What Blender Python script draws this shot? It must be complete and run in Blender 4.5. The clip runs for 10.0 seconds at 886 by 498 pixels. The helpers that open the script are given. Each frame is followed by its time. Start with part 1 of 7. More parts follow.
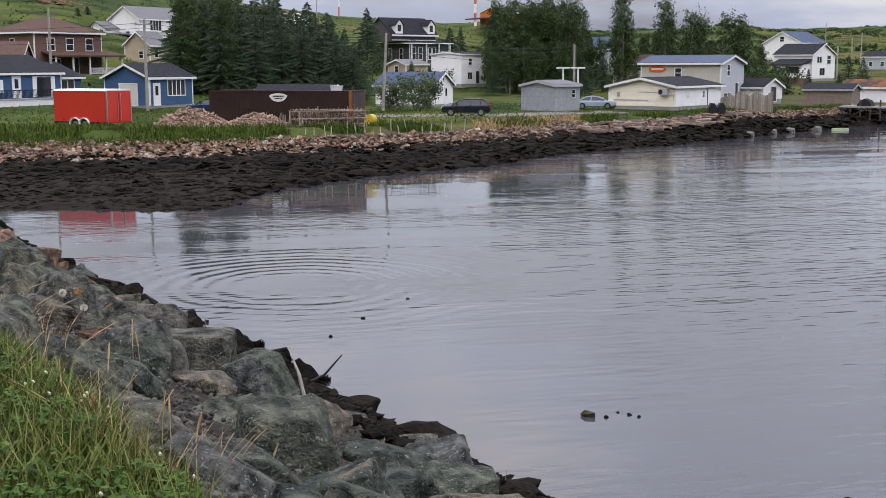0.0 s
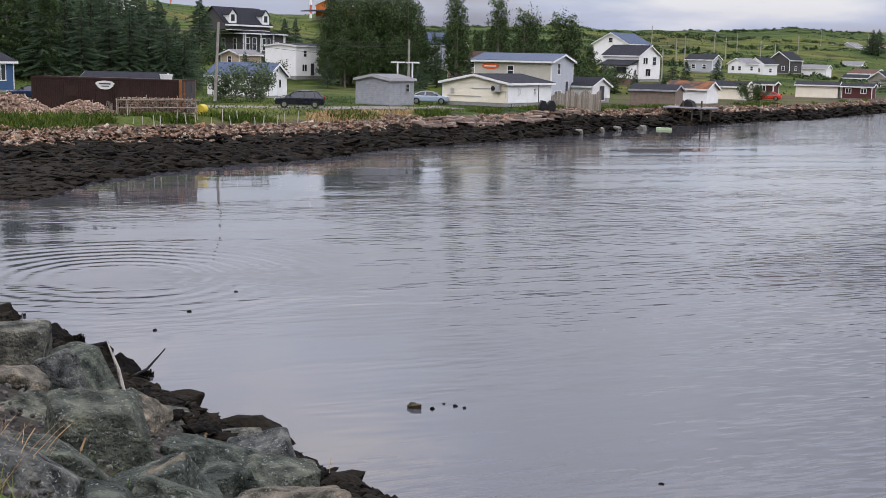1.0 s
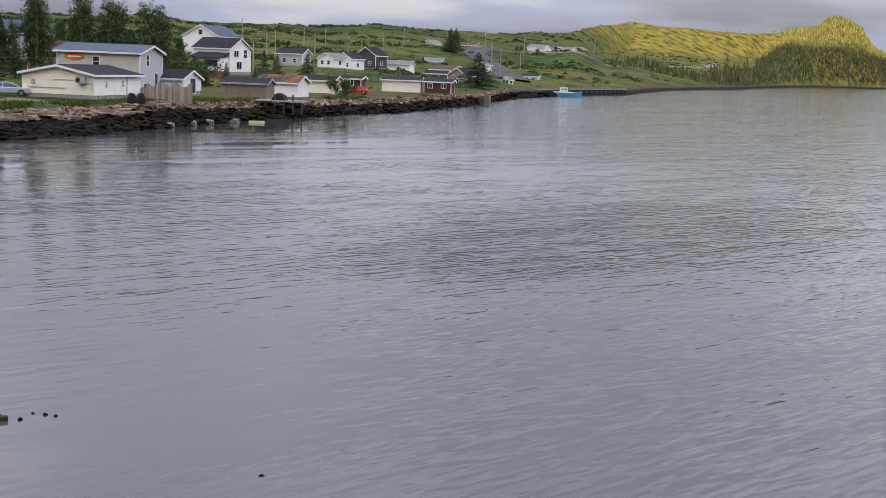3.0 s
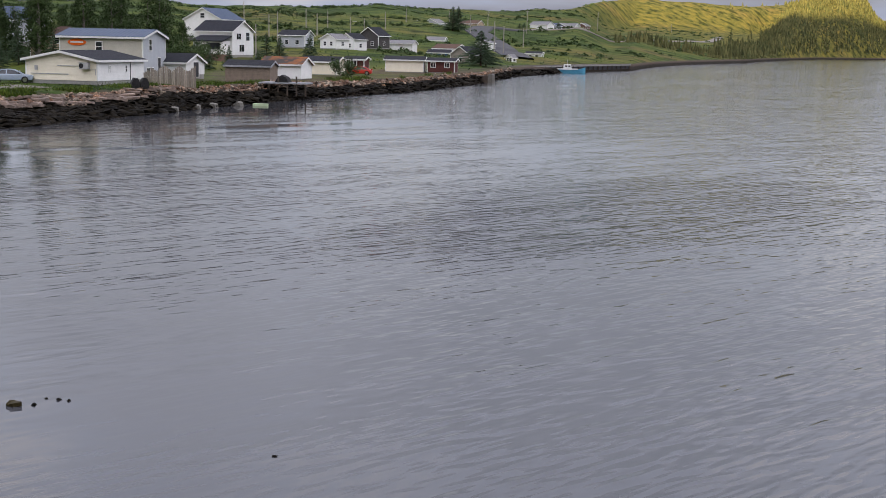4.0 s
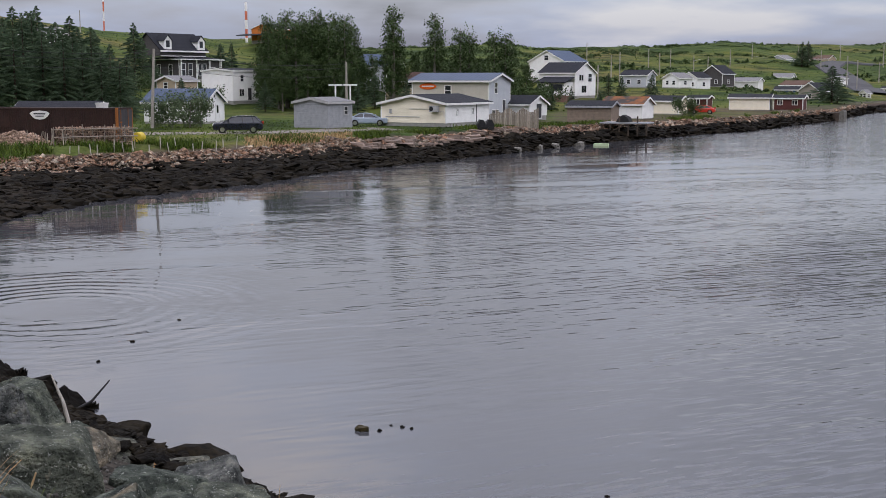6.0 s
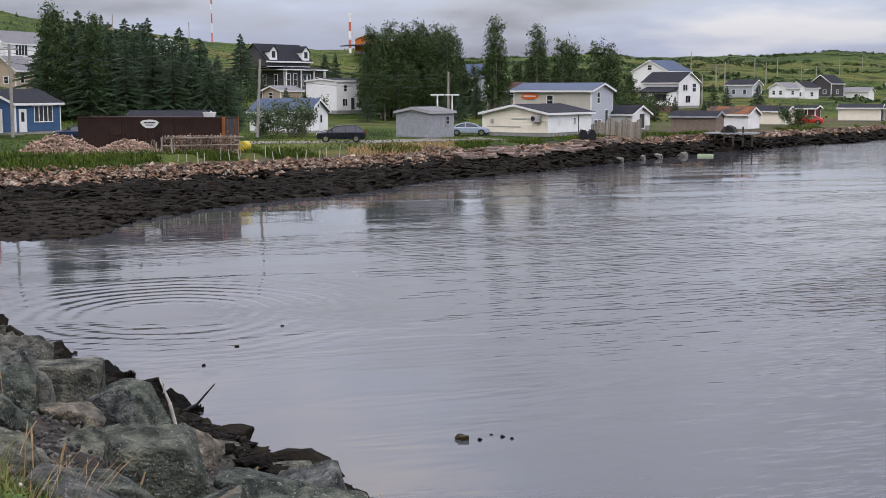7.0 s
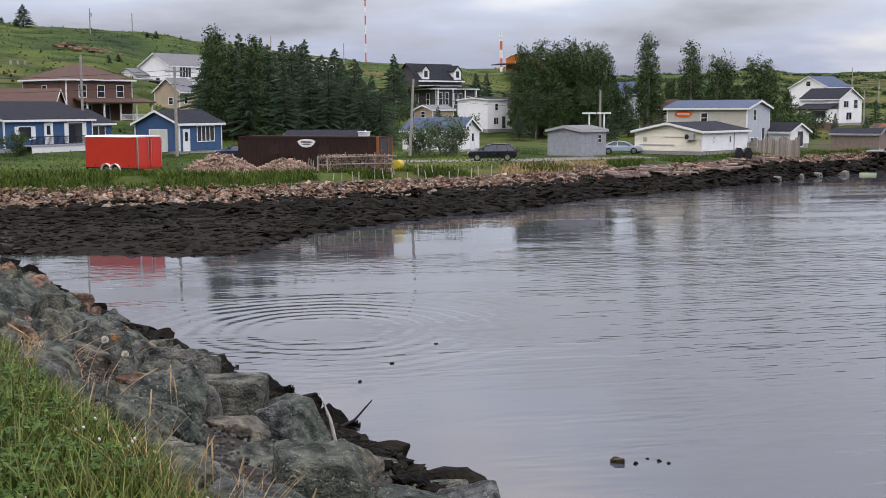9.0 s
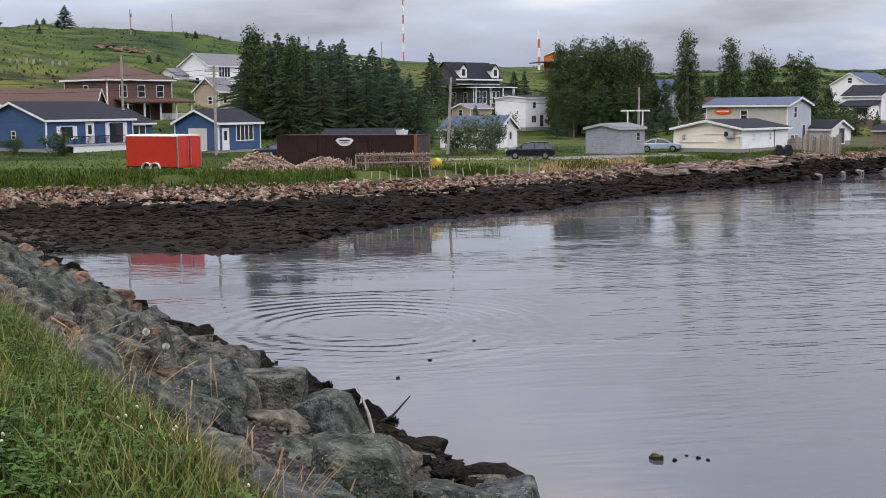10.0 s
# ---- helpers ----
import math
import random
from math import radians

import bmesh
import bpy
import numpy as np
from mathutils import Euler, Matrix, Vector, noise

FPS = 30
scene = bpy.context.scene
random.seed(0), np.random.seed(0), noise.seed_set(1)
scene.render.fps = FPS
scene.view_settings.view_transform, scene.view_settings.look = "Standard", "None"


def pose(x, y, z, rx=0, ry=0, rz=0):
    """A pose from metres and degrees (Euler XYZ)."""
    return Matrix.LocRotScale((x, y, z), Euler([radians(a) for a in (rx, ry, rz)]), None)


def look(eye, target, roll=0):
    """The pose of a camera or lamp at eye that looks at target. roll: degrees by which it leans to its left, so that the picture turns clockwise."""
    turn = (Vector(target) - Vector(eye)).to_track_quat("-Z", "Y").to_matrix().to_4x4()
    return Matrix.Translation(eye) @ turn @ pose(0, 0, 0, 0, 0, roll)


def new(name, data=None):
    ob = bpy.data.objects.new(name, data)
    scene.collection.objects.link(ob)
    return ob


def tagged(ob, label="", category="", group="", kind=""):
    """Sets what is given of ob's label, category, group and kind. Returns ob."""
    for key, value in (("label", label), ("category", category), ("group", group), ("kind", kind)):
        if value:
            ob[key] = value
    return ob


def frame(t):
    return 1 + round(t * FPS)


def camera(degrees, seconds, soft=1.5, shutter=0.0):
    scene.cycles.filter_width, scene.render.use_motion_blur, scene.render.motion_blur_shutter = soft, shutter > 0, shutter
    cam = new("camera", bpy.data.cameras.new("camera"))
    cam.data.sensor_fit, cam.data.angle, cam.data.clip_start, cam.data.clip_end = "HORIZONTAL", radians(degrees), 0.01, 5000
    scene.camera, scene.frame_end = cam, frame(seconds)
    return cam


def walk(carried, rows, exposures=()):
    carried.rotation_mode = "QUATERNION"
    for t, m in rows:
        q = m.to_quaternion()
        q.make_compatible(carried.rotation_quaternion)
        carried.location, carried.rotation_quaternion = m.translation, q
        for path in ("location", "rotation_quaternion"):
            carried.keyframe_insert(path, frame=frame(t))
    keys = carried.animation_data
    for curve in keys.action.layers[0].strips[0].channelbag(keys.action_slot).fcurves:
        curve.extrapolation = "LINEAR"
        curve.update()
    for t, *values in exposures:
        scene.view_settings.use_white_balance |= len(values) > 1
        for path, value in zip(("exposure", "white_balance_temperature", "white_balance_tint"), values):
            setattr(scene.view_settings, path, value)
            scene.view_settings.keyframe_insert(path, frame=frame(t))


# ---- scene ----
cam = camera(40.21, 10.0, 0.9)
PATH = [
    (0, pose(0.089, 0.231, 6.984, 81.294, 0.220, -3.057)),
    (0.5, pose(0.177, 0.235, 6.979, 81.166, -0.558, -5.999)),
    (1, pose(0.235, 0.229, 6.958, 81.072, -1.290, -10.717)),
    (1.5, pose(0.170, 0.207, 6.958, 81.120, -2.150, -18.588)),
    (2, pose(0.241, 0.183, 6.969, 81.245, -3.062, -27.682)),
    (3.5, pose(0.271, 0.036, 7.036, 81.219, -2.135, -29.920)),
    (4, pose(0.200, 0.014, 7.037, 80.350, -1.248, -29.536)),
    (4.5, pose(0.169, -0.013, 7.024, 80.487, -0.468, -25.666)),
    (5, pose(0.149, -0.027, 7.028, 80.875, -0.089, -21.876)),
    (5.5, pose(0.213, -0.032, 7.023, 81.520, -0.026, -17.842)),
    (6, pose(0.200, -0.016, 7.037, 82.044, 0.007, -13.640)),
    (7.5, pose(0.144, 0.067, 6.994, 82.590, -0.018, -8.174)),
    (8, pose(0.122, 0.054, 7.010, 82.720, -0.066, -7.704)),
    (8.5, pose(0.063, 0.042, 7.043, 82.967, 0.138, -5.219)),
    (9, pose(0.004, 0.027, 7.054, 83.391, 0.359, -1.840)),
    (9.5, pose(0.012, 0.004, 7.030, 83.475, 0.497, -0.553)),
    (10, pose(-0.000, -0.000, 7.000, 83.350, 0.596, -0.069)),
]
# the phone stops down as the bright open water fills the picture
EXPOSURE = [(0.0, 1.52), (1.0, 1.6), (2.0, 1.64), (2.8, 1.44), (3.5, 1.28), (4.5, 1.27), (5.5, 1.24), (6.5, 1.42), (7.5, 1.54), (10.0, 1.56)]
walk(cam, PATH, EXPOSURE)

# ---------------------------------------------------------------- light
SUN_AZ, SUN_EL = 225.0, 5.5          # compass angle from +y, clockwise; low evening sun behind the camera
world = bpy.data.worlds.new("world")
scene.world = world
world.use_nodes = True
wt = world.node_tree
wt.nodes.clear()


def wnode(kind, operation=""):
    n = wt.nodes.new(kind)
    if operation:
        n.operation = operation
    return n


sky = wnode("ShaderNodeTexSky")
sky.sky_type, sky.sun_disc = "NISHITA", False
sky.sun_elevation, sky.sun_rotation = radians(SUN_EL), radians(SUN_AZ)
sky.air_density, sky.dust_density = 1.0, 1.5
coord = wnode("ShaderNodeTexCoord")
sep = wnode("ShaderNodeSeparateXYZ")
wt.links.new(coord.outputs["Generated"], sep.inputs[0])
lift = wnode("ShaderNodeMath", operation="ADD")
lift.inputs[1].default_value = 0.17
clampz = wnode("ShaderNodeMath", operation="MAXIMUM")
clampz.inputs[1].default_value = 0.0
wt.links.new(sep.outputs[2], clampz.inputs[0])
wt.links.new(clampz.outputs[0], lift.inputs[0])
flat = wnode("ShaderNodeCombineXYZ")
for i in (0, 1):
    dv = wnode("ShaderNodeMath", operation="DIVIDE")
    wt.links.new(sep.outputs[i], dv.inputs[0])
    wt.links.new(lift.outputs[0], dv.inputs[1])
    wt.links.new(dv.outputs[0], flat.inputs[i])
cloud = wnode("ShaderNodeTexNoise")
cloud.inputs["Scale"].default_value = 0.75
cloud.inputs["Detail"].default_value = 6
cloud.inputs["Roughness"].default_value = 0.5
wt.links.new(flat.outputs[0], cloud.inputs["Vector"])
tone = wnode("ShaderNodeValToRGB")
for _ in range(2):
    tone.color_ramp.elements.new(0.5)
for el, (tp, tc_) in zip(tone.color_ramp.elements, ((0.39, (0.37, 0.37, 0.46)), (0.47, (0.54, 0.54, 0.645)), (0.54, (0.60, 0.63, 0.79)), (0.64, (0.96, 0.90, 0.92)))):
    el.position, el.color = tp, (*tc_, 1)
wt.links.new(cloud.outputs["Fac"], tone.inputs[0])
mixc = wnode("ShaderNodeMix")
mixc.data_type, mixc.blend_type = "RGBA", "ADD"
mixc.inputs[0].default_value = 1.0
bg_gain = wnode("ShaderNodeMix")
bg_gain.data_type, bg_gain.blend_type = "RGBA", "MULTIPLY"
bg_gain.inputs[0].default_value = 1.0
bg_gain.inputs[7].default_value = (0.05, 0.05, 0.05, 1)
wt.links.new(sky.outputs[0], bg_gain.inputs[6])
wt.links.new(bg_gain.outputs[2], mixc.inputs[6])
haze = wnode("ShaderNodeValToRGB")                # bluer low down, warmer overhead
haze.color_ramp.elements[0].position, haze.color_ramp.elements[0].color = 0.03, (0.88, 0.975, 1.14, 1)
haze.color_ramp.elements[1].position, haze.color_ramp.elements[1].color = 0.16, (1.04, 1.0, 0.97, 1)
wt.links.new(clampz.outputs[0], haze.inputs[0])
tint = wnode("ShaderNodeMix")
tint.data_type, tint.blend_type = "RGBA", "MULTIPLY"
tint.inputs[0].default_value = 1.0
wt.links.new(tone.outputs[0], tint.inputs[6])
wt.links.new(haze.outputs[0], tint.inputs[7])
wt.links.new(tint.outputs[2], mixc.inputs[7])
# the cloud sheet is thinner, so brighter, towards the zenith
up = wnode("ShaderNodeMapRange")
up.inputs["From Min"].default_value, up.inputs["From Max"].default_value = 0.04, 0.62
up.inputs["To Min"].default_value, up.inputs["To Max"].default_value = 0.24, 1.12
wt.links.new(clampz.outputs[0], up.inputs["Value"])
bg = wnode("ShaderNodeBackground")
wt.links.new(mixc.outputs[2], bg.inputs["Color"])
wt.links.new(up.outputs[0], bg.inputs["Strength"])
wout = wnode("ShaderNodeOutputWorld")
wt.links.new(bg.outputs[0], wout.inputs[0])

sun_data = bpy.data.lights.new("sun", "SUN")
sun_data.energy, sun_data.angle, sun_data.color = 5.0, radians(0.6), (1.0, 0.74, 0.34)
sun = new("sun", sun_data)
sun_from = Vector((math.sin(radians(SUN_AZ)) * math.cos(radians(SUN_EL)), math.cos(radians(SUN_AZ)) * math.cos(radians(SUN_EL)), math.sin(radians(SUN_EL))))
sun.matrix_world = look(sun_from * 50, (0, 0, 0))

# ---------------------------------------------------------------- materials
def material(name, colour, second=None, rough=0.8, scale=4.0, bump=0.3, metal=0.0, spread=0.5, board=0.0, vary=0.0, coords="Object", spec=0.14, fine=8.0, upright=False):
    """A surface of two tones mixed by coarse and fine noise, with relief. board: height of lapped boards."""
    m = bpy.data.materials.new(name)
    m.use_nodes = True
    nt, lk = m.node_tree.nodes, m.node_tree.links
    b = nt["Principled BSDF"]
    b.inputs["Roughness"].default_value, b.inputs["Metallic"].default_value = rough, metal
    b.inputs["Specular IOR Level"].default_value = spec
    second = second or tuple(c * 0.7 for c in colour)
    tc = nt.new("ShaderNodeTexCoord")
    vec = tc.outputs["Object"]
    if coords == "World":
        vec = nt.new("ShaderNodeNewGeometry").outputs["Position"]
    n1, n2 = nt.new("ShaderNodeTexNoise"), nt.new("ShaderNodeTexNoise")
    n1.inputs["Scale"].default_value, n1.inputs["Detail"].default_value = scale, 4
    n2.inputs["Scale"].default_value, n2.inputs["Detail"].default_value = scale * fine, 3
    lk.new(vec, n1.inputs["Vector"])
    lk.new(vec, n2.inputs["Vector"])
    add = nt.new("ShaderNodeMath")
    add.operation = "ADD"
    lk.new(n1.outputs["Fac"], add.inputs[0])
    lk.new(n2.outputs["Fac"], add.inputs[1])
    mr = nt.new("ShaderNodeMapRange")
    mr.inputs["From Min"].default_value, mr.inputs["From Max"].default_value = 1.0 - spread * 0.5, 1.0 + spread * 0.5
    lk.new(add.outputs[0], mr.inputs["Value"])
    mix = nt.new("ShaderNodeMix")
    mix.data_type = "RGBA"
    mix.inputs[6].default_value, mix.inputs[7].default_value = (*colour, 1), (*second, 1)
    lk.new(mr.outputs[0], mix.inputs[0])
    out = mix.outputs[2]
    if vary:
        info = nt.new("ShaderNodeObjectInfo")
        geo = nt.new("ShaderNodeNewGeometry")
        sm = nt.new("ShaderNodeMath")
        sm.operation = "ADD"
        lk.new(info.outputs["Random"], sm.inputs[0])
        lk.new(geo.outputs["Random Per Island"], sm.inputs[1])
        fr = nt.new("ShaderNodeMath")
        fr.operation = "FRACT"
        lk.new(sm.outputs[0], fr.inputs[0])
        hv = nt.new("ShaderNodeHueSaturation")
        mv = nt.new("ShaderNodeMapRange")
        mv.inputs["To Min"].default_value, mv.inputs["To Max"].default_value = 1 - vary, 1 + vary
        lk.new(fr.outputs[0], mv.inputs["Value"])
        lk.new(mv.outputs[0], hv.inputs["Value"])
        lk.new(out, hv.inputs["Color"])
        out = hv.outputs[0]
    lk.new(out, b.inputs["Base Color"])
    height = add.outputs[0]
    if board:
        sx = nt.new("ShaderNodeSeparateXYZ")
        lk.new(tc.outputs["Object"], sx.inputs[0])
        dv = nt.new("ShaderNodeMath")
        dv.operation = "MULTIPLY"
        dv.inputs[1].default_value = 1 / board
        if upright:
            sxy = nt.new("ShaderNodeMath")
            lk.new(sx.outputs[0], sxy.inputs[0])
            lk.new(sx.outputs[1], sxy.inputs[1])
            lk.new(sxy.outputs[0], dv.inputs[0])
        else:
            lk.new(sx.outputs[2], dv.inputs[0])
        fr2 = nt.new("ShaderNodeMath")
        fr2.operation = "FRACT"
        lk.new(dv.outputs[0], fr2.inputs[0])
        ml = nt.new("ShaderNodeMath")
        ml.operation = "MULTIPLY_ADD"
        ml.inputs[1].default_value = -3.0
        lk.new(fr2.outputs[0], ml.inputs[0])
        lk.new(add.outputs[0], ml.inputs[2])
        height = ml.outputs[0]
    if bump:
        bp = nt.new("ShaderNodeBump")
        bp.inputs["Strength"].default_value, bp.inputs["Distance"].default_value = bump, 0.05
        lk.new(height, bp.inputs["Height"])
        lk.new(bp.outputs[0], b.inputs["Normal"])
    return m


def ramp_node(nt, stops):
    r = nt.new("ShaderNodeValToRGB")
    while len(r.color_ramp.elements) < len(stops):
        r.color_ramp.elements.new(0.5)
    for e, (p, c) in zip(r.color_ramp.elements, stops):
        e.position, e.color = p, (*c, 1)
    return r


WHITE = material("white_clapboard", (0.78, 0.78, 0.76), (0.68, 0.68, 0.66), 0.6, 1.2, 0.25, board=0.14)
CREAM = material("cream_clapboard", (0.80, 0.74, 0.60), (0.72, 0.66, 0.52), 0.6, 1.2, 0.25, board=0.14)
BLUE = material("blue_vinyl_siding", (0.045, 0.095, 0.19), (0.035, 0.075, 0.155), 0.55, 1.2, 0.25, board=0.13)
BRICKRED = material("red_brown_shingle_siding", (0.155, 0.095, 0.075), (0.115, 0.07, 0.056), 0.8, 2.0, 0.4, board=0.16)
TAN = material("tan_siding", (0.42, 0.34, 0.24), (0.35, 0.28, 0.20), 0.7, 1.2, 0.25, board=0.14)
TAUPE = material("taupe_siding", (0.27, 0.24, 0.20), (0.22, 0.20, 0.17), 0.7, 1.2, 0.25, board=0.14)
GREYWALL = material("pale_grey_siding", (0.42, 0.44, 0.46), (0.36, 0.38, 0.41), 0.65, 1.2, 0.25, board=0.14)
BEIGE = material("beige_grey_siding", (0.47, 0.44, 0.37), (0.40, 0.38, 0.32), 0.65, 1.2, 0.25, board=0.14)
CHARCOAL = material("charcoal_siding", (0.075, 0.070, 0.068), (0.055, 0.052, 0.052), 0.7, 1.5, 0.25, board=0.14)
MAROON = material("maroon_siding", (0.10, 0.035, 0.030), (0.075, 0.028, 0.025), 0.7, 1.5, 0.25, board=0.14)
GREYWOOD = material("weathered_grey_boards", (0.30, 0.31, 0.32), (0.19, 0.20, 0.215), 0.85, 2.5, 0.5, board=0.18, spread=0.7)
BROWNWOOD = material("weathered_brown_boards", (0.23, 0.18, 0.14), (0.13, 0.105, 0.085), 0.9, 2.5, 0.5, board=0.2, spread=0.7)
ORANGE = material("orange_siding", (0.55, 0.17, 0.035), (0.46, 0.14, 0.03), 0.6, 1.5, 0.2, board=0.14)
TRIM = material("white_painted_trim", (0.80, 0.80, 0.78), (0.70, 0.70, 0.68), 0.55, 3, 0.1)
DARKROOF = material("dark_asphalt_shingles", (0.026, 0.028, 0.034), (0.017, 0.018, 0.023), 0.9, 2.0, 0.6, fine=14)
BLUEROOF = material("blue_grey_shingles", (0.075, 0.10, 0.15), (0.055, 0.075, 0.115), 0.8, 2.0, 0.6, fine=14)
BROWNROOF = material("brown_asphalt_shingles", (0.115, 0.070, 0.052), (0.08, 0.05, 0.04), 0.85, 2.0, 0.6, fine=14)
GREYROOF = material("grey_asphalt_shingles", (0.20, 0.20, 0.20), (0.14, 0.14, 0.145), 0.85, 2.0, 0.6, fine=14)
RUSTROOF = material("rust_stained_felt_roof", (0.05, 0.045, 0.042), (0.26, 0.095, 0.03), 0.85, 0.30, 0.4, spread=0.35, fine=3)
METALROOF = material("blue_grey_metal_roof", (0.060, 0.085, 0.135), (0.048, 0.070, 0.115), 0.55, 1.0, 0.1, spec=0.25)
CONCRETE = material("concrete", (0.34, 0.33, 0.31), (0.25, 0.245, 0.23), 0.9, 2.0, 0.4)
STAINED = material("stained_wet_concrete", (0.21, 0.20, 0.175), (0.09, 0.085, 0.075), 0.9, 1.5, 0.5)
GLASS = material("window_glass", (0.02, 0.022, 0.025), (0.03, 0.033, 0.036), 0.06, 0.6, 0.02, spec=0.6)
GREYPAINT = material("grey_painted_metal", (0.42, 0.42, 0.42), (0.34, 0.34, 0.34), 0.5, 3, 0.1)
BLACKPAINT = material("black_painted_metal", (0.018, 0.018, 0.02), (0.03, 0.03, 0.032), 0.45, 4, 0.1)
POLEWOOD = material("grey_weathered_pole_wood", (0.36, 0.335, 0.30), (0.25, 0.23, 0.205), 0.9, 3.0, 0.4)
TRAILERRED = material("red_painted_sheet_metal", (0.55, 0.035, 0.02), (0.48, 0.03, 0.018), 0.35, 1.2, 0.05, spec=0.5)
RUSTBROWN = material("rusty_dark_brown_steel", (0.024, 0.017, 0.017), (0.058, 0.031, 0.025), 0.75, 0.8, 0.3, spread=0.9)
ORANGERUST = material("rust_orange_steel", (0.34, 0.13, 0.035), (0.2, 0.08, 0.03), 0.8, 2.0, 0.3)
RUBBER = material("black_rubber", (0.02, 0.02, 0.02), (0.03, 0.03, 0.03), 0.85, 6, 0.2)
SUVPAINT = material("dark_blue_black_car_paint", (0.010, 0.012, 0.020), (0.013, 0.016, 0.026), 0.18, 2, 0.0, spec=0.6)
BLUEPAINT = material("dark_blue_car_paint", (0.012, 0.022, 0.06), (0.014, 0.026, 0.07), 0.2, 2, 0.0, spec=0.6)
SILVERPAINT = material("silver_blue_car_paint", (0.36, 0.42, 0.50), (0.30, 0.36, 0.45), 0.25, 2, 0.0, spec=0.6)
TAILRED = material("red_lamp_plastic", (0.45, 0.02, 0.015), None, 0.25, 5, 0.0)
CHROME = material("bare_metal", (0.62, 0.62, 0.62), (0.5, 0.5, 0.5), 0.3, 5, 0.05, metal=1.0)
FIREWOOD = material("split_firewood", (0.42, 0.31, 0.235), (0.20, 0.135, 0.10), 0.9, 5.0, 0.4, vary=0.45)
STICKWOOD = material("weathered_sticks", (0.34, 0.30, 0.25), (0.20, 0.17, 0.14), 0.9, 6.0, 0.4, vary=0.3)
YELLOW = material("yellow_plastic", (0.55, 0.42, 0.04), (0.48, 0.36, 0.04), 0.5, 3, 0.1)
PALEGREEN = material("pale_green_plastic", (0.45, 0.55, 0.35), (0.40, 0.48, 0.30), 0.6, 3, 0.1)
SIGNORANGE = material("orange_sign_paint", (0.70, 0.13, 0.02), (0.62, 0.11, 0.02), 0.5, 3, 0.05)
SIGNWHITE = material("white_sign_paint", (0.78, 0.78, 0.76), (0.7, 0.7, 0.68), 0.5, 3, 0.05)
MASTRED = material("red_mast_paint", (0.58, 0.17, 0.10), (0.5, 0.14, 0.09), 0.6, 1, 0.05)
BOATBLUE = material("blue_boat_paint", (0.10, 0.34, 0.48), (0.08, 0.28, 0.42), 0.4, 1, 0.05)
ASPHALT = material("grey_asphalt", (0.075, 0.075, 0.08), (0.055, 0.055, 0.058), 0.9, 1.5, 0.4, coords="World")
GRAVEL = material("pale_gravel", (0.22, 0.20, 0.175), (0.15, 0.135, 0.12), 0.95, 1.5, 0.5, coords="World")
BARK = material("dark_conifer_bark", (0.09, 0.07, 0.055), (0.05, 0.04, 0.032), 0.95, 6, 0.5)
PALEBARK = material("grey_bark", (0.20, 0.18, 0.16), (0.11, 0.10, 0.09), 0.95, 6, 0.5)
SPRUCE = material("spruce_needles", (0.050, 0.084, 0.052), (0.105, 0.142, 0.082), 0.85, 0.9, 0.0, spec=0.1, vary=0.35, spread=0.8)
LEAF = material("dark_green_leaves", (0.034, 0.060, 0.024), (0.072, 0.105, 0.036), 0.7, 0.8, 0.0, spec=0.12, vary=0.35, spread=0.8)
BUSHLEAF = material("sage_green_leaves", (0.07, 0.11, 0.05), (0.12, 0.15, 0.085), 0.7, 1.2, 0.0, vary=0.3)
BLADE = material("fresh_grass", (0.029, 0.063, 0.008), (0.092, 0.121, 0.016), 0.6, 0.8, 0.0, vary=0.6, coords="World", spread=0.6)
DRYBLADE = material("dry_straw_grass", (0.42, 0.32, 0.17), (0.33, 0.20, 0.10), 0.7, 2, 0.0, vary=0.3)
PALEBLADE = material("pale_green_grass", (0.10, 0.14, 0.03), (0.19, 0.18, 0.06), 0.6, 0.8, 0.0, vary=0.35, coords="World", spread=0.6)
CLOVER = material("clover_leaves", (0.026, 0.062, 0.008), (0.060, 0.105, 0.015), 0.7, 2, 0.0, vary=0.5)
PETAL = material("white_clover_flower", (0.62, 0.60, 0.52), (0.5, 0.48, 0.4), 0.8, 20, 0.2)
WEED = material("dark_wet_seaweed", (0.005, 0.0047, 0.0042), (0.015, 0.012, 0.0075), 0.8, 1.2, 0.8, coords="World", vary=0.6, spec=0.04, spread=0.6)
KELP = material("olive_seaweed", (0.05, 0.040, 0.012), (0.03, 0.022, 0.01), 0.45, 8, 0.4)
DRIFT = material("bleached_driftwood", (0.50, 0.47, 0.42), (0.36, 0.33, 0.29), 0.9, 6, 0.4)
PALESLAB = material("pale_stone_slab", (0.27, 0.205, 0.165), (0.13, 0.105, 0.09), 0.9, 1.6, 0.5, vary=0.3, coords="World")

# ---------------------------------------------------------------- the land, as one height field
AZ = [-40, -20, -14, -10, -7, -5.5, -4, 0, 5, 8.4, 13.6, 17.3, 21, 24, 27.8, 31.2, 33, 35.4, 38.4, 39.6, 43.4, 46.6, 49.9, 53]
SHORE = [64, 64, 62, 60, 60.5, 67, 70, 77, 84, 94, 106, 120, 137, 152, 174, 216, 276, 326, 380, 470, 680, 1150, 1330, 1400]
STONE = [80, 81, 82, 82, 83, 84, 85, 88, 94, 103, 113, 127, 144, 158, 180, 224, 286, 334, 388, 480, 692, 1165, 1345, 1420]
LAWN_END = [125, 125, 128, 132, 135, 140, 150, 190, 210, 205, 200, 195, 200, 210, 225, 250, 300, 345, 396, 490, 700, 1172, 1352, 1430]
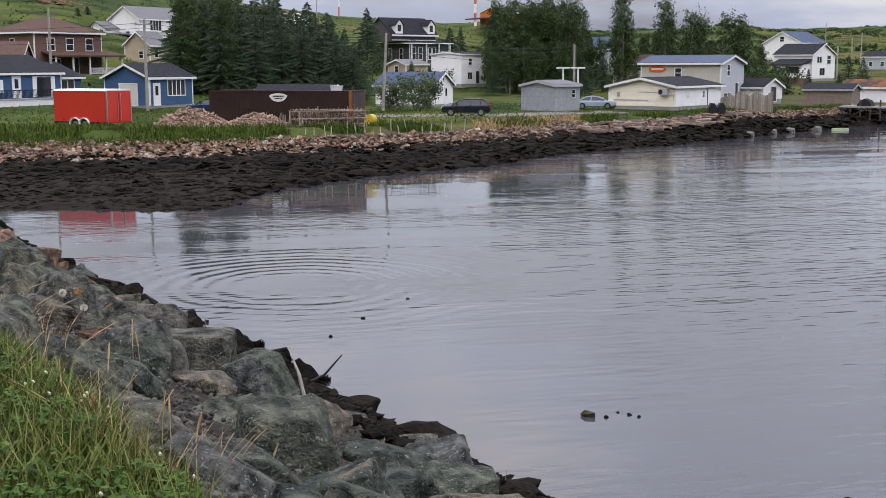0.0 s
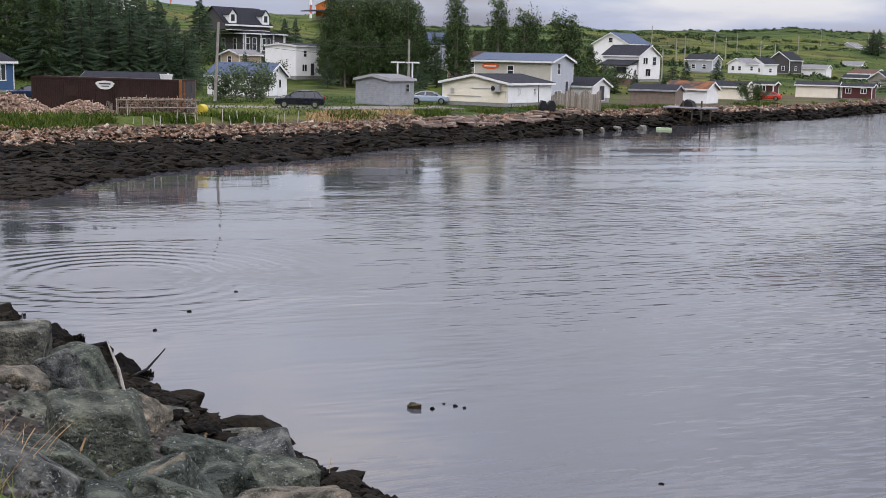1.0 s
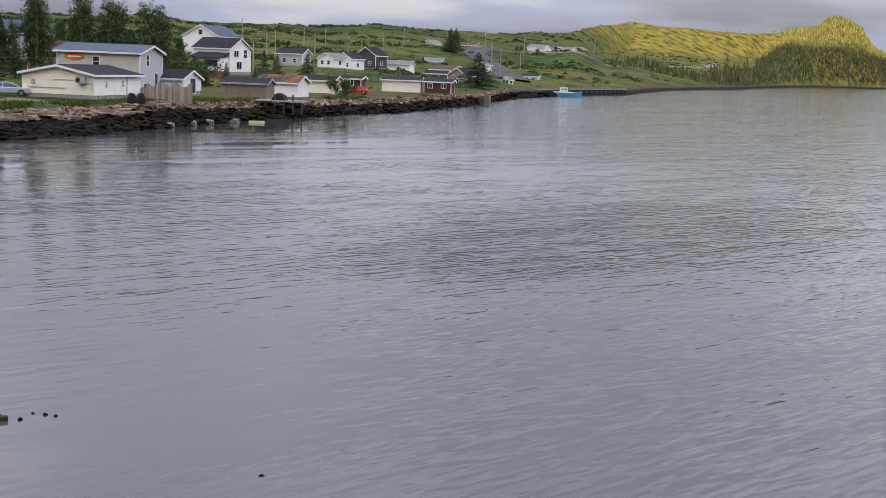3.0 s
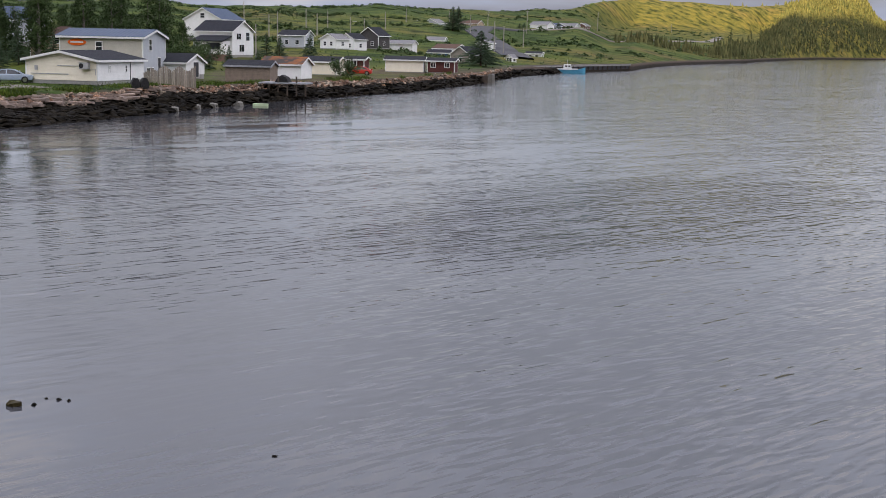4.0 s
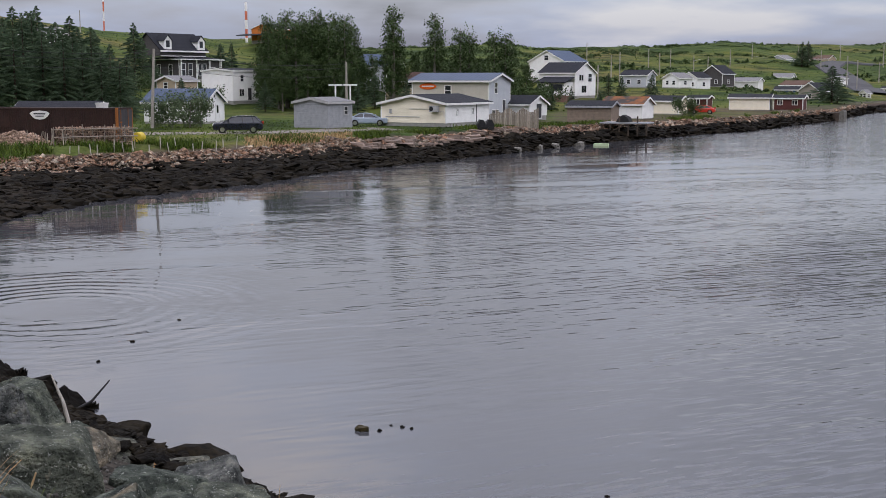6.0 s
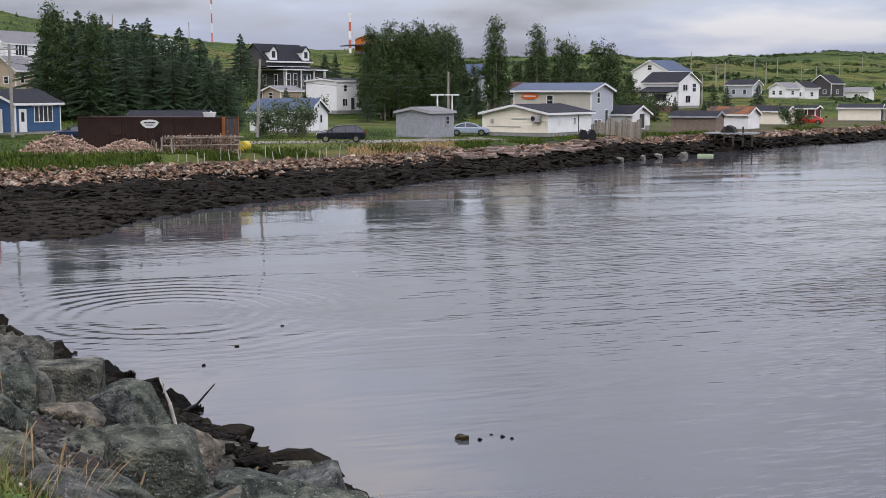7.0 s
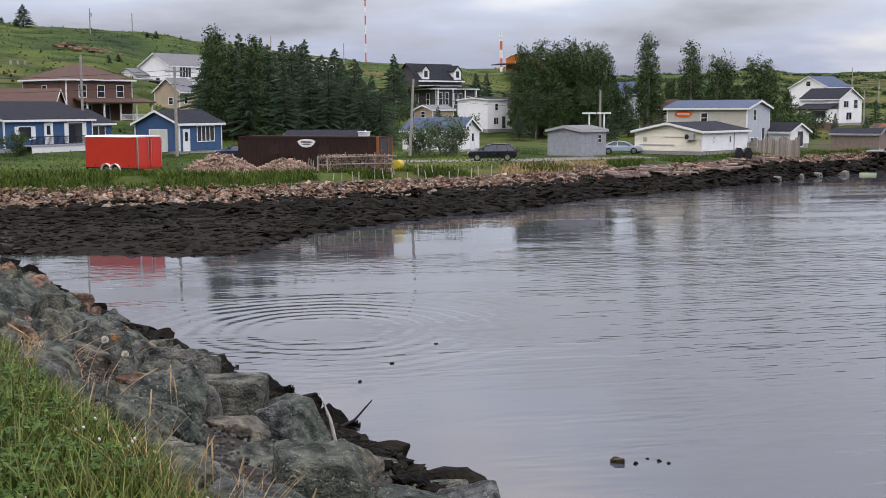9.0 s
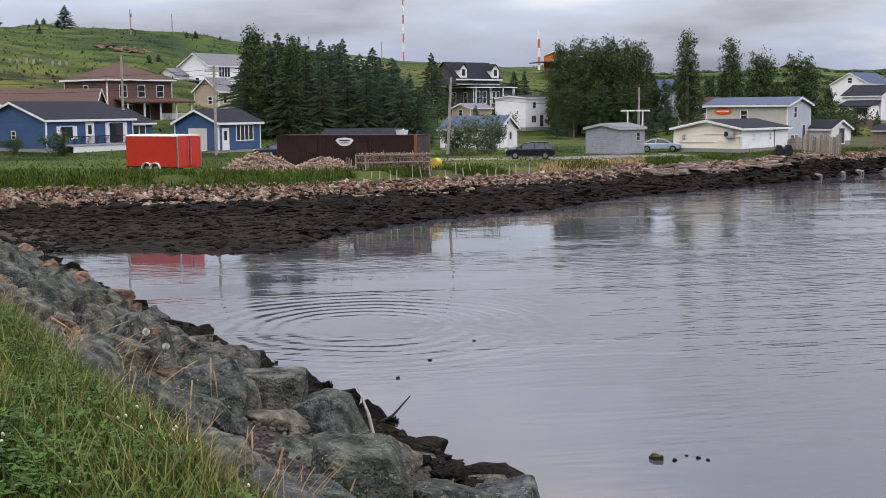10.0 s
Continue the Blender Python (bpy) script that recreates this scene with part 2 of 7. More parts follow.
SKY_R = [340, 340, 350, 370, 400, 420, 450, 480, 520, 540, 560, 580, 600, 640, 700, 800, 860, 940, 1250, 1250, 1350, 1560, 1620, 1600]
SKY_EL = [3.9, 3.8, 3.6, 3.2, 3.0, 2.75, 2.5, 2.1, 1.8, 1.6, 1.5, 1.55, 1.6, 1.62, 1.62, 1.6, 1.6, 1.74, 2.26, 2.12, 1.9, 2.15, 1.0, 0.2]
POWER = [1.0, 1.0, 1.1, 1.2, 1.2, 1.2, 1.2, 1.2, 1.3, 1.3, 1.3, 1.3, 1.4, 1.4, 1.4, 1.3, 1.3, 1.2, 0.9, 0.85, 0.75, 0.65, 0.6, 0.6]
BANK_N = np.array((-0.872, -0.490))      # the near bank's inland direction
BANK_S = [-60, -12, -3, 0, 0.6, 1.4, 4, 7, 9.2, 10.0, 12, 30, 200]
BANK_Z = [-5, -3.4, -1.3, -0.25, 0, 0.3, 1.55, 3.05, 4.3, 4.85, 5.33, 6.5, 9.0]
PADS = []                                # level ground under houses: x, y, z, radius


def inland(x, y):
    return (x - 2.0) * BANK_N[0] + (y - 21.0) * BANK_N[1]


def smooth(t):
    t = np.clip(t, 0, 1)
    return t * t * (3 - 2 * t)


def crag(x, y, size, seed=0.0):
    return noise.fractal(Vector((x / size, y / size, seed)), 0.9, 2.1, 4)


def height(x, y, fine=True):
    """The ground's height at arrays of x and y."""
    x, y = np.atleast_1d(np.asarray(x, float)), np.atleast_1d(np.asarray(y, float))
    r, az = np.hypot(x, y), np.degrees(np.arctan2(x, y))
    sh, st = np.interp(az, AZ, SHORE), np.interp(az, AZ, STONE)
    le, sr = np.interp(az, AZ, LAWN_END), np.interp(az, AZ, SKY_R)
    se, pw = np.interp(az, AZ, SKY_EL), np.interp(az, AZ, POWER)
    lawn = np.interp(az, [-20, -8, 0, 15, 20, 60], [2.9, 2.4, 2.3, 2.0, 1.9, 1.8])
    peak = 7 + sr * np.tan(np.radians(se))
    # the round knoll at the headland's end and the rocky hill inland
    peak = peak + 22 * np.exp(-((az - 47.75) / 1.0) ** 4)
    far = np.where(r < sh, np.maximum(-4, (r - sh) * 0.10), 0)
    far = np.where((r >= sh) & (r < st), 0.95 * np.clip((r - sh) / np.maximum(st - sh, 1), 0, 1) ** 0.8, far)
    far = np.where((r >= st) & (r < st + 5), 0.95 + (lawn - 1.0) * (r - st) / 5, far)
    rise = np.clip((r - le) / np.maximum(sr - le, 1), 0, 1)
    form = (rise ** pw) * (1 - 0.12 * rise * rise) / 0.88
    # two steps inland of the pier: a low green shoulder, then the steep hill behind
    step = smooth((az - 35.5) / 2.0) * smooth((45.5 - az) / 1.5)
    two = 0.40 * np.minimum(rise / 0.8, 1) + 0.60 * smooth((rise - 0.8) / 0.2)
    inl = lawn - 0.05 + (peak - lawn) * (form + (two - form) * step)
    inl = np.where(r > sr, peak - (r - sr) * 0.03, inl)
    far = np.where(r >= st + 5, inl, far)
    gate = smooth((55 - az) / 3.5) * smooth((az + 120) / 40)
    far = far * gate - 6 * (1 - gate)
    s = inland(x, y)
    near = np.interp(s, BANK_S, BANK_Z)
    near = near - 9 * smooth((r - 120) / 80) * (s < 60)
    # an unseen ridge added behind the camera to keep the evening sun off the cove
    u = -(x * math.sin(radians(45)) + y * math.cos(radians(45)))
    near = near + (SHADE_RIDGE + 26 * np.tanh((x - y) * 0.707 / 80)) * smooth((u - 120) / 330) * smooth((s - 5) / 60)
    z = np.maximum(far, near)
    if fine:
        for i in range(len(z)):
            if r[i] > 20 and r[i] < 3000:
                k = 0.10 if r[i] < sh[i] + 60 else min(0.10 + 0.006 * (r[i] - sh[i] - 60), 2.6)
                z[i] += k * crag(x[i], y[i], 6 + 0.06 * r[i]) * (0 if s[i] > -1 and r[i] < 70 else 1)
    for px, py, pz, pr in PADS:
        w = np.exp(-(((x - px) ** 2 + (y - py) ** 2) / pr ** 2) ** 2)
        z = z + (pz - z) * w
    return z


# height of the added out-of-view ridge, set by where its shade ends
SHADE_RIDGE = 190.0


def ground_z(x, y):
    return float(height(x, y, False)[0])

# ---------------------------------------------------------------- mesh helpers
class Mesh:
    """Collects plain pieces into one mesh."""

    def __init__(self):
        self.v, self.f = [], []

    def add(self, verts, faces, m=None):
        n = len(self.v)
        self.v += [tuple(m @ Vector(p)) if m else tuple(p) for p in verts]
        self.f += [tuple(i + n for i in f) for f in faces]
        return self

    def box(self, a, b, m=None):
        (x0, y0, z0), (x1, y1, z1) = a, b
        vs = [(x0, y0, z0), (x1, y0, z0), (x1, y1, z0), (x0, y1, z0), (x0, y0, z1), (x1, y0, z1), (x1, y1, z1), (x0, y1, z1)]
        return self.add(vs, [(0, 3, 2, 1), (4, 5, 6, 7), (0, 1, 5, 4), (1, 2, 6, 5), (2, 3, 7, 6), (3, 0, 4, 7)], m)

    def tube(self, a, b, ra, rb=None, n=8):
        a, b = Vector(a), Vector(b)
        rb = ra if rb is None else rb
        q = (b - a).to_track_quat("Z", "Y")
        vs = []
        for c, r in ((a, ra), (b, rb)):
            vs += [c + q @ Vector((r * math.cos(6.2832 * i / n), r * math.sin(6.2832 * i / n), 0)) for i in range(n)]
        fs = [(i, (i + 1) % n, n + (i + 1) % n, n + i) for i in range(n)]
        return self.add(vs, fs + [tuple(range(n))[::-1], tuple(range(n, 2 * n))])

    def prism(self, outline, a, b, axis="y", m=None):
        """An outline of (u, z) pairs drawn out along an axis."""
        n = len(outline)
        mk = (lambda u, z, c: (u, c, z)) if axis == "y" else ((lambda u, z, c: (c, u, z)) if axis == "x" else (lambda u, z, c: (u, z, c)))
        vs = [mk(u, z, a) for u, z in outline] + [mk(u, z, b) for u, z in outline]
        fs = [(i, (i + 1) % n, n + (i + 1) % n, n + i) for i in range(n)]
        return self.add(vs, fs + [tuple(range(n))[::-1], tuple(range(n, 2 * n))], m)

    def slab(self, quad, thick, m=None):
        """A sloping four-cornered slab; thick goes down."""
        vs = [tuple(p) for p in quad] + [(p[0], p[1], p[2] - thick) for p in quad]
        return self.add(vs, [(0, 1, 2, 3), (7, 6, 5, 4), (0, 4, 5, 1), (1, 5, 6, 2), (2, 6, 7, 3), (3, 7, 4, 0)], m)

    def data(self, name, mat, shade=False):
        me = bpy.data.meshes.new(name)
        me.from_pydata(self.v, [], self.f)
        me.materials.append(mat)
        bm = bmesh.new()
        bm.from_mesh(me)
        bmesh.ops.recalc_face_normals(bm, faces=bm.faces)
        bm.to_mesh(me)
        bm.free()
        if shade:
            me.polygons.foreach_set("use_smooth", [True] * len(me.polygons))
        me.update()
        return me


def raw(name, verts, faces, mat, shade=False):
    me = bpy.data.meshes.new(name)
    me.from_pydata(verts, [], faces)
    me.materials.append(mat)
    if shade:
        me.polygons.foreach_set("use_smooth", [True] * len(me.polygons))
    me.update()
    return me


def part(name, mesh, mat, parent, label="", shade=False):
    ob = new(name, mesh.data(name, mat, shade))
    ob.parent = parent
    return tagged(ob, label)


def thing(name, label, category, m, group="", kind=""):
    ob = new(name)
    ob.empty_display_size = 0.3
    ob.matrix_world = m
    return tagged(ob, label, category, group, kind)


# ---------------------------------------------------------------- ground and water
def build_ground():
    az = np.concatenate([np.arange(-180, -24, 4.0), np.arange(-24, 54, 0.3), np.arange(54, 180, 4.0)])
    rs = [1.0]
    while rs[-1] < 4600:
        r = rs[-1]
        rs.append(r + (0.035 * r if r < 56 else 0.55 if r < 116 else 0.016 * r))
    rs = np.array(rs)
    R, A = np.meshgrid(rs, np.radians(az), indexing="ij")
    X, Y = (R * np.sin(A)).ravel(), (R * np.cos(A)).ravel()
    Z = height(X, Y)
    na, nr = len(az), len(rs)
    verts = [(0.0, 0.0, float(height(0, 0)[0]))] + list(zip(X.tolist(), Y.tolist(), Z.tolist()))
    faces = [(0, 1 + (j + 1) % na, 1 + j) for j in range(na)]
    for i in range(nr - 1):
        for j in range(na):
            a, b = 1 + i * na + j, 1 + i * na + (j + 1) % na
            faces.append((a, b, b + na, a + na))
    me = raw("ground", verts, faces, GROUND, True)
    vx = np.array(verts)
    si = inland(vx[:, 0], vx[:, 1])
    soil = (si < 14) & (np.hypot(vx[:, 0], vx[:, 1]) < 17) & (vx[:, 1] > 3.5)
    rocky = ((si > -1.5) & ((si < 9.5) | soil) & (np.hypot(vx[:, 0], vx[:, 1]) < 72)).astype(float)
    me.attributes.new("stony", "FLOAT", "POINT").data.foreach_set("value", rocky)
    return new("ground", me)


def ground_material():
    m = bpy.data.materials.new("coastal_ground")
    m.use_nodes = True
    nt, lk = m.node_tree.nodes, m.node_tree.links
    b = nt["Principled BSDF"]
    b.inputs["Roughness"].default_value, b.inputs["Specular IOR Level"].default_value = 0.95, 0.06
    pos = nt.new("ShaderNodeNewGeometry").outputs["Position"]

    def tex(scale, detail=5):
        n = nt.new("ShaderNodeTexNoise")
        n.inputs["Scale"].default_value, n.inputs["Detail"].default_value = scale, detail
        lk.new(pos, n.inputs["Vector"])
        return n.outputs["Fac"]

    big, mid, small = tex(0.016, 6), tex(0.12, 5), tex(2.2, 4)
    meadow = ramp_node(nt, [(0.30, (0.030, 0.050, 0.016)), (0.45, (0.054, 0.078, 0.020)), (0.55, (0.076, 0.090, 0.024)), (0.64, (0.098, 0.090, 0.032)), (0.76, (0.110, 0.080, 0.040))])
    lk.new(big, meadow.inputs[0])
    # golden sunlight of the far slopes put into the colour as a straw-yellow mix
    dry = nt.new("ShaderNodeMapRange")
    dry.inputs["From Min"].default_value, dry.inputs["From Max"].default_value, dry.inputs["To Max"].default_value = 480.0, 720.0, 0.5
    sxd = nt.new("ShaderNodeSeparateXYZ")
    lk.new(pos, sxd.inputs[0])
    lk.new(sxd.outputs[0], dry.inputs["Value"])
    straw = nt.new("ShaderNodeMix")
    straw.data_type = "RGBA"
    straw.inputs[7].default_value = (0.20, 0.155, 0.040, 1)
    lk.new(dry.outputs[0], straw.inputs[0])
    lk.new(meadow.outputs[0], straw.inputs[6])
    patch = ramp_node(nt, [(0.36, (0.28, 0.36, 0.32)), (0.46, (0.75, 0.82, 0.75)), (0.54, (1.0, 1.0, 0.9)), (0.66, (1.35, 1.22, 1.0))])
    lk.new(mid, patch.inputs[0])
    mul = nt.new("ShaderNodeMix")
    mul.data_type, mul.blend_type = "RGBA", "MULTIPLY"
    mul.inputs[0].default_value = 1.0
    lk.new(straw.outputs[2], mul.inputs[6])
    lk.new(patch.outputs[0], mul.inputs[7])
    grain = ramp_node(nt, [(0.3, (0.7, 0.72, 0.7)), (0.7, (1.25, 1.25, 1.2))])
    lk.new(small, grain.inputs[0])
    mul2 = nt.new("ShaderNodeMix")
    mul2.data_type, mul2.blend_type = "RGBA", "MULTIPLY"
    mul2.inputs[0].default_value = 1.0
    lk.new(mul.outputs[2], mul2.inputs[6])
    lk.new(grain.outputs[0], mul2.inputs[7])
    # wet weed by the water, bare stony earth above it, then turf
    sep = nt.new("ShaderNodeSeparateXYZ")
    lk.new(pos, sep.inputs[0])
    jit = nt.new("ShaderNodeMath")
    jit.operation = "MULTIPLY_ADD"
    jit.inputs[1].default_value = 0.9
    lk.new(tex(0.7, 4), jit.inputs[0])
    lk.new(sep.outputs[2], jit.inputs[2])
    zone = ramp_node(nt, [(0.0, (0.014, 0.011, 0.008)), (0.36, (0.020, 0.016, 0.011)), (0.42, (0.055, 0.042, 0.033)), (0.60, (0.085, 0.065, 0.05))])
    sc = nt.new("ShaderNodeMath")
    sc.operation = "MULTIPLY"
    sc.inputs[1].default_value = 0.25
    lk.new(jit.outputs[0], sc.inputs[0])
    lk.new(sc.outputs[0], zone.inputs[0])
    pick = nt.new("ShaderNodeMapRange")
    pick.inputs["From Min"].default_value, pick.inputs["From Max"].default_value = 2.15, 2.45
    lk.new(jit.outputs[0], pick.inputs["Value"])
    mx = nt.new("ShaderNodeMix")
    mx.data_type = "RGBA"
    lk.new(pick.outputs[0], mx.inputs[0])
    lk.new(zone.outputs[0], mx.inputs[6])
    lk.new(mul2.outputs[2], mx.inputs[7])
    att = nt.new("ShaderNodeAttribute")
    att.attribute_name = "stony"
    earth = ramp_node(nt, [(0.3, (0.022, 0.020, 0.016)), (0.7, (0.065, 0.056, 0.046))])
    lk.new(small, earth.inputs[0])
    mb = nt.new("ShaderNodeMix")
    mb.data_type = "RGBA"
    lk.new(att.outputs["Fac"], mb.inputs[0])
    lk.new(mx.outputs[2], mb.inputs[6])
    lk.new(earth.outputs[0], mb.inputs[7])
    lk.new(mb.outputs[2], b.inputs["Base Color"])
    bp = nt.new("ShaderNodeBump")
    bp.inputs["Strength"].default_value, bp.inputs["Distance"].default_value = 0.6, 0.25
    hs = nt.new("ShaderNodeMath")
    hs.operation = "MULTIPLY_ADD"
    hs.inputs[1].default_value = 4.0
    lk.new(tex(0.45, 5), hs.inputs[0])
    lk.new(small, hs.inputs[2])
    lk.new(hs.outputs[0], bp.inputs["Height"])
    lk.new(bp.outputs[0], b.inputs["Normal"])
    return m


def water_material():
    m = bpy.data.materials.new("sea_water")
    m.use_nodes = True
    nt, lk = m.node_tree.nodes, m.node_tree.links
    b = nt["Principled BSDF"]
    b.inputs["Base Color"].default_value = (0.050, 0.052, 0.058, 1)
    b.inputs["IOR"].default_value = 1.333
    pos = nt.new("ShaderNodeNewGeometry").outputs["Position"]

    def waves(along, across, turn, detail, warp=0.0):
        """Noise drawn out along the crests: cycles a metre along and across them."""
        mp = nt.new("ShaderNodeMapping")
        mp.vector_type = "TEXTURE"
        mp.inputs["Rotation"].default_value = (0, 0, radians(turn))
        mp.inputs["Scale"].default_value = (1 / along, 1 / across, 1)
        lk.new(pos, mp.inputs["Vector"])
        n = nt.new("ShaderNodeTexNoise")
        n.inputs["Scale"].default_value, n.inputs["Detail"].default_value, n.inputs["Distortion"].default_value = 1.0, detail, warp
        lk.new(mp.outputs[0], n.inputs["Vector"])
        return n.outputs["Fac"]

    def calc(operation, *args):
        n = nt.new("ShaderNodeMath")
        n.operation = operation
        for i, v in enumerate(args):
            if isinstance(v, (int, float)):
                n.inputs[i].default_value = v
            else:
                lk.new(v, n.inputs[i])
        return n.outputs[0]

    def span(v, a, b, lo=0.0, hi=1.0):
        n = nt.new("ShaderNodeMapRange")
        n.interpolation_type = "SMOOTHSTEP"
        for k, x in (("From Min", a), ("From Max", b), ("To Min", lo), ("To Max", hi)):
            n.inputs[k].default_value = x
        lk.new(v, n.inputs["Value"])
        return n.outputs[0]

    def spot(cx, cy, rx, ry, turn):
        """1 at a place, falling to 0 at an ellipse round it."""
        mp = nt.new("ShaderNodeMapping")
        mp.vector_type = "TEXTURE"
        mp.inputs["Location"].default_value = (cx, cy, 0)
        mp.inputs["Rotation"].default_value = (0, 0, radians(turn))
        mp.inputs["Scale"].default_value = (rx, ry, 1e6)
        lk.new(pos, mp.inputs["Vector"])
        ln = nt.new("ShaderNodeVectorMath")
        ln.operation = "LENGTH"
        lk.new(mp.outputs[0], ln.inputs[0])
        return ln.outputs["Value"]

    sx = nt.new("ShaderNodeSeparateXYZ")
    lk.new(pos, sx.inputs[0])
    # slack water in the cove, a light breeze further out, ruffled and glassy bands side by side
    open_water = span(sx.outputs[0], 1.0, 18.0, 0.11, 0.76)
    bands = span(waves(0.012, 0.085, 8, 3, 0.6), 0.47, 0.62, -0.06, 0.26)
    offshore = span(sx.outputs[1], 46.0, 80.0, 1.0, 0.10)
    breeze = calc("MAXIMUM", calc("ADD", calc("MULTIPLY_ADD", open_water, offshore, bands), span(sx.outputs[0], 42.0, 80.0, 0.0, 0.7)), 0.04)
    patchy = span(waves(0.16, 0.5, 10, 3), 0.36, 0.64, 0.6, 1.3)
    breeze = calc("MULTIPLY", breeze, patchy)
    flurry = calc("MULTIPLY", span(spot(33.0, 41.0, 22.0, 9.5, 22), 0.35, 1.0, 2.4, 0.0), patchy)
    amp = calc("ADD", breeze, flurry)
    ripple = calc("MULTIPLY", waves(0.95, 3.4, 11, 1, 0.15), calc("MULTIPLY", amp, 0.062))
    chop = calc("MULTIPLY", waves(0.42, 1.7, 14, 1.5, 0.4), calc("MULTIPLY_ADD", amp, 0.016, 0.004))
    swell = calc("MULTIPLY", waves(0.040, 0.22, 5, 1), 0.035)
    # rings spreading from a spot in the cove
    rd = spot(-2.6, 38.6, 1.0, 1.0, 0)
    ring = calc("MULTIPLY", calc("SINE", calc("MULTIPLY_ADD", waves(0.25, 0.25, 0, 1), 7.0, calc("MULTIPLY", rd, 8.6))), calc("MULTIPLY", span(rd, 1.0, 3.0), span(rd, 4.0, 9.5, 0.0055, 0.0)))
    total = calc("ADD", calc("ADD", ripple, chop), calc("ADD", swell, ring))
    lk.new(span(amp, 0.1, 1.2, 0.02, 0.10), b.inputs["Roughness"])
    bp = nt.new("ShaderNodeBump")
    bp.inputs["Strength"].default_value, bp.inputs["Distance"].default_value = 1.0, 1.0
    lk.new(total, bp.inputs["Height"])
    lk.new(bp.outputs[0], b.inputs["Normal"])
    return m


def build_water():
    n, rad = 96, [0.0, 30, 120, 500, 2000, 4800]
    verts, faces = [(0, 0, 0)], []
    for r in rad[1:]:
        verts += [(r * math.sin(6.28319 * i / n), r * math.cos(6.28319 * i / n), 0) for i in range(n)]
    faces += [(0, 1 + (i + 1) % n, 1 + i) for i in range(n)]
    for k in range(len(rad) - 2):
        o = 1 + k * n
        faces += [(o + i, o + (i + 1) % n, o + n + (i + 1) % n, o + n + i) for i in range(n)]
    return new("water", raw("water", verts, faces, WATER))


GROUND, WATER = ground_material(), water_material()

# ---------------------------------------------------------------- houses
def opening(kind, parent, side, u, z, w, h, W, trim, frame_w=0.09):
    """A window or door on the face y = 0 (side "l") or x = 0 (side "r")."""
    m = Matrix.Identity(4) if side == "l" else Matrix.Rotation(radians(90), 4, "Z")
    x0 = -W + u - w / 2 if side == "l" else u - w / 2
    x1, z1 = x0 + w, z + h
    fr = Mesh()
    t = frame_w
    for a, b in (((x0 - t, -0.05, z1), (x1 + t, 0, z1 + t)), ((x0 - t, -0.07, z - t), (x1 + t, 0, z)), ((x0 - t, -0.05, z), (x0, 0, z1)), ((x1, -0.05, z), (x1 + t, 0, z1))):
        fr.box(a, b, m)
    if kind == "w2":
        fr.box(((x0 + x1) / 2 - 0.04, -0.04, z), ((x0 + x1) / 2 + 0.04, 0, z1), m)
    if kind in ("w3", "w4"):
        for i in range(1, int(kind[1])):
            c = x0 + (x1 - x0) * i / int(kind[1])
            fr.box((c - 0.05, -0.04, z), (c + 0.05, 0, z1), m)
    if kind == "sash":
        fr.box((x0, -0.04, (z + z1) / 2 - 0.03), (x1, 0, (z + z1) / 2 + 0.03), m)
    if kind in ("door", "doorw", "garage", "ddoor"):
        ob = part("door", fr, trim, parent)
        slab_mat = {"door": CHARCOAL_DOOR, "doorw": TRIM, "garage": CREAMDOOR, "ddoor": CHARCOAL_DOOR}[kind]
        sl = Mesh().box((x0, -0.025, z), (x1, 0.005, z1), m)
        if kind == "garage":
            for i in range(1, 4):
                zz = z + (z1 - z) * i / 4
                sl.box((x0, -0.035, zz - 0.02), (x1, -0.02, zz + 0.02), m)
        part("leaf", sl, slab_mat, ob)
        if kind == "doorw":
            part("pane", Mesh().box((x0 + w * 0.25, -0.035, z + h * 0.45), (x1 - w * 0.25, -0.02, z1 - 0.2), m), GLASS, ob)
        return ob
    ob = part("window", fr, trim, parent)
    if kind == "shut":
        for s in (-1, 1):
            c = (x0 + x1) / 2 + s * (w / 2 + t + 0.24)
            part("shutter", Mesh().box((c - 0.22, -0.045, z - 0.05), (c + 0.22, 0, z1 + 0.05), m), TRIM, ob)
    part("pane", Mesh().box((x0, -0.02, z), (x1, 0.005, z1), m), GLASS, ob)
    return ob


CHARCOAL_DOOR = material("dark_door_paint", (0.06, 0.06, 0.065), (0.045, 0.045, 0.05), 0.5, 2, 0.05)
CREAMDOOR = material("off_white_panel_door", (0.66, 0.63, 0.56), (0.58, 0.56, 0.5), 0.5, 1.5, 0.1)


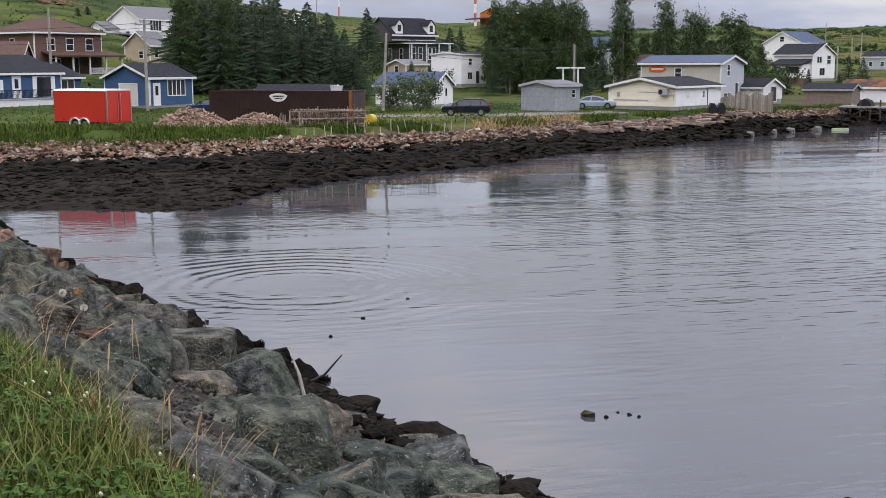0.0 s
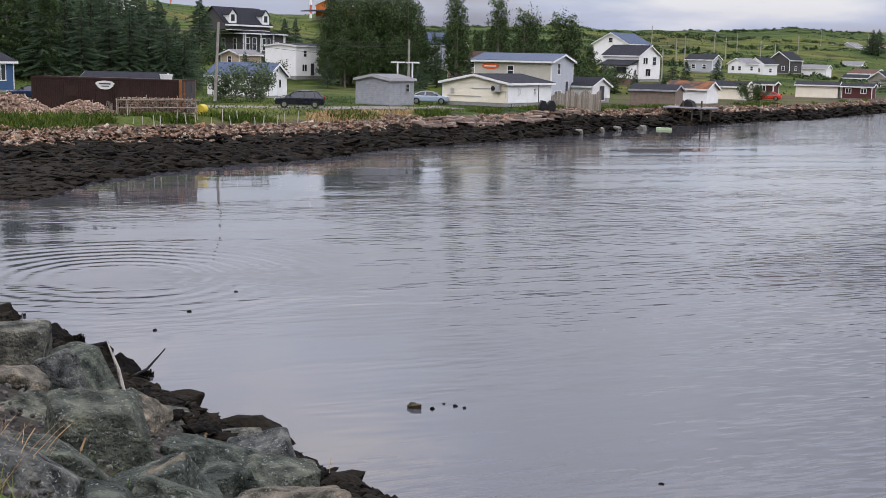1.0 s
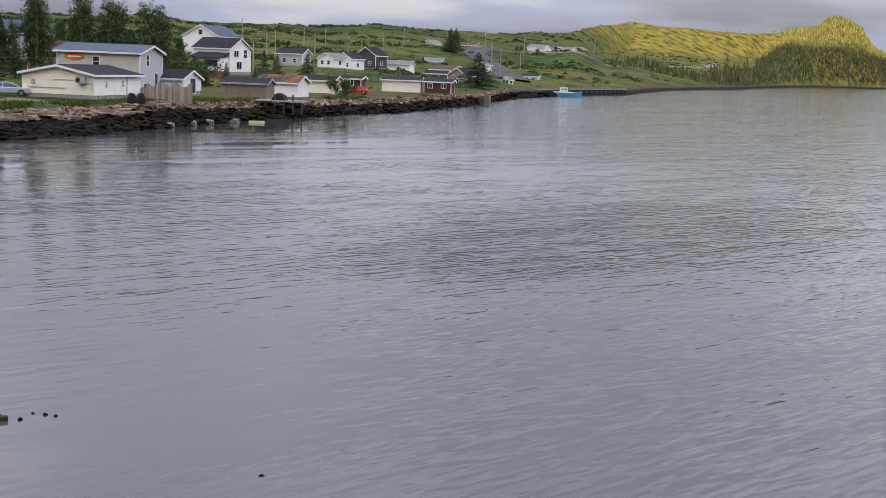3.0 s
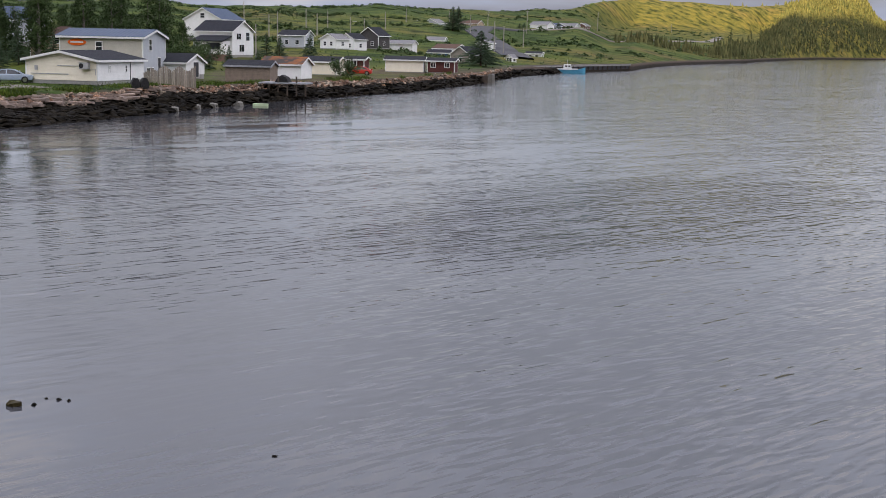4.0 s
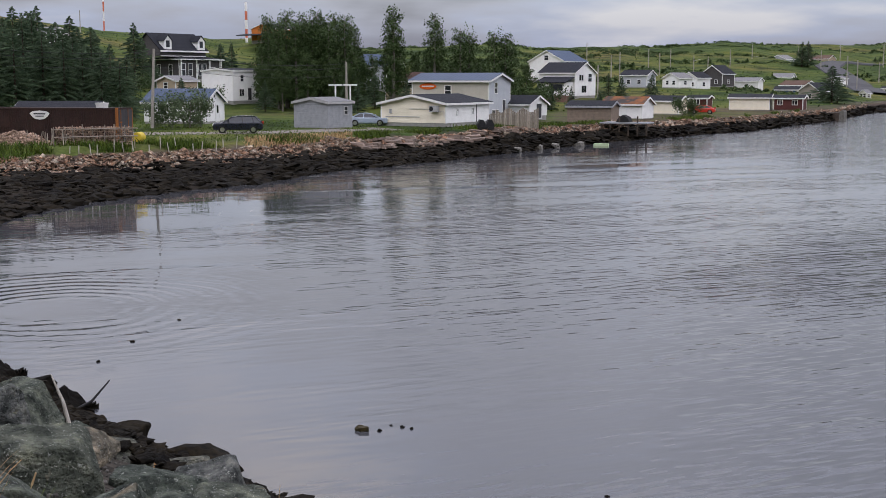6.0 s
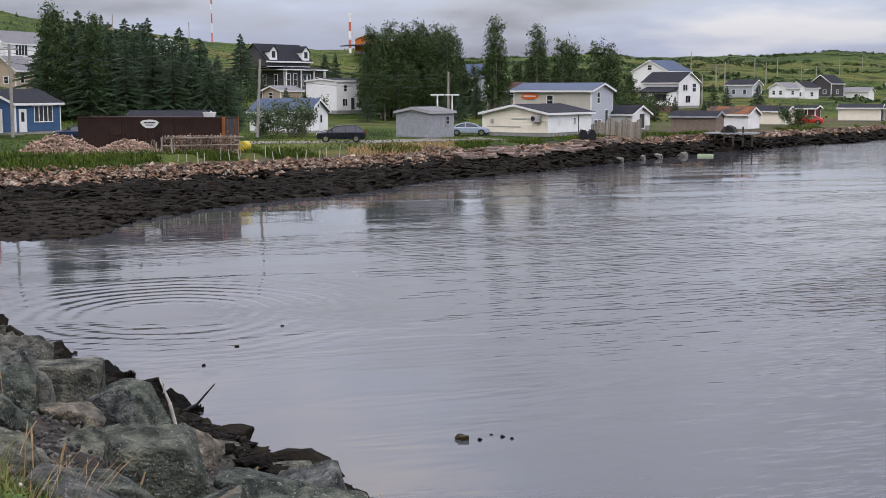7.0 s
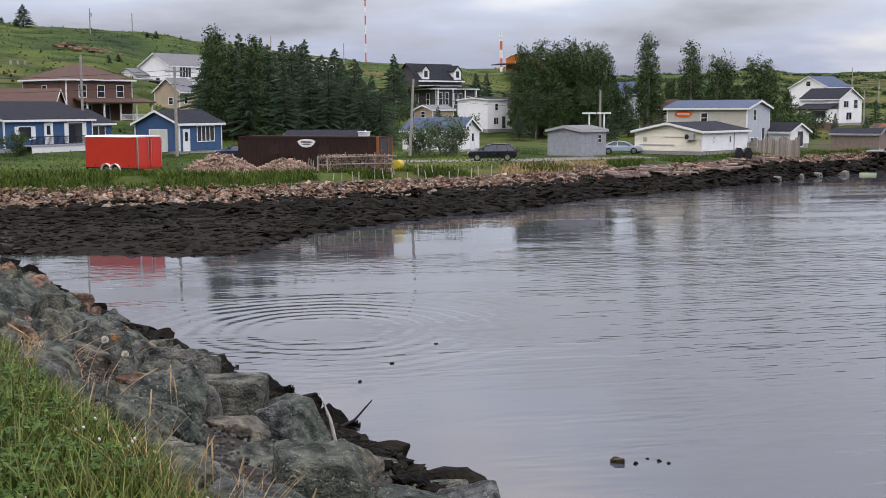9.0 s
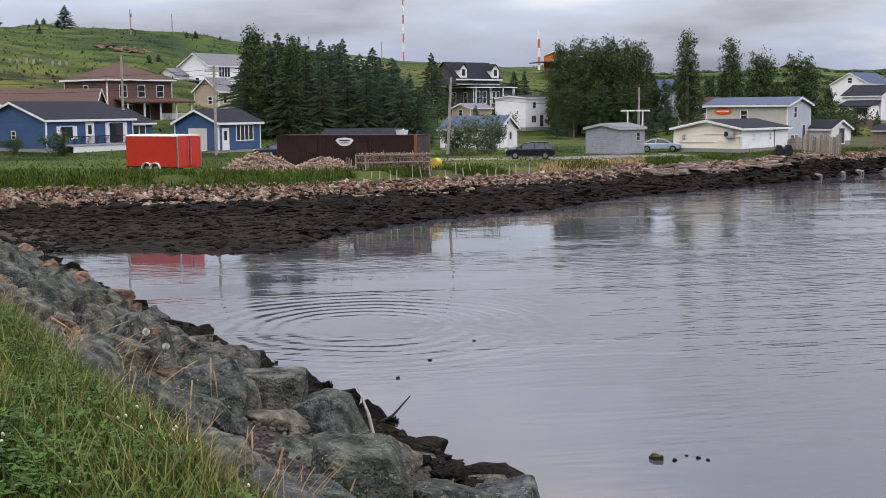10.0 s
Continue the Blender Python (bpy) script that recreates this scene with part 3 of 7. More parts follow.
def house(name, label, x, y, z, rz, W, L, eave, rise, ridge, wall, roof, left=(), right=(), trim=None, over=0.3, foot=0.4, category="house", corners=True, group="", metal=False, footmat=None):
    """A house whose near corner stands at x, y: one face runs W metres to its left, the other L metres to its right."""
    trim = trim or TRIM
    th = thing(name, label, category, pose(x, y, z, 0, 0, rz), group)
    c = Matrix.Translation((x, y, 0)) @ Matrix.Rotation(radians(rz), 4, "Z") @ Vector((-W / 2, L / 2, 0))
    PADS.append((c.x, c.y, z, 0.62 * math.hypot(W, L) + 1.5))
    body = Mesh()
    o = over
    if ridge == "y":
        body.prism([(-W, foot), (0, foot), (0, eave), (-W / 2, eave + rise), (-W, eave)], 0, L, "y")
    elif ridge == "x":
        body.prism([(0, foot), (L, foot), (L, eave), (L / 2, eave + rise), (0, eave)], -W, 0, "x")
    else:
        body.box((-W, 0, foot), (0, L, eave))
    part("wall", body, wall, th)
    part("foundation", Mesh().box((-W + 0.04, 0.04, -1.6), (-0.04, L - 0.04, foot)), footmat or CONCRETE, th)
    rf, fa, ribs = Mesh(), Mesh(), []
    tk = 0.16
    if ridge in ("x", "y"):
        span = W if ridge == "y" else L
        run = L if ridge == "y" else W
        k = rise / (span / 2)
        e0, e1 = -o, run + o

        def p(u, c, zz):
            return (-W + u, c, zz) if ridge == "y" else (-W + c, u, zz)
        for s in (0, 1):
            edge, mid = (-o, span / 2) if s == 0 else (span + o, span / 2)
            ze, zm = eave - k * o + tk, eave + rise + tk
            q = [p(edge, e0, ze), p(mid, e0, zm), p(mid, e1, zm), p(edge, e1, ze)]
            rf.slab(q, tk)
            if metal:
                nrib = int(run / 0.45)
                for i in range(nrib + 1):
                    cc = e0 + (e1 - e0) * i / nrib
                    d = 0.03
                    ribs.append(Mesh().slab([p(edge, cc - d, ze + 0.05), p(mid, cc - d, zm + 0.05), p(mid, cc + d, zm + 0.05), p(edge, cc + d, ze + 0.05)], 0.047))
            ed = -0.025 if s == 0 else 0.025
            fa.slab([p(edge + ed, e0, ze - 0.03), p(edge, e0, ze - 0.03), p(edge, e1, ze - 0.03), p(edge + ed, e1, ze - 0.03)], 0.22)
            for c0, c1 in ((e0 - 0.03, e0), (e1, e1 + 0.03)):
                fa.slab([p(edge, c0, ze - 0.03), p(mid, c0, zm - 0.03), p(mid, c1, zm - 0.03), p(edge, c1, ze - 0.03)], 0.24)
    elif ridge == "hip":
        a = min(W, L) / 2
        zt = eave + rise
        if W >= L:
            r0, r1 = (-W + a, L / 2, zt), (-a + 0.01, L / 2, zt)
        else:
            r0, r1 = (-W / 2, a, zt), (-W / 2, L - a + 0.01, zt)
        c4 = [(-W - o, -o, eave), (o, -o, eave), (o, L + o, eave), (-W - o, L + o, eave)]
        vs = c4 + [r0, r1] + [(v[0], v[1], v[2] - 0.14) for v in c4]
        if W >= L:
            fs = [(0, 1, 5, 4), (1, 2, 5), (2, 3, 4, 5), (3, 0, 4)]
        else:
            fs = [(0, 1, 4), (1, 2, 5, 4), (2, 3, 5), (3, 0, 4, 5)]
        rf.add(vs, fs + [(6, 7, 1, 0), (7, 8, 2, 1), (8, 9, 3, 2), (9, 6, 0, 3), (9, 8, 7, 6)])
        fa.box((-W - o - 0.02, -o - 0.025, eave - 0.2), (o + 0.02, -o, eave + 0.01))
        fa.box((o, -o, eave - 0.2), (o + 0.025, L + o, eave + 0.01))
    else:                                   # shed or flat roof falling to the right
        rf.slab([(-W - o, -o, eave + rise + tk), (o, -o, eave + tk), (o, L + o, eave + tk), (-W - o, L + o, eave + rise + tk)], tk)
        fa.slab([(-W - o, -o - 0.03, eave + rise + tk), (o, -o - 0.03, eave + tk), (o, -o, eave + tk), (-W - o, -o, eave + rise + tk)], 0.25)
    top = part("roof", rf, roof, th)
    for rb in ribs:
        part("rib", rb, roof, top)
    if fa.v:
        part("fascia", fa, trim, th)
    if corners:
        ct = Mesh().prism([(-0.11, -0.03), (0.03, -0.03), (0.03, 0.11), (0.0, 0.11), (0.0, 0.0), (-0.11, 0.0)], foot, eave - 0.05, "z")
        part("corner_trim", ct, trim, th)
        part("corner_trim", Mesh().box((-W - 0.02, -0.03, foot), (-W + 0.1, 0, eave - 0.05)), trim, th)
        part("corner_trim", Mesh().box((0, L - 0.1, foot), (0.03, L + 0.02, eave - 0.05)), trim, th)
    for k in left:
        opening(k[0], th, "l", *k[1:], W, trim)
    for k in right:
        opening(k[0], th, "r", *k[1:], W, trim)
    return th


def chimney(th, x, y, z0, z1, mat=None):
    c = Mesh().box((x - 0.25, y - 0.25, z0), (x + 0.25, y + 0.25, z1)).box((x - 0.31, y - 0.31, z1 - 0.15), (x + 0.31, y + 0.31, z1))
    part("chimney", c, mat or CONCRETE, th)


bung = house("bungalow", "long blue bungalow with white trim and dark shingle roof", -39.3, 120.8, 3.0, -32, 10.1, 11.6, 3.2, 1.75, "y", BLUE, DARKROOF,
             left=[("sash", 5.2, 1.3, 0.55, 0.75)], right=[("shut", 2.6, 1.3, 1.5, 1.2), ("doorw", 5.6, 0.75, 0.95, 2.05), ("shut", 9.2, 0.75, 1.9, 2.05)])
wing = Mesh().prism([(1.0, 0.4), (9.0, 0.4), (9.0, 2.75), (5.0, 4.2), (1.0, 2.75)], 11.6, 15.4, "y", Matrix.Translation((-10.0, 0, 0)))
part("wing", wing, BLUE, bung)
wr = Mesh()
wr.slab([(-0.6, 11.62, 2.75), (-5.0, 11.62, 4.36), (-5.0, 15.7, 4.36), (-0.6, 15.7, 2.75)], 0.16).slab([(-9.4, 11.62, 2.75), (-5.0, 11.62, 4.36), (-5.0, 15.7, 4.36), (-9.4, 15.7, 2.75)], 0.16)
part("wing_roof", wr, DARKROOF, bung)
part("wing_fascia", Mesh().box((-0.6, 11.62, 2.52), (-0.57, 15.7, 2.72)), TRIM, bung)
wg = Matrix.Translation((-1.0, 0, 0))
wn = Mesh()
for a, b in (((0, 12.45, 1.2), (0.05, 12.54, 2.4)), ((0, 14.3, 1.2), (0.05, 14.39, 2.4)), ((0, 12.45, 2.4), (0.05, 14.39, 2.49)), ((0, 12.45, 1.11), (0.06, 14.39, 1.2)), ((0, 13.36, 1.2), (0.05, 13.46, 2.4))):
    wn.box(a, b, wg)
wn = part("window", wn, TRIM, bung)
part("pane", Mesh().box((-0.005, 12.54, 1.2), (0.02, 14.3, 2.4), wg), GLASS, wn)
# dark front deck with rails
dk = Mesh().box((0.05, 1.4, 0.55), (2.3, 10.9, 0.7))
part("deck", dk, GREYWOOD, bung)
part("deck_skirt", Mesh().box((2.2, 1.4, -0.9), (2.25, 10.9, 0.55)), SIGNWHITE, bung, "white lattice skirt")
rl = Mesh().box((2.2, 1.4, 1.5), (2.26, 10.9, 1.58)).box((2.2, 1.4, 0.75), (2.26, 10.9, 0.8))
for i in range(64):
    rl.box((2.21, 1.4 + i * 0.15, 0.8), (2.25, 1.44 + i * 0.15, 1.5))
part("railing", rl, BLACKPAINT, bung)

gar = house("garage", "blue garage with white trim and dark shingle roof", -22.4, 122.0, 2.75, -32, 6.0, 6.4, 3.0, 1.25, "y", BLUE, DARKROOF,
            left=[("garage", 3.2, 0.25, 2.3, 2.1)], right=[("doorw", 1.0, 0.3, 0.85, 2.05), ("w4", 3.9, 1.2, 2.5, 1.5)], foot=0.25, category="garage")
brick = house("two_storey_house", "red-brown two-storey house with hipped roof and porch", -43.6, 159.2, 5.3, -37, 9.0, 10.9, 5.9, 2.1, "hip", BRICKRED, BROWNROOF,
              left=[("sash", 4.6, 3.7, 0.9, 1.4)], right=[("sash", 2.6, 3.6, 1.1, 1.5), ("sash", 5.6, 3.6, 1.1, 1.5), ("sash", 8.8, 3.6, 1.1, 1.5), ("w2", 3.2, 0.9, 1.5, 1.6), ("door", 6.4, 0.5, 1.0, 2.1)], over=0.45)
pc = Mesh().slab([(0.0, 1.0, 3.5), (2.8, 1.0, 2.95), (2.8, 12.6, 2.95), (0.0, 12.6, 3.5)], 0.22)
part("porch_roof", pc, BROWNROOF, brick)
part("porch_floor", Mesh().box((0.03, 1.2, 0.2), (2.5, 12.4, 0.4)), GREYWOOD, brick)
for i in range(5):
    part("porch_post", Mesh().box((2.3, 1.3 + i * 2.7, -1.2), (2.48, 1.48 + i * 2.7, 2.85)), TRIM, brick)
pr = Mesh().box((2.34, 6.8, 1.25), (2.42, 12.3, 1.33)).box((2.34, 6.8, 0.55), (2.42, 12.3, 0.6))
for i in range(34):
    pr.box((2.36, 6.85 + i * 0.16, 0.6), (2.4, 6.9 + i * 0.16, 1.25))
part("porch_railing", pr, TRIM, brick)
house("bungalow", "brown bungalow with broad brown shingle roof", -40.5, 142.4, 4.6, 8, 17.0, 8.5, 3.3, 1.7, "x", BRICKRED, BROWNROOF, left=[("w2", 4.5, 1.2, 1.6, 1.2), ("w2", 11.5, 1.2, 1.6, 1.2)])
wu = house("two_storey_house", "white house with grey roof and lower front wing", -42.0, 221.0, 10.2, -34, 7.5, 11.5, 4.9, 2.2, "y", WHITE, GREYROOF,
           right=[("w4", 4.0, 2.9, 2.8, 1.9), ("sash", 8.5, 3.1, 0.9, 1.3)], left=[("sash", 4.6, 1.2, 0.9, 1.5)])
part("front_wing", Mesh().prism([(-9.8, 0), (-5.2, 0), (-5.2, 3.3), (-7.5, 4.4), (-9.8, 3.3)], -3.2, 0.5, "y"), WHITE, wu)
part("wing_roof", Mesh().slab([(-10.1, -3.5, 3.3), (-7.5, -3.5, 4.55), (-7.5, 0.4, 4.55), (-10.1, 0.4, 3.3)], 0.15).slab([(-4.9, -3.5, 3.3), (-7.5, -3.5, 4.55), (-7.5, 0.4, 4.55), (-4.9, 0.4, 3.3)], 0.15), GREYROOF, wu)
part("porch_roof", Mesh().slab([(-5.0, -3.0, 2.4), (4.0, -3.0, 2.0), (4.0, 8.0, 2.0), (-5.0, -0.1, 2.6)], 0.15), GREYROOF, wu)
house("tan_house", "small tan gabled house with white trim", -34.1, 186.9, 6.6, -25, 4.6, 5.0, 3.4, 1.9, "y", TAN, GREYROOF, right=[("sash", 1.6, 1.5, 0.8, 1.2)], left=[("sash", 3.0, 1.4, 0.7, 1.0)])
bs = house("storage_shed", "white shed with blue shingle roof", 6.1, 131.9, 2.4, -25, 6.9, 5.6, 2.3, 1.25, "x", WHITE, BLUEROOF, left=[("sash", 2.2, 1.0, 0.7, 0.9)], right=[("doorw", 3.6, 0.2, 1.0, 1.9)], foot=0.2, category="shed")
part("gable_vent", Mesh().box((0, 2.65, 2.75), (0.04, 2.95, 3.05)), BLACKPAINT, bs)
house("tan_hut", "small tan hut with low grey roof", 4.7, 200.0, 4.6, -51, 4.6, 4.6, 2.3, 0.7, "y", TAN, GREYROOF, left=[("sash", 2.2, 1.1, 0.9, 0.9)], category="shed")
w2 = house("white_box_house", "plain white two-storey house with nearly flat roof", 14.1, 204.5, 3.1, -51, 7.6, 8.0, 5.4, 0.35, "y", WHITE, DARKROOF,
           right=[("sash", 2.0, 3.7, 0.65, 1.0), ("sash", 5.4, 3.7, 0.65, 1.0), ("w2", 1.9, 1.3, 1.0, 1.1), ("door", 3.7, 0.6, 0.8, 2.0), ("sash", 5.5, 1.3, 0.75, 1.1)], over=0.2, foot=0.5)
gh = house("grey_house", "large charcoal house with white trim and dormers", 6.6, 249.9, 6.6, -50, 9.0, 11.0, 4.6, 1.0, "hip", CHARCOAL, DARKROOF,
           right=[("sash", 1.2, 1.3, 0.9, 2.4), ("sash", 3.0, 1.3, 0.9, 2.4), ("sash", 5.6, 1.3, 0.8, 2.3), ("sash", 6.8, 1.3, 0.8, 2.3), ("sash", 9.2, 1.3, 0.9, 1.6)], left=[("sash", 3.0, 1.3, 0.9, 2.2), ("sash", 6.5, 1.3, 0.9, 2.2)], over=0.7, foot=0.6)
for i in (0.1, 4.2, 7.7, 10.8):
    part("porch_post", Mesh().box((0.3, i, 0.2), (0.55, i + 0.22, 4.5)), TRIM, gh)
up = Mesh().prism([(-9, 5.2), (-1.5, 5.2), (-1.5, 6.6), (-5.2, 9.6), (-9, 6.6)], -3.5, 8.6, "y")
part("upper_storey", up, CHARCOAL, gh)
part("upper_roof", Mesh().slab([(-1.0, -3.8, 6.3), (-5.2, -3.8, 9.8), (-5.2, 9.0, 9.8), (-1.0, 9.0, 6.3)], 0.18).slab([(-9.5, -3.8, 6.3), (-5.2, -3.8, 9.8), (-5.2, 9.0, 9.8), (-9.5, 9.0, 6.3)], 0.18), DARKROOF, gh)
part("upper_fascia", Mesh().box((-1.0, -3.8, 5.95), (-0.95, 9.0, 6.25)).box((-1.4, -3.4, 5.1), (-1.3, 8.5, 5.25)), TRIM, gh)
for yy in (-2.6, 6.2):
    dm = part("dormer", Mesh().prism([(yy, 6.3), (yy + 1.9, 6.3), (yy + 1.9, 8.2), (yy + 0.95, 9.2), (yy, 8.2)], -3.6, -1.2, "x"), TRIM, gh)
    part("dormer_roof", Mesh().slab([(-4.0, yy - 0.2, 8.15), (-1.0, yy - 0.2, 8.15), (-1.0, yy + 0.95, 9.4), (-4.0, yy + 0.95, 9.4)], 0.1).slab([(-4.0, yy + 2.1, 8.15), (-1.0, yy + 2.1, 8.15), (-1.0, yy + 0.95, 9.4), (-4.0, yy + 0.95, 9.4)], 0.1), DARKROOF, dm)
    part("pane", Mesh().box((-1.25, yy + 0.5, 6.9), (-1.17, yy + 1.4, 8.2)), GLASS, dm)
house("low_shed", "low dark shed with rust-patched roof behind the container", -4.4, 112.0, 2.3, -12, 7.0, 4.5, 1.9, 0.8, "x", TAN, DARKROOF, category="shed", foot=0.1, corners=False)
house("white_house", "white house with grey roof among the spruces", -22.0, 300.0, 14.5, -35, 9.0, 9.0, 3.2, 1.6, "x", WHITE, GREYROOF, right=[("sash", 3, 1.2, 0.9, 1.1)], left=[("w2", 4, 1.2, 1.6, 1.1)])
house("dark_house", "slate-roofed house half hidden by tall trees", 44.5, 228.0, 5.2, -40, 7.0, 7.0, 4.4, 2.2, "x", GREYWALL, BLUEROOF, left=[("w2", 3, 2.4, 1.4, 1.1)])
oh = house("orange_house", "orange clapboard house with dark lower porch", 42.4, 417.9, 20.0, -46, 9.7, 9.2, 4.3, 1.6, "y", ORANGE, DARKROOF, right=[("w2", 4, 2.2, 1.6, 1.2)], left=[("sash", 5, 2.0, 1.0, 1.2)])
part("porch_roof", Mesh().slab([(-13.0, -4.0, 2.2), (1.0, -4.0, 2.2), (1.0, 0, 2.7), (-13.0, 0, 2.7)], 0.3), DARKROOF, oh)
house("grey_shed", "weathered pale grey board shed with sagging roof", 17.4, 118.7, 2.3, -46, 4.3, 4.0, 2.5, 0.4, "y", GREYWOOD, GREYROOF, right=[("sash", 2.9, 1.35, 0.5, 0.7)], over=0.18, foot=0.05, category="shed", corners=False, trim=GREYPAINT)
wb = house("white_building", "low cream-white building with dark roof and grey base", 30.0, 121.4, 2.25, -44, 8.0, 9.3, 2.35, 0.8, "y", CREAM, DARKROOF,
           right=[("sash", 2.3, 1.2, 0.32, 0.6), ("sash", 5.6, 1.2, 0.32, 0.6)], over=0.35, foot=0.35, category="building")
part("side_cladding", Mesh().box((0.002, 0.12, 0.36), (0.02, 9.2, 2.28)), WHITE, wb, "clean white side wall boards")
part("air_conditioner", Mesh().box((-1.75, -0.5, 1.5), (-0.8, -0.03, 2.15)), GREYPAINT, wb)
part("fan_grille", Mesh().tube((-1.5, -0.52, 1.83), (-1.5, -0.5, 1.83), 0.24, n=14), BLACKPAINT, wb)
part("pipe", Mesh().box((-4.4, -0.05, 1.75), (-1.8, -0.01, 1.82)), GREYPAINT, wb)
part("pipe", Mesh().box((-7.4, -0.05, 0.92), (-3.2, -0.01, 1.0)), GREYPAINT, wb)
part("pipe", Mesh().prism([(-0.75, 1.5), (-0.75, 1.55), (-0.2, 1.55), (-0.2, 0.95), (-0.25, 0.95), (-0.25, 1.5)], -0.05, -0.01, "y"), GREYPAINT, wb)
part("meter_box", Mesh().box((-6.9, -0.15, 1.3), (-6.6, -0.01, 1.75)), GREYPAINT, wb)
part("drain_pipe", Mesh().tube((0.05, 6.4, 0.3), (0.05, 6.4, 2.2), 0.04), BLACKPAINT, wb)
bb = house("beige_building", "two-storey beige and grey building with metal roof", 41.0, 144.3, 1.9, -36, 10.3, 8.0, 5.0, 0.85, "x", BEIGE, METALROOF,
           left=[("sash", 4.9, 3.3, 0.75, 1.1)], right=[("sash", 2.6, 3.5, 0.9, 1.3), ("w2", 2.4, 0.4, 2.4, 1.0), ("door", 5.6, 0.4, 1.0, 2.2)], over=0.35, category="building", metal=True)
part("end_cladding", Mesh().prism([(0.12, 0.41), (7.9, 0.41), (7.9, 4.9), (4, 5.75), (0.12, 4.9)], 0.002, 0.018, "x"), GREYWALL, bb, "pale grey end wall boards")
sg = Mesh()
sg.prism([(-8.1 + 1.15 * math.cos(a * 0.3927), 4.33 + 0.40 * math.sin(a * 0.3927)) for a in range(16)], -0.07, -0.01, "y")
sg = part("sign", sg, SIGNORANGE, bb, "oval orange sign")
part("lettering_bar", Mesh().box((-8.9, -0.085, 4.25), (-7.3, -0.07, 4.42)), SIGNWHITE, sg)
house("tan_house", "tan bungalow with low brown roof behind trees", 44.5, 185.0, 3.4, -32, 9.0, 7.0, 3.4, 1.5, "hip", TAN, BROWNROOF, left=[("sash", 4.2, 2.4, 0.8, 1.0)])
house("white_shed", "white gabled shed with grey roof", 47.3, 147.6, 1.9, -53, 5.2, 3.9, 2.1, 0.95, "x", WHITE, DARKROOF, right=[("ddoor", 2.1, 0.3, 1.1, 1.8)], category="shed", foot=0.6)
wp = house("white_gabled_house", "white gabled house with dark roof and red deck", 79.8, 221.1, 3.6, -50, 8.0, 8.0, 4.8, 1.9, "x", WHITE, DARKROOF, right=[("w2", 2.4, 3.3, 1.6, 1.1), ("sash", 5.8, 3.1, 1.3, 1.5), ("w2", 3.5, 1.0, 1.8, 1.3)])
part("front_wing", Mesh().box((-6.5, -3.2, 0.4), (-0.4, 0.0, 3.0)), WHITE, wp)
part("wing_roof", Mesh().slab([(-6.9, -3.6, 3.0), (0.0, -3.6, 3.0), (0.0, 0.0, 4.0), (-6.9, 0.0, 4.0)], 0.18), DARKROOF, wp)
part("wing_window", Mesh().box((-3.5, -3.25, 1.4), (-0.8, -3.2, 2.6)), GLASS, wp)
part("deck", Mesh().box((-7, -5.5, -1.2), (1.5, -3.25, 0.5)), BRICKRED, wp, "red-brown board deck")
house("blue_grey_house", "tall house with white gable and slate-blue wing", 92.0, 262.0, 6.6, -50, 9.5, 10.0, 4.6, 2.4, "y", WHITE, BLUEROOF, left=[("sash", 4.7, 4.9, 1.0, 1.0)], right=[("w2", 3, 2.6, 1.5, 1.4), ("w2", 7, 2.6, 1.5, 1.4)])
house("wooden_shed", "weathered brown board shed by the shore", 55.2, 139.6, 1.8, -37, 5.6, 3.6, 2.0, 0.55, "x", BROWNWOOD, DARKROOF, category="shed", corners=False, over=0.2, foot=0.05, trim=GREYWOOD)
house("white_shed", "white shed with rust-stained dark roof", 64.5, 152.0, 1.8, -45, 5.8, 4.0, 2.0, 0.85, "x", WHITE, RUSTROOF, category="shed", foot=0.1)
house("cream_shed", "cream board shed with dark roof", 77.2, 168.3, 1.9, -45, 5.6, 3.8, 2.0, 0.65, "x", CREAM, DARKROOF, category="shed", foot=0.1)
house("maroon_shed", "dark maroon shed with white-framed window", 85.3, 175.5, 2.0, -41, 3.2, 3.0, 2.2, 0.35, "x", MAROON, DARKROOF, left=[("w2", 1.5, 1.2, 0.9, 0.8)], category="shed", foot=0.1)
house("cream_shed", "long cream board shed with dark roof", 106.2, 194.0, 1.7, -34, 7.0, 5.0, 2.2, 0.55, "x", CREAM, DARKROOF, category="shed", foot=0.1)
house("brown_shed", "dark brown shed with two white-framed windows", 110.8, 190.8, 1.75, -38, 5.0, 4.4, 2.1, 0.45, "x", MAROON, DARKROOF, left=[("w2", 1.1, 1.0, 0.8, 0.75), ("w2", 3.6, 1.0, 0.8, 0.75)], category="shed", foot=0.1)
house("taupe_house", "taupe gabled house with dark wing", 148.7, 249.2, 1.8, -71, 6.0, 6.5, 2.8, 1.7, "y", TAUPE, DARKROOF, category="house", left=[("w2", 3, 1.0, 1.2, 1.0)])
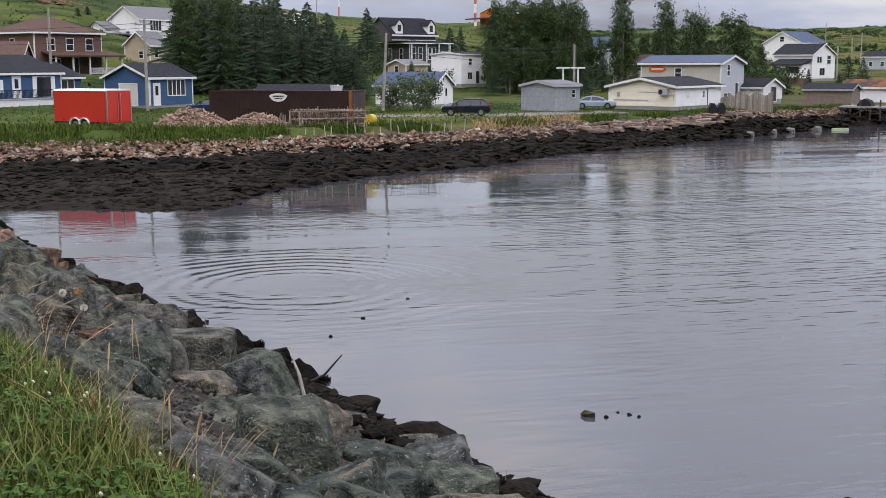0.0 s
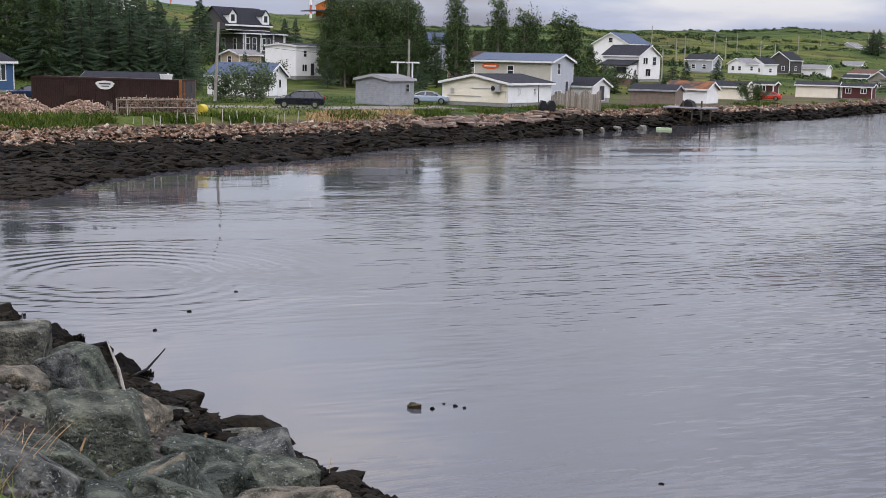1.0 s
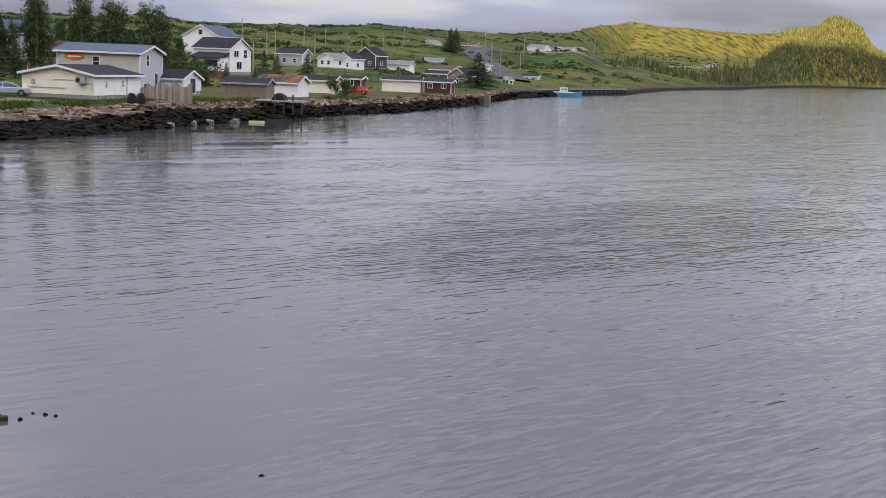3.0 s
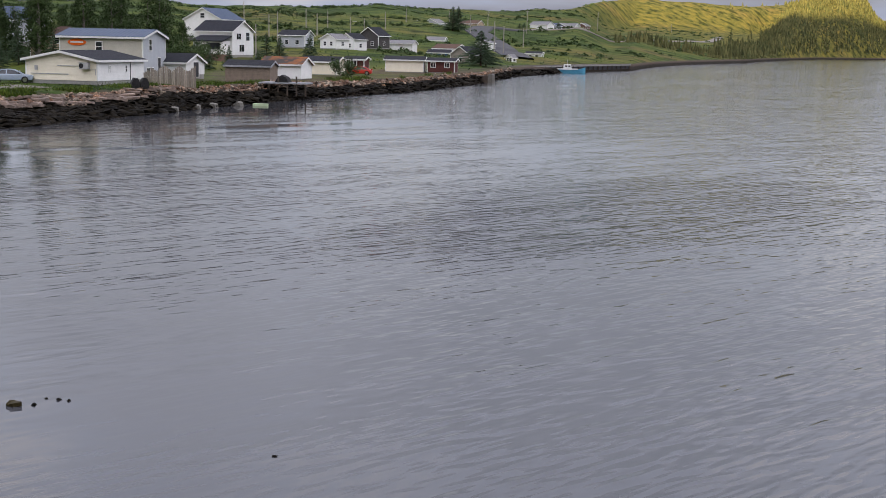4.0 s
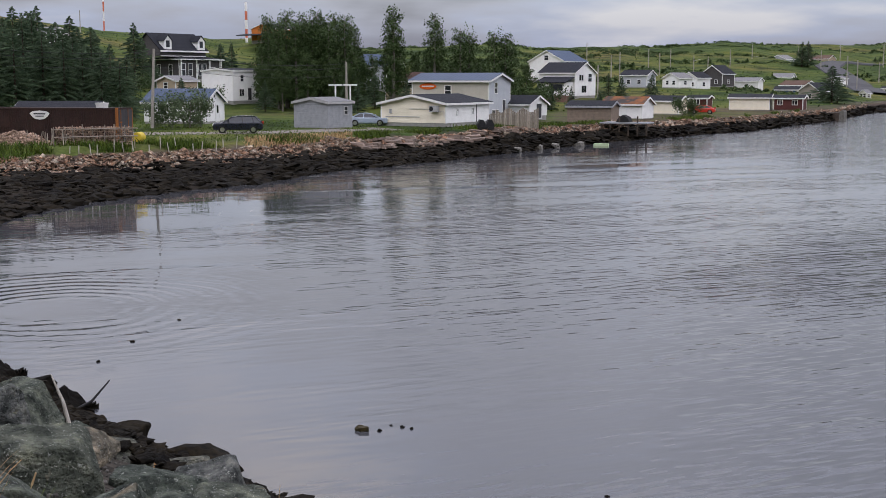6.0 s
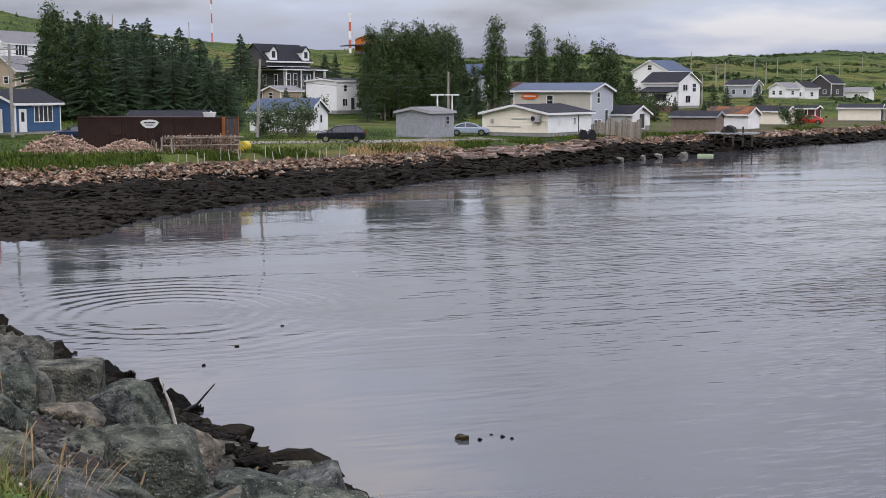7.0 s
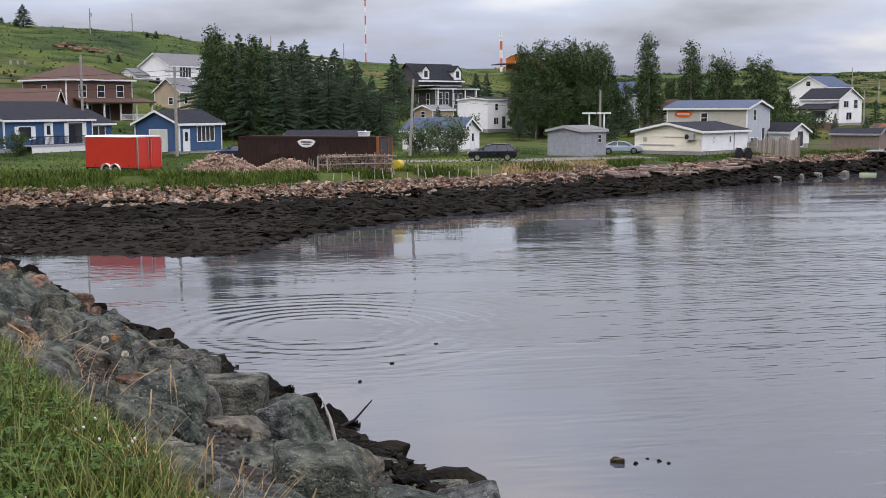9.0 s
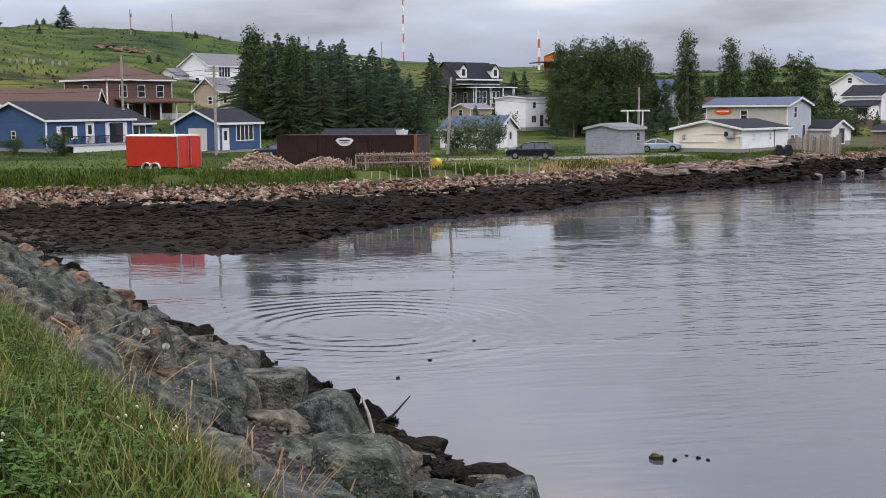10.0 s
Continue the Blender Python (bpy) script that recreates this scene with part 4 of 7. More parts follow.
FAR = [
    ("white_house", WHITE, GREYROOF, 155.7, 291.2, 2.9, -40, 8.0, 6.5, 4.6, 1.0), ("white_house", WHITE, GREYROOF, 124.9, 272.9, 5.0, -64, 5.0, 5.0, 3.0, 1.4),
    ("white_house", WHITE, DARKROOF, 133.2, 280.1, 4.6, -65, 5.0, 5.0, 3.6, 1.6), ("white_house", WHITE, GREYROOF, 241.8, 460.5, 13.0, -73, 8.0, 14.0, 2.9, 1.3),
    ("grey_house", GREYWALL, GREYROOF, 254.4, 453.7, 12.8, -60, 7.0, 7.0, 3.2, 2.0), ("white_house", WHITE, GREYROOF, 200.3, 323.1, 3.8, -47, 4.6, 5.0, 4.4, 0.8),
    ("white_shed", WHITE, DARKROOF, 213.5, 314.6, 2.2, -44, 5.0, 4.0, 2.8, 0.6), ("white_house", WHITE, GREYROOF, 338.9, 495.4, 13.2, -59, 9.3, 8.0, 4.6, 1.8),
    ("grey_house", GREYWALL, DARKROOF, 114.1, 266.8, 5.2, -43, 6.5, 6.0, 3.6, 1.3), ("tan_house", TAN, BROWNROOF, 289.6, 479.5, 13.8, -51, 12.5, 9.0, 2.8, 1.8),
    ("white_hut", WHITE, GREYROOF, 178.9, 277.5, 1.7, -68, 2.0, 2.0, 2.4, 0.9), ("red_house", MAROON, GREYROOF, 361.0, 512.0, 14.4, -61, 7.0, 7.0, 3.2, 1.6),
    ("white_house", WHITE, GREYROOF, 373.5, 521.0, 14.6, -61, 7.5, 6.5, 3.2, 1.6), ("brown_house", BRICKRED, GREYROOF, 384.0, 525.5, 14.9, -61, 5.0, 5.0, 3.4, 1.5),
    ("blue_house", GREYWALL, BLUEROOF, 350.0, 503.0, 13.9, -61, 6.0, 6.0, 3.4, 1.6), ("white_house", WHITE, GREYROOF, 197.6, 348.0, 5.0, -42, 6.0, 5.4, 3.6, 1.2),
    ("brown_house", TAN, BROWNROOF, 165.8, 285.5, 3.0, -60, 7.1, 6.2, 3.2, 1.3), ("dark_house", CHARCOAL, DARKROOF, 143.1, 286.4, 5.2, -57, 6.0, 6.0, 4.2, 2.4),
    ("blue_hut", BLUE, DARKROOF, 161.0, 280.0, 2.4, -40, 6.0, 5.0, 2.6, 0.9), ("white_house", WHITE, GREYROOF, 690.0, 785.0, 14.0, -60, 8.0, 6.0, 3.0, 1.5),
    ("white_house", WHITE, GREYROOF, 706.0, 790.0, 14.5, -60, 7.0, 5.0, 3.0, 1.5),
]
for nm, wl, rfm, hx, hy, hz, hr, hw, hl, he, hri in FAR:
    house(nm, {"white": "small white clapboard house on the hillside", "grey": "pale grey house on the hillside", "tan": "low tan house on the hillside", "red": "dark red house on the ridge road", "brown": "brown house on the hillside", "blue": "blue-grey house by the harbour road", "dark": "dark gabled house on the hillside"}[nm.split("_")[0]],
          hx, hy, hz, hr, hw, hl, he * 0.82, hri * 0.85, "y" if hl > hw * 0.95 else "x", wl, rfm, left=[("sash", hw * 0.3, 0.9, 0.8, 0.9), ("sash", hw * 0.7, 0.9, 0.8, 0.9)], right=[("sash", hl * 0.5, 0.9, 0.9, 0.9)], category="house", group="hillside houses", foot=0.2)

ground = tagged(build_ground(), "green coastal turf, stony bank and dark weedy foreshore", "ground", kind="structure")
water = tagged(build_water(), "grey rippled harbour water reflecting a cloudy sky", "water", kind="structure")

# ---------------------------------------------------------------- things on the far shore
def arc(n, r, a0, a1, cx=0.0, cz=0.0):
    return [(cx + r * math.cos(radians(a0 + (a1 - a0) * i / (n - 1))), cz + r * math.sin(radians(a0 + (a1 - a0) * i / (n - 1)))) for i in range(n)]


def wheel(parent, x, y, r, w):
    t = part("wheel", Mesh().tube((x, y - w / 2, r), (x, y + w / 2, r), r, n=18), RUBBER, parent)
    part("rim", Mesh().tube((x, y - w / 2 - 0.01, r), (x, y + w / 2 + 0.01, r), r * 0.6, n=14), CHROME, t)


def cargo_trailer():
    x, y = -21.0, 91.4
    th = thing("cargo_trailer", "red enclosed cargo trailer parked on grass", "trailer", pose(x, y, 2.35, 0, 0, -33) @ Matrix.Diagonal((1.16, 1.14, 1.09, 1)))
    # long side faces the shore (y < 0), doors at the +x end
    b = Mesh().prism([(-1.05, 0.42), (1.05, 0.42), (1.05, 2.55), (0.95, 2.62), (-0.95, 2.62), (-1.05, 2.55)], -2.3, 2.3, "x")
    part("body", b, TRAILERRED, th)
    part("roof", Mesh().prism([(-1.08, 2.55), (-0.95, 2.66), (0.95, 2.66), (1.08, 2.55)], -2.33, 2.33, "x"), SIGNWHITE, th, "white roof sheet")
    for sy in (-1, 1):
        part("door", Mesh().box((2.3, sy * 0.52 - 0.49, 0.5), (2.35, sy * 0.52 + 0.49, 2.48)), TRAILERRED, th)
        part("hinge_post", Mesh().box((2.28, sy * 1.05 - 0.04, 0.42), (2.37, sy * 1.05 + 0.04, 2.55)), CHROME, th)
        part("lock_bar", Mesh().tube((2.38, sy * 0.12, 0.6), (2.38, sy * 0.12, 2.4), 0.02), CHROME, th)
        for k in (-1, 0):
            wheel(th, 0.38 + k * 0.78, sy * 0.98, 0.34, 0.2)
        f = Mesh()
        for k in (-1, 0):
            c = 0.38 + k * 0.78
            o, i = arc(9, 0.46, 0, 180, c, 0.32), arc(9, 0.41, 180, 0, c, 0.32)
            f.prism(o + i, sy * 1.05, sy * 1.2, "y")
        part("mudguard", f, SIGNWHITE, th)
    part("drawbar", Mesh().tube((-2.3, -0.7, 0.45), (-3.4, 0, 0.5), 0.05).tube((-2.3, 0.7, 0.45), (-3.4, 0, 0.5), 0.05).tube((-3.3, 0, 0.0), (-3.3, 0, 0.7), 0.05), BLACKPAINT, th)
    part("side_rail", Mesh().box((-2.31, -1.07, 0.40), (2.31, -1.04, 0.5)), BLACKPAINT, th)
    for k in (-1.5, 1.5):
        part("marker_lamp", Mesh().box((k, -1.08, 0.6), (k + 0.12, -1.05, 0.68)), TAILRED, th)


cargo_trailer()


def container():
    L = 13.1
    th = thing("shipping_container", "long rusty dark brown shipping container", "container", pose(-2.05, 95.9, 2.28, 0, 0, -26))
    b = Mesh()
    out = []
    n = 70
    for i in range(n):                     # pressed corrugation of the side
        x = -L + L * i / n
        out += [(x, 0.0), (x + L / n * 0.35, 0.0), (x + L / n * 0.5, 0.035), (x + L / n * 0.85, 0.035)]
    b.prism(out + [(0, 0), (0, 2.44), (-L, 2.44)], 0.12, 2.55, "z")
    part("body", b, RUSTBROWN, th)
    part("roof", Mesh().box((-L, 0.02, 2.55), (0, 2.42, 2.62)), RUSTBROWN, th)
    fr = Mesh().box((-L, -0.03, 2.48), (0, 0.05, 2.64)).box((-L, -0.03, 0), (0, 0.05, 0.14))
    part("side_rail", fr, RUSTBROWN, th)
    part("corner_post", Mesh().box((-0.14, -0.05, 0), (0.03, 0.12, 2.66)), ORANGERUST, th, "rust-orange corner post")
    part("corner_post", Mesh().box((-0.1, 2.34, 0), (0.03, 2.48, 2.62)), ORANGERUST, th, "rust-orange corner post")
    for k in (0, 1):
        d = part("door", Mesh().box((0.0, 0.13 + k * 1.1, 0.1), (0.06, 1.2 + k * 1.1, 2.5)), CHARCOAL_DOOR, th)
        part("lock_rod", Mesh().tube((0.09, 0.4 + k * 1.2, 0.1), (0.09, 0.4 + k * 1.2, 2.5), 0.025), ORANGERUST, d)
    part("door_frame_patch", Mesh().box((0.06, 0.25, 1.0), (0.09, 0.6, 1.1)).box((0.06, 0.25, 1.5), (0.09, 0.6, 1.6)), ORANGERUST, th)
    for px in (-10.1, -5.4):
        part("side_panel", Mesh().box((px, -0.05, 1.15), (px + 1.0, 0.0, 1.95)), RUSTBROWN, th)
    sg = Mesh().prism([(-7.35, 2.2), (-7.1, 2.35), (-6.5, 2.42), (-5.9, 2.35), (-5.65, 2.2), (-5.85, 1.95), (-6.1, 1.78), (-6.5, 1.72), (-6.9, 1.78), (-7.15, 1.95)], -0.06, -0.03, "y")
    sg = part("sign", sg, SIGNWHITE, th, "white emblem with unreadable dark writing")
    part("lettering_bar", Mesh().box((-7.0, -0.075, 2.12), (-6.0, -0.06, 2.22)).box((-6.85, -0.075, 1.95), (-6.15, -0.06, 2.02)), CHARCOAL_DOOR, sg)


container()
tub = thing("plastic_tub", "white plastic tub standing on the container roof", "tub", pose(-3.2, 97.6, 4.9))
part("body", Mesh().tube((0, 0, 0), (0, 0, 0.36), 0.44, 0.5, 16), SIGNWHITE, tub)
part("rim", Mesh().tube((0, 0, 0.34), (0, 0, 0.39), 0.53, 0.53, 16), SIGNWHITE, tub)


def car(name, label, x, y, rz, paint, length, tall, wagon=True):
    z = ground_z(x, y)
    th = thing(name, label, "car", pose(x, y, z, 0, 0, rz))
    h, w = tall, 0.9
    k = length / 4.7
    low = [(-2.3, 0.35), (-2.35, 0.75), (-2.28, 1.02), (-1.15, 1.12), (1.9, 1.14), (2.3, 1.08), (2.35, 0.6), (2.25, 0.33)]
    b = Mesh().prism([(a * k, c * h / 1.75) for a, c in low], -w, w, "y")
    body = part("body", b, paint, th)
    bev = body.modifiers.new("round", "BEVEL")
    bev.width, bev.segments = 0.12, 3
    top = [(-1.4, 1.07), (-0.55, 1.62), (0.3, 1.72), (1.6, 1.68), (2.2, 1.1)] if wagon else [(-1.35, 1.07), (-0.45, 1.57), (0.3, 1.64), (0.95, 1.58), (1.9, 1.1)]
    f = h / 1.75
    # the glasshouse leans in towards the roof
    gl = Mesh()
    n = len(top)
    gl.v = [(a * k, sy * (w - 0.06 - 0.34 * (c - 1.07)), c * f) for sy in (-1, 1) for a, c in top]
    gl.f = [(i, (i + 1) % n, n + (i + 1) % n, n + i) for i in range(n)] + [tuple(range(n))[::-1], tuple(range(n, 2 * n))]
    part("cabin", gl, GLASS, th, "dark window glass")
    rf = Mesh()
    for (a0, c0), (a1, c1) in zip(top[1:-1], top[2:-1]):
        q = [(a * k, sy * (w - 0.03 - 0.34 * (c - 1.07)), c * f + 0.04) for a, c, sy in ((a0, c0, -1), (a1, c1, -1), (a1, c1, 1), (a0, c0, 1))]
        rf.slab(q, 0.07)
    part("roof", rf, paint, th)
    for (a0, c0), (a1, c1) in ((top[0], top[1]), (top[-1], top[-2]), ((0.45, 1.07), (0.4, top[2][1]))) + (((1.45, 1.07), (1.35, 1.66)),) * wagon:
        for sy in (-1, 1):
            part("pillar", Mesh().tube((a0 * k, sy * (w - 0.05), c0 * f), (a1 * k, sy * (w - 0.05 - 0.34 * (c1 - 1.07)), c1 * f), 0.05, n=6), paint, th)
    for wx in (-1.45, 1.42):
        for sy in (-1, 1):
            wheel(th, wx * k, sy * (w - 0.08), 0.35, 0.22)
    for sy in (-1, 1):
        part("tail_lamp", Mesh().box((2.2 * k, sy * 0.72 - 0.12, 0.82), (2.37 * k, sy * 0.72 + 0.18 * sy + 0.06, 1.05)), TAILRED, th)
        part("headlamp", Mesh().box((-2.36 * k, sy * 0.68 - 0.15, 0.72), (-2.25 * k, sy * 0.68 + 0.15, 0.88)), SIGNWHITE, th)
        part("mirror", Mesh().box((-0.95 * k, sy * 0.95 - 0.09, 1.1), (-0.8 * k, sy * 0.95 + 0.09, 1.24)), paint, th)
    return th


car("suv", "dark blue-black station wagon parked on gravel", 8.3, 113.6, -6, SUVPAINT, 4.6, 1.6)
car("sedan", "dark blue car parked beside the container", -15.8, 117.5, -8, BLUEPAINT, 4.5, 1.5, False)
car("hatchback", "pale silver-blue car parked beside the sheds", 22.9, 127.5, 168, SILVERPAINT, 4.3, 1.45, False)

car("sedan", "small red car parked beside the maroon shed", 82.6, 171.5, -30, TRAILERRED, 3.9, 1.4, False)


def on_slope(az, el):
    """Where the line of sight at an angle and a rise meets the hillside."""
    r = 120.0
    while r < 900:
        x, y = r * math.sin(radians(az)), r * math.cos(radians(az))
        g = ground_z(x, y)
        if g > 7 + r * math.tan(radians(el)):
            return x, y, g
        r += 1.0
    return x, y, g


# pale fence posts on the hill, built as small upright slabs
for az, el in ((-19.4, 2.2), (-19.1, 2.15), (-18.7, 2.2), (-18.4, 2.15), (-18.1, 2.2), (-17.6, 2.1), (-17.3, 2.1), (-17.0, 2.1)):
    px, py, pz = on_slope(az, el)
    th = thing("hill_post", "small pale post standing on the hillside", "marker", pose(px, py, pz), "pale markers")
    part("stone", Mesh().prism([(-0.2, -0.3), (0.2, -0.3), (0.2, 0.48), (0.12, 0.6), (-0.12, 0.6), (-0.2, 0.48)], -0.07, 0.07, "y"), CONCRETE, th)

# ---- poles
POLES_A = [(-35.4, 135.5, 13.2), (-22.3, 120.0, 11.3), (-79.6, 315.2, 27.5), (-77.8, 355.7, 23.5), (1.0, 125.0, 10.1), (33.1, 250.7, 11.4), (23.8, 147, 9.2), (57.0, 222.0, 11.5), (-35.4, 329.1, 24.2), (-20.5, 422.9, 27.5)]
POLES_B = [(123.6, 313.8, 13.2), (115.1, 286.4, 13.9), (159.4, 372.0, 15.5), (149.4, 340.3, 11.6), (169.6, 377.5, 14.5), (155.3, 329.4, 13.9), (155.9, 321.3, 12.2), (195.9, 386.8, 11.5), (229.7, 435.3, 14.1), (283.0, 493.7, 16.0)]
POLES_C = [(239.2, 401.0, 13.3), (289.3, 469.9, 21.0), (192.8, 309.1, 13.8), (191.3, 301.6, 12.4), (232.5, 354.0, 11.4), (295.1, 446.9, 21.9), (435.2, 584.0, 27.1), (650.9, 774.3, 26.5), (89.0, 233.0, 10.0), (134.8, 363.2, 18.5)]


def utility_pole(x, y, top, lean=0.0, lamp=False, arms=True, transformer=False):
    g = ground_z(x, y)
    th = thing("utility_pole", "weathered grey wooden utility pole", "pole", pose(x, y, g), "utility poles")
    h = max(top - g, 6.5)
    part("post", Mesh().tube((-lean * h, 0, -0.6), (0, 0, h), 0.17, 0.12, 9), POLEWOOD, th)
    if arms:
        part("crossarm", Mesh().box((-0.9, -0.14, h - 0.55), (0.9, -0.04, h - 0.42)), POLEWOOD, th)
        for k in (-0.8, 0.0, 0.8):
            part("insulator", Mesh().tube((k, -0.09, h - 0.42), (k, -0.09, h - 0.22), 0.05, 0.04, 6), GREYPAINT, th)
    if transformer:
        part("transformer", Mesh().tube((0.35, 0, h - 2.0), (0.35, 0, h - 1.1), 0.24, n=12), GREYPAINT, th)
    if lamp:
        part("lamp_arm", Mesh().tube((0, 0, h - 1.6), (1.5, -0.3, h - 1.25), 0.035, n=6), GREYPAINT, th)
        part("lamp_head", Mesh().box((1.4, -0.42, h - 1.36), (2.0, -0.2, h - 1.22)), GREYPAINT, th)
    return th


for i, (px, py, pt) in enumerate(POLES_A + POLES_B + POLES_C):
    utility_pole(px, py, pt, lean=0.055 if i == 4 else 0.0, lamp=i in (1, 5, 15), arms=i in (1, 5, 7, 21, 25), transformer=i == 2)


def wire(a, b, sag):
    cu = bpy.data.curves.new("overhead_wire", "CURVE")
    cu.dimensions, cu.bevel_depth = "3D", 0.018
    sp = cu.splines.new("POLY")
    sp.points.add(14)
    for i, p in enumerate(sp.points):
        k = i / 14
        q = Vector(a).lerp(Vector(b), k)
        p.co = (q.x, q.y, q.z - 4 * sag * k * (1 - k), 1)
    cu.materials.append(BLACKPAINT)
    return tagged(new("overhead_wire", cu), "thin black overhead wire strung between poles", "wire", "overhead wires")


CHAIN = [(-60.0, 118.0, 10.8), (-22.3, 120.0, 11.0), (1.0, 125.0, 9.8), (23.8, 147, 9.0)]
for a, b in zip(CHAIN, CHAIN[1:]):
    for dz in (0.0, -0.5, -1.4):
        wire((a[0], a[1], a[2] + dz), (b[0], b[1], b[2] + dz), 0.7)

for tx, ty in ((20.4, 133.5), (22.0, 133.2)):
    g = ground_z(tx, ty)
    th = thing("post_light", "white T-shaped post with a flat double lamp head", "lamp post", pose(tx, ty, g), "post lights")
    part("post", Mesh().tube((0, 0, 0), (0, 0, 6.4 - g), 0.09, n=8), TRIM, th)
    part("lamp_head", Mesh().box((-0.75, -0.15, 6.4 - g), (0.75, 0.15, 6.56 - g)), TRIM, th)

# ---- red and white masts on the hill
for mx, my, mtop, mr, bands in ((-15.9, 519.8, 58.0, 0.30, 9), (38.3, 478.5, 36.6, 0.50, 5)):
    g = ground_z(mx, my) - 1
    th = thing("mast", "tall red and white banded radio mast", "mast", pose(mx, my, g), "masts")
    n = bands
    for i in range(n):
        z0, z1 = (mtop - g) * i / n, (mtop - g) * (i + 1) / n
        part("mast_section", Mesh().tube((0, 0, z0), (0, 0, z1), mr, mr, 8), SIGNWHITE if i % 2 == 0 else MASTRED, th)

# ---- boat and pier
bx, by = 187.5, 262.6
bt = thing("fishing_boat", "small blue and white fishing boat at the pier", "boat", pose(bx, by, 0, 0, 0, -37))
hull = Mesh()
secs = [(-3.7, 0.75, 1.15), (-2.5, 1.1, 0.95), (0, 1.25, 0.9), (2.0, 1.05, 1.05), (3.3, 0.55, 1.35), (3.95, 0.05, 1.6)]
for i, (sx, hw, hz) in enumerate(secs):
    hull.v += [(sx, -hw, hz), (sx, -hw * 0.75, -0.3), (sx, hw * 0.75, -0.3), (sx, hw, hz)]
    if i:
        o = 4 * i
        hull.f += [(o - 4 + k, o + k, o + (k + 1) % 4, o - 4 + (k + 1) % 4) for k in range(4)]
hull.f += [(0, 1, 2, 3), (23, 22, 21, 20)]
hl = part("hull", hull, BOATBLUE, bt)
part("gunwale", Mesh().box((-3.7, -1.28, 0.95), (2.0, -1.2, 1.2)).box((-3.7, 1.2, 0.95), (2.0, 1.28, 1.2)), SIGNWHITE, bt, "white upper strake")
part("cabin", Mesh().prism([(-1.8, 0.9), (-1.7, 2.3), (0.1, 2.3), (0.4, 0.9)], -0.8, 0.8, "y"), SIGNWHITE, bt)
part("cabin_window", Mesh().box((-1.3, -0.83, 1.6), (-0.8, -0.79, 2.05)).box((-0.5, -0.83, 1.6), (0.0, -0.79, 2.05)), GLASS, bt)
part("mast", Mesh().tube((-0.8, 0, 2.3), (-0.8, 0, 3.6), 0.04), GREYPAINT, bt)

pier = thing("pier", "dark timber pier with pale concrete deck", "pier", pose(0, 0, 0), kind="structure")
pa, pb = Vector((151, 243, 0)), Vector((237, 300, 0))
pd = (pb - pa).normalized()
pn = Vector((-pd.y, pd.x, 0))
pm = Matrix(((pd.x, pn.x, 0, pa.x), (pd.y, pn.y, 0, pa.y), (0, 0, 1, 0), (0, 0, 0, 1)))
plen = (pb - pa).length
part("deck", Mesh().box((0, 0, 1.5), (plen, 7, 1.85), pm), CONCRETE, pier)
part("crib", Mesh().box((0.2, 0.25, -2), (plen - 0.2, 6.8, 1.5), pm), BLACKPAINT, pier, "dark wet crib timbers")
for i in range(26):
    u = 1.0 + i * (plen - 2) / 25
    part("fender_post", Mesh().tube(tuple(pm @ Vector((u, 0.1, -2))), tuple(pm @ Vector((u, 0.1, 1.7))), 0.18, n=7), BARK, pier)
part("kerb_timber", Mesh().box((0, 0, 1.85), (plen, 0.3, 2.05), pm), PALEBARK, pier)

# ---- concrete wharf corner by the brown shed
wf = thing("wharf_block", "weathered pale concrete block at the shore's corner", "concrete block", pose(116.5, 190.5, 0, 0, 0, -40))
part("crib", Mesh().box((-2.6, -1.2, -0.8), (1.2, 1.8, 1.35)), BARK, wf, "dark weedy timber crib")
part("block", Mesh().prism([(1.2, -0.8), (2.1, -0.8), (2.05, 1.6), (1.9, 1.72), (1.2, 1.68)], -1.2, 1.8, "y"), STAINED, wf)
for cx, cy, cw in ((35.3, 114.6, 1.5), (39.0, 118.2, 0.9), (41.2, 120.6, 1.6), (45.2, 123.4, 1.1)):
    cb = thing("concrete_block", "broken pale concrete block lying at the waterline", "concrete block", pose(cx, cy, -0.34, 4, -5, random.uniform(-50, -20)), "concrete blocks")
    part("block", Mesh().prism([(-cw / 2, -0.4), (cw / 2, -0.4), (cw / 2 - 0.1, 0.65), (0.1, 0.8), (-cw / 2 + 0.15, 0.5)], -0.5, 0.5, "y"), STAINED, cb)
dr = thing("plastic_drum", "pale green plastic drum floating at the shore", "drum", pose(47.6, 123.0, 0.02, 0, 0, -30))
part("body", Mesh().box((-0.8, -0.3, -0.2), (0.8, 0.3, 0.22)), PALEGREEN, dr)
fl = thing("plastic_barrel", "yellow plastic barrel lying on the grass", "barrel", pose(-0.5, 95.0, 2.35, 0, 0, -20))
part("body", Mesh().tube((0, -0.45, 0.38), (0, 0.45, 0.38), 0.38, n=16), YELLOW, fl)
part("rim", Mesh().tube((0, -0.47, 0.38), (0, -0.43, 0.38), 0.33, n=16), YELLOW, fl)

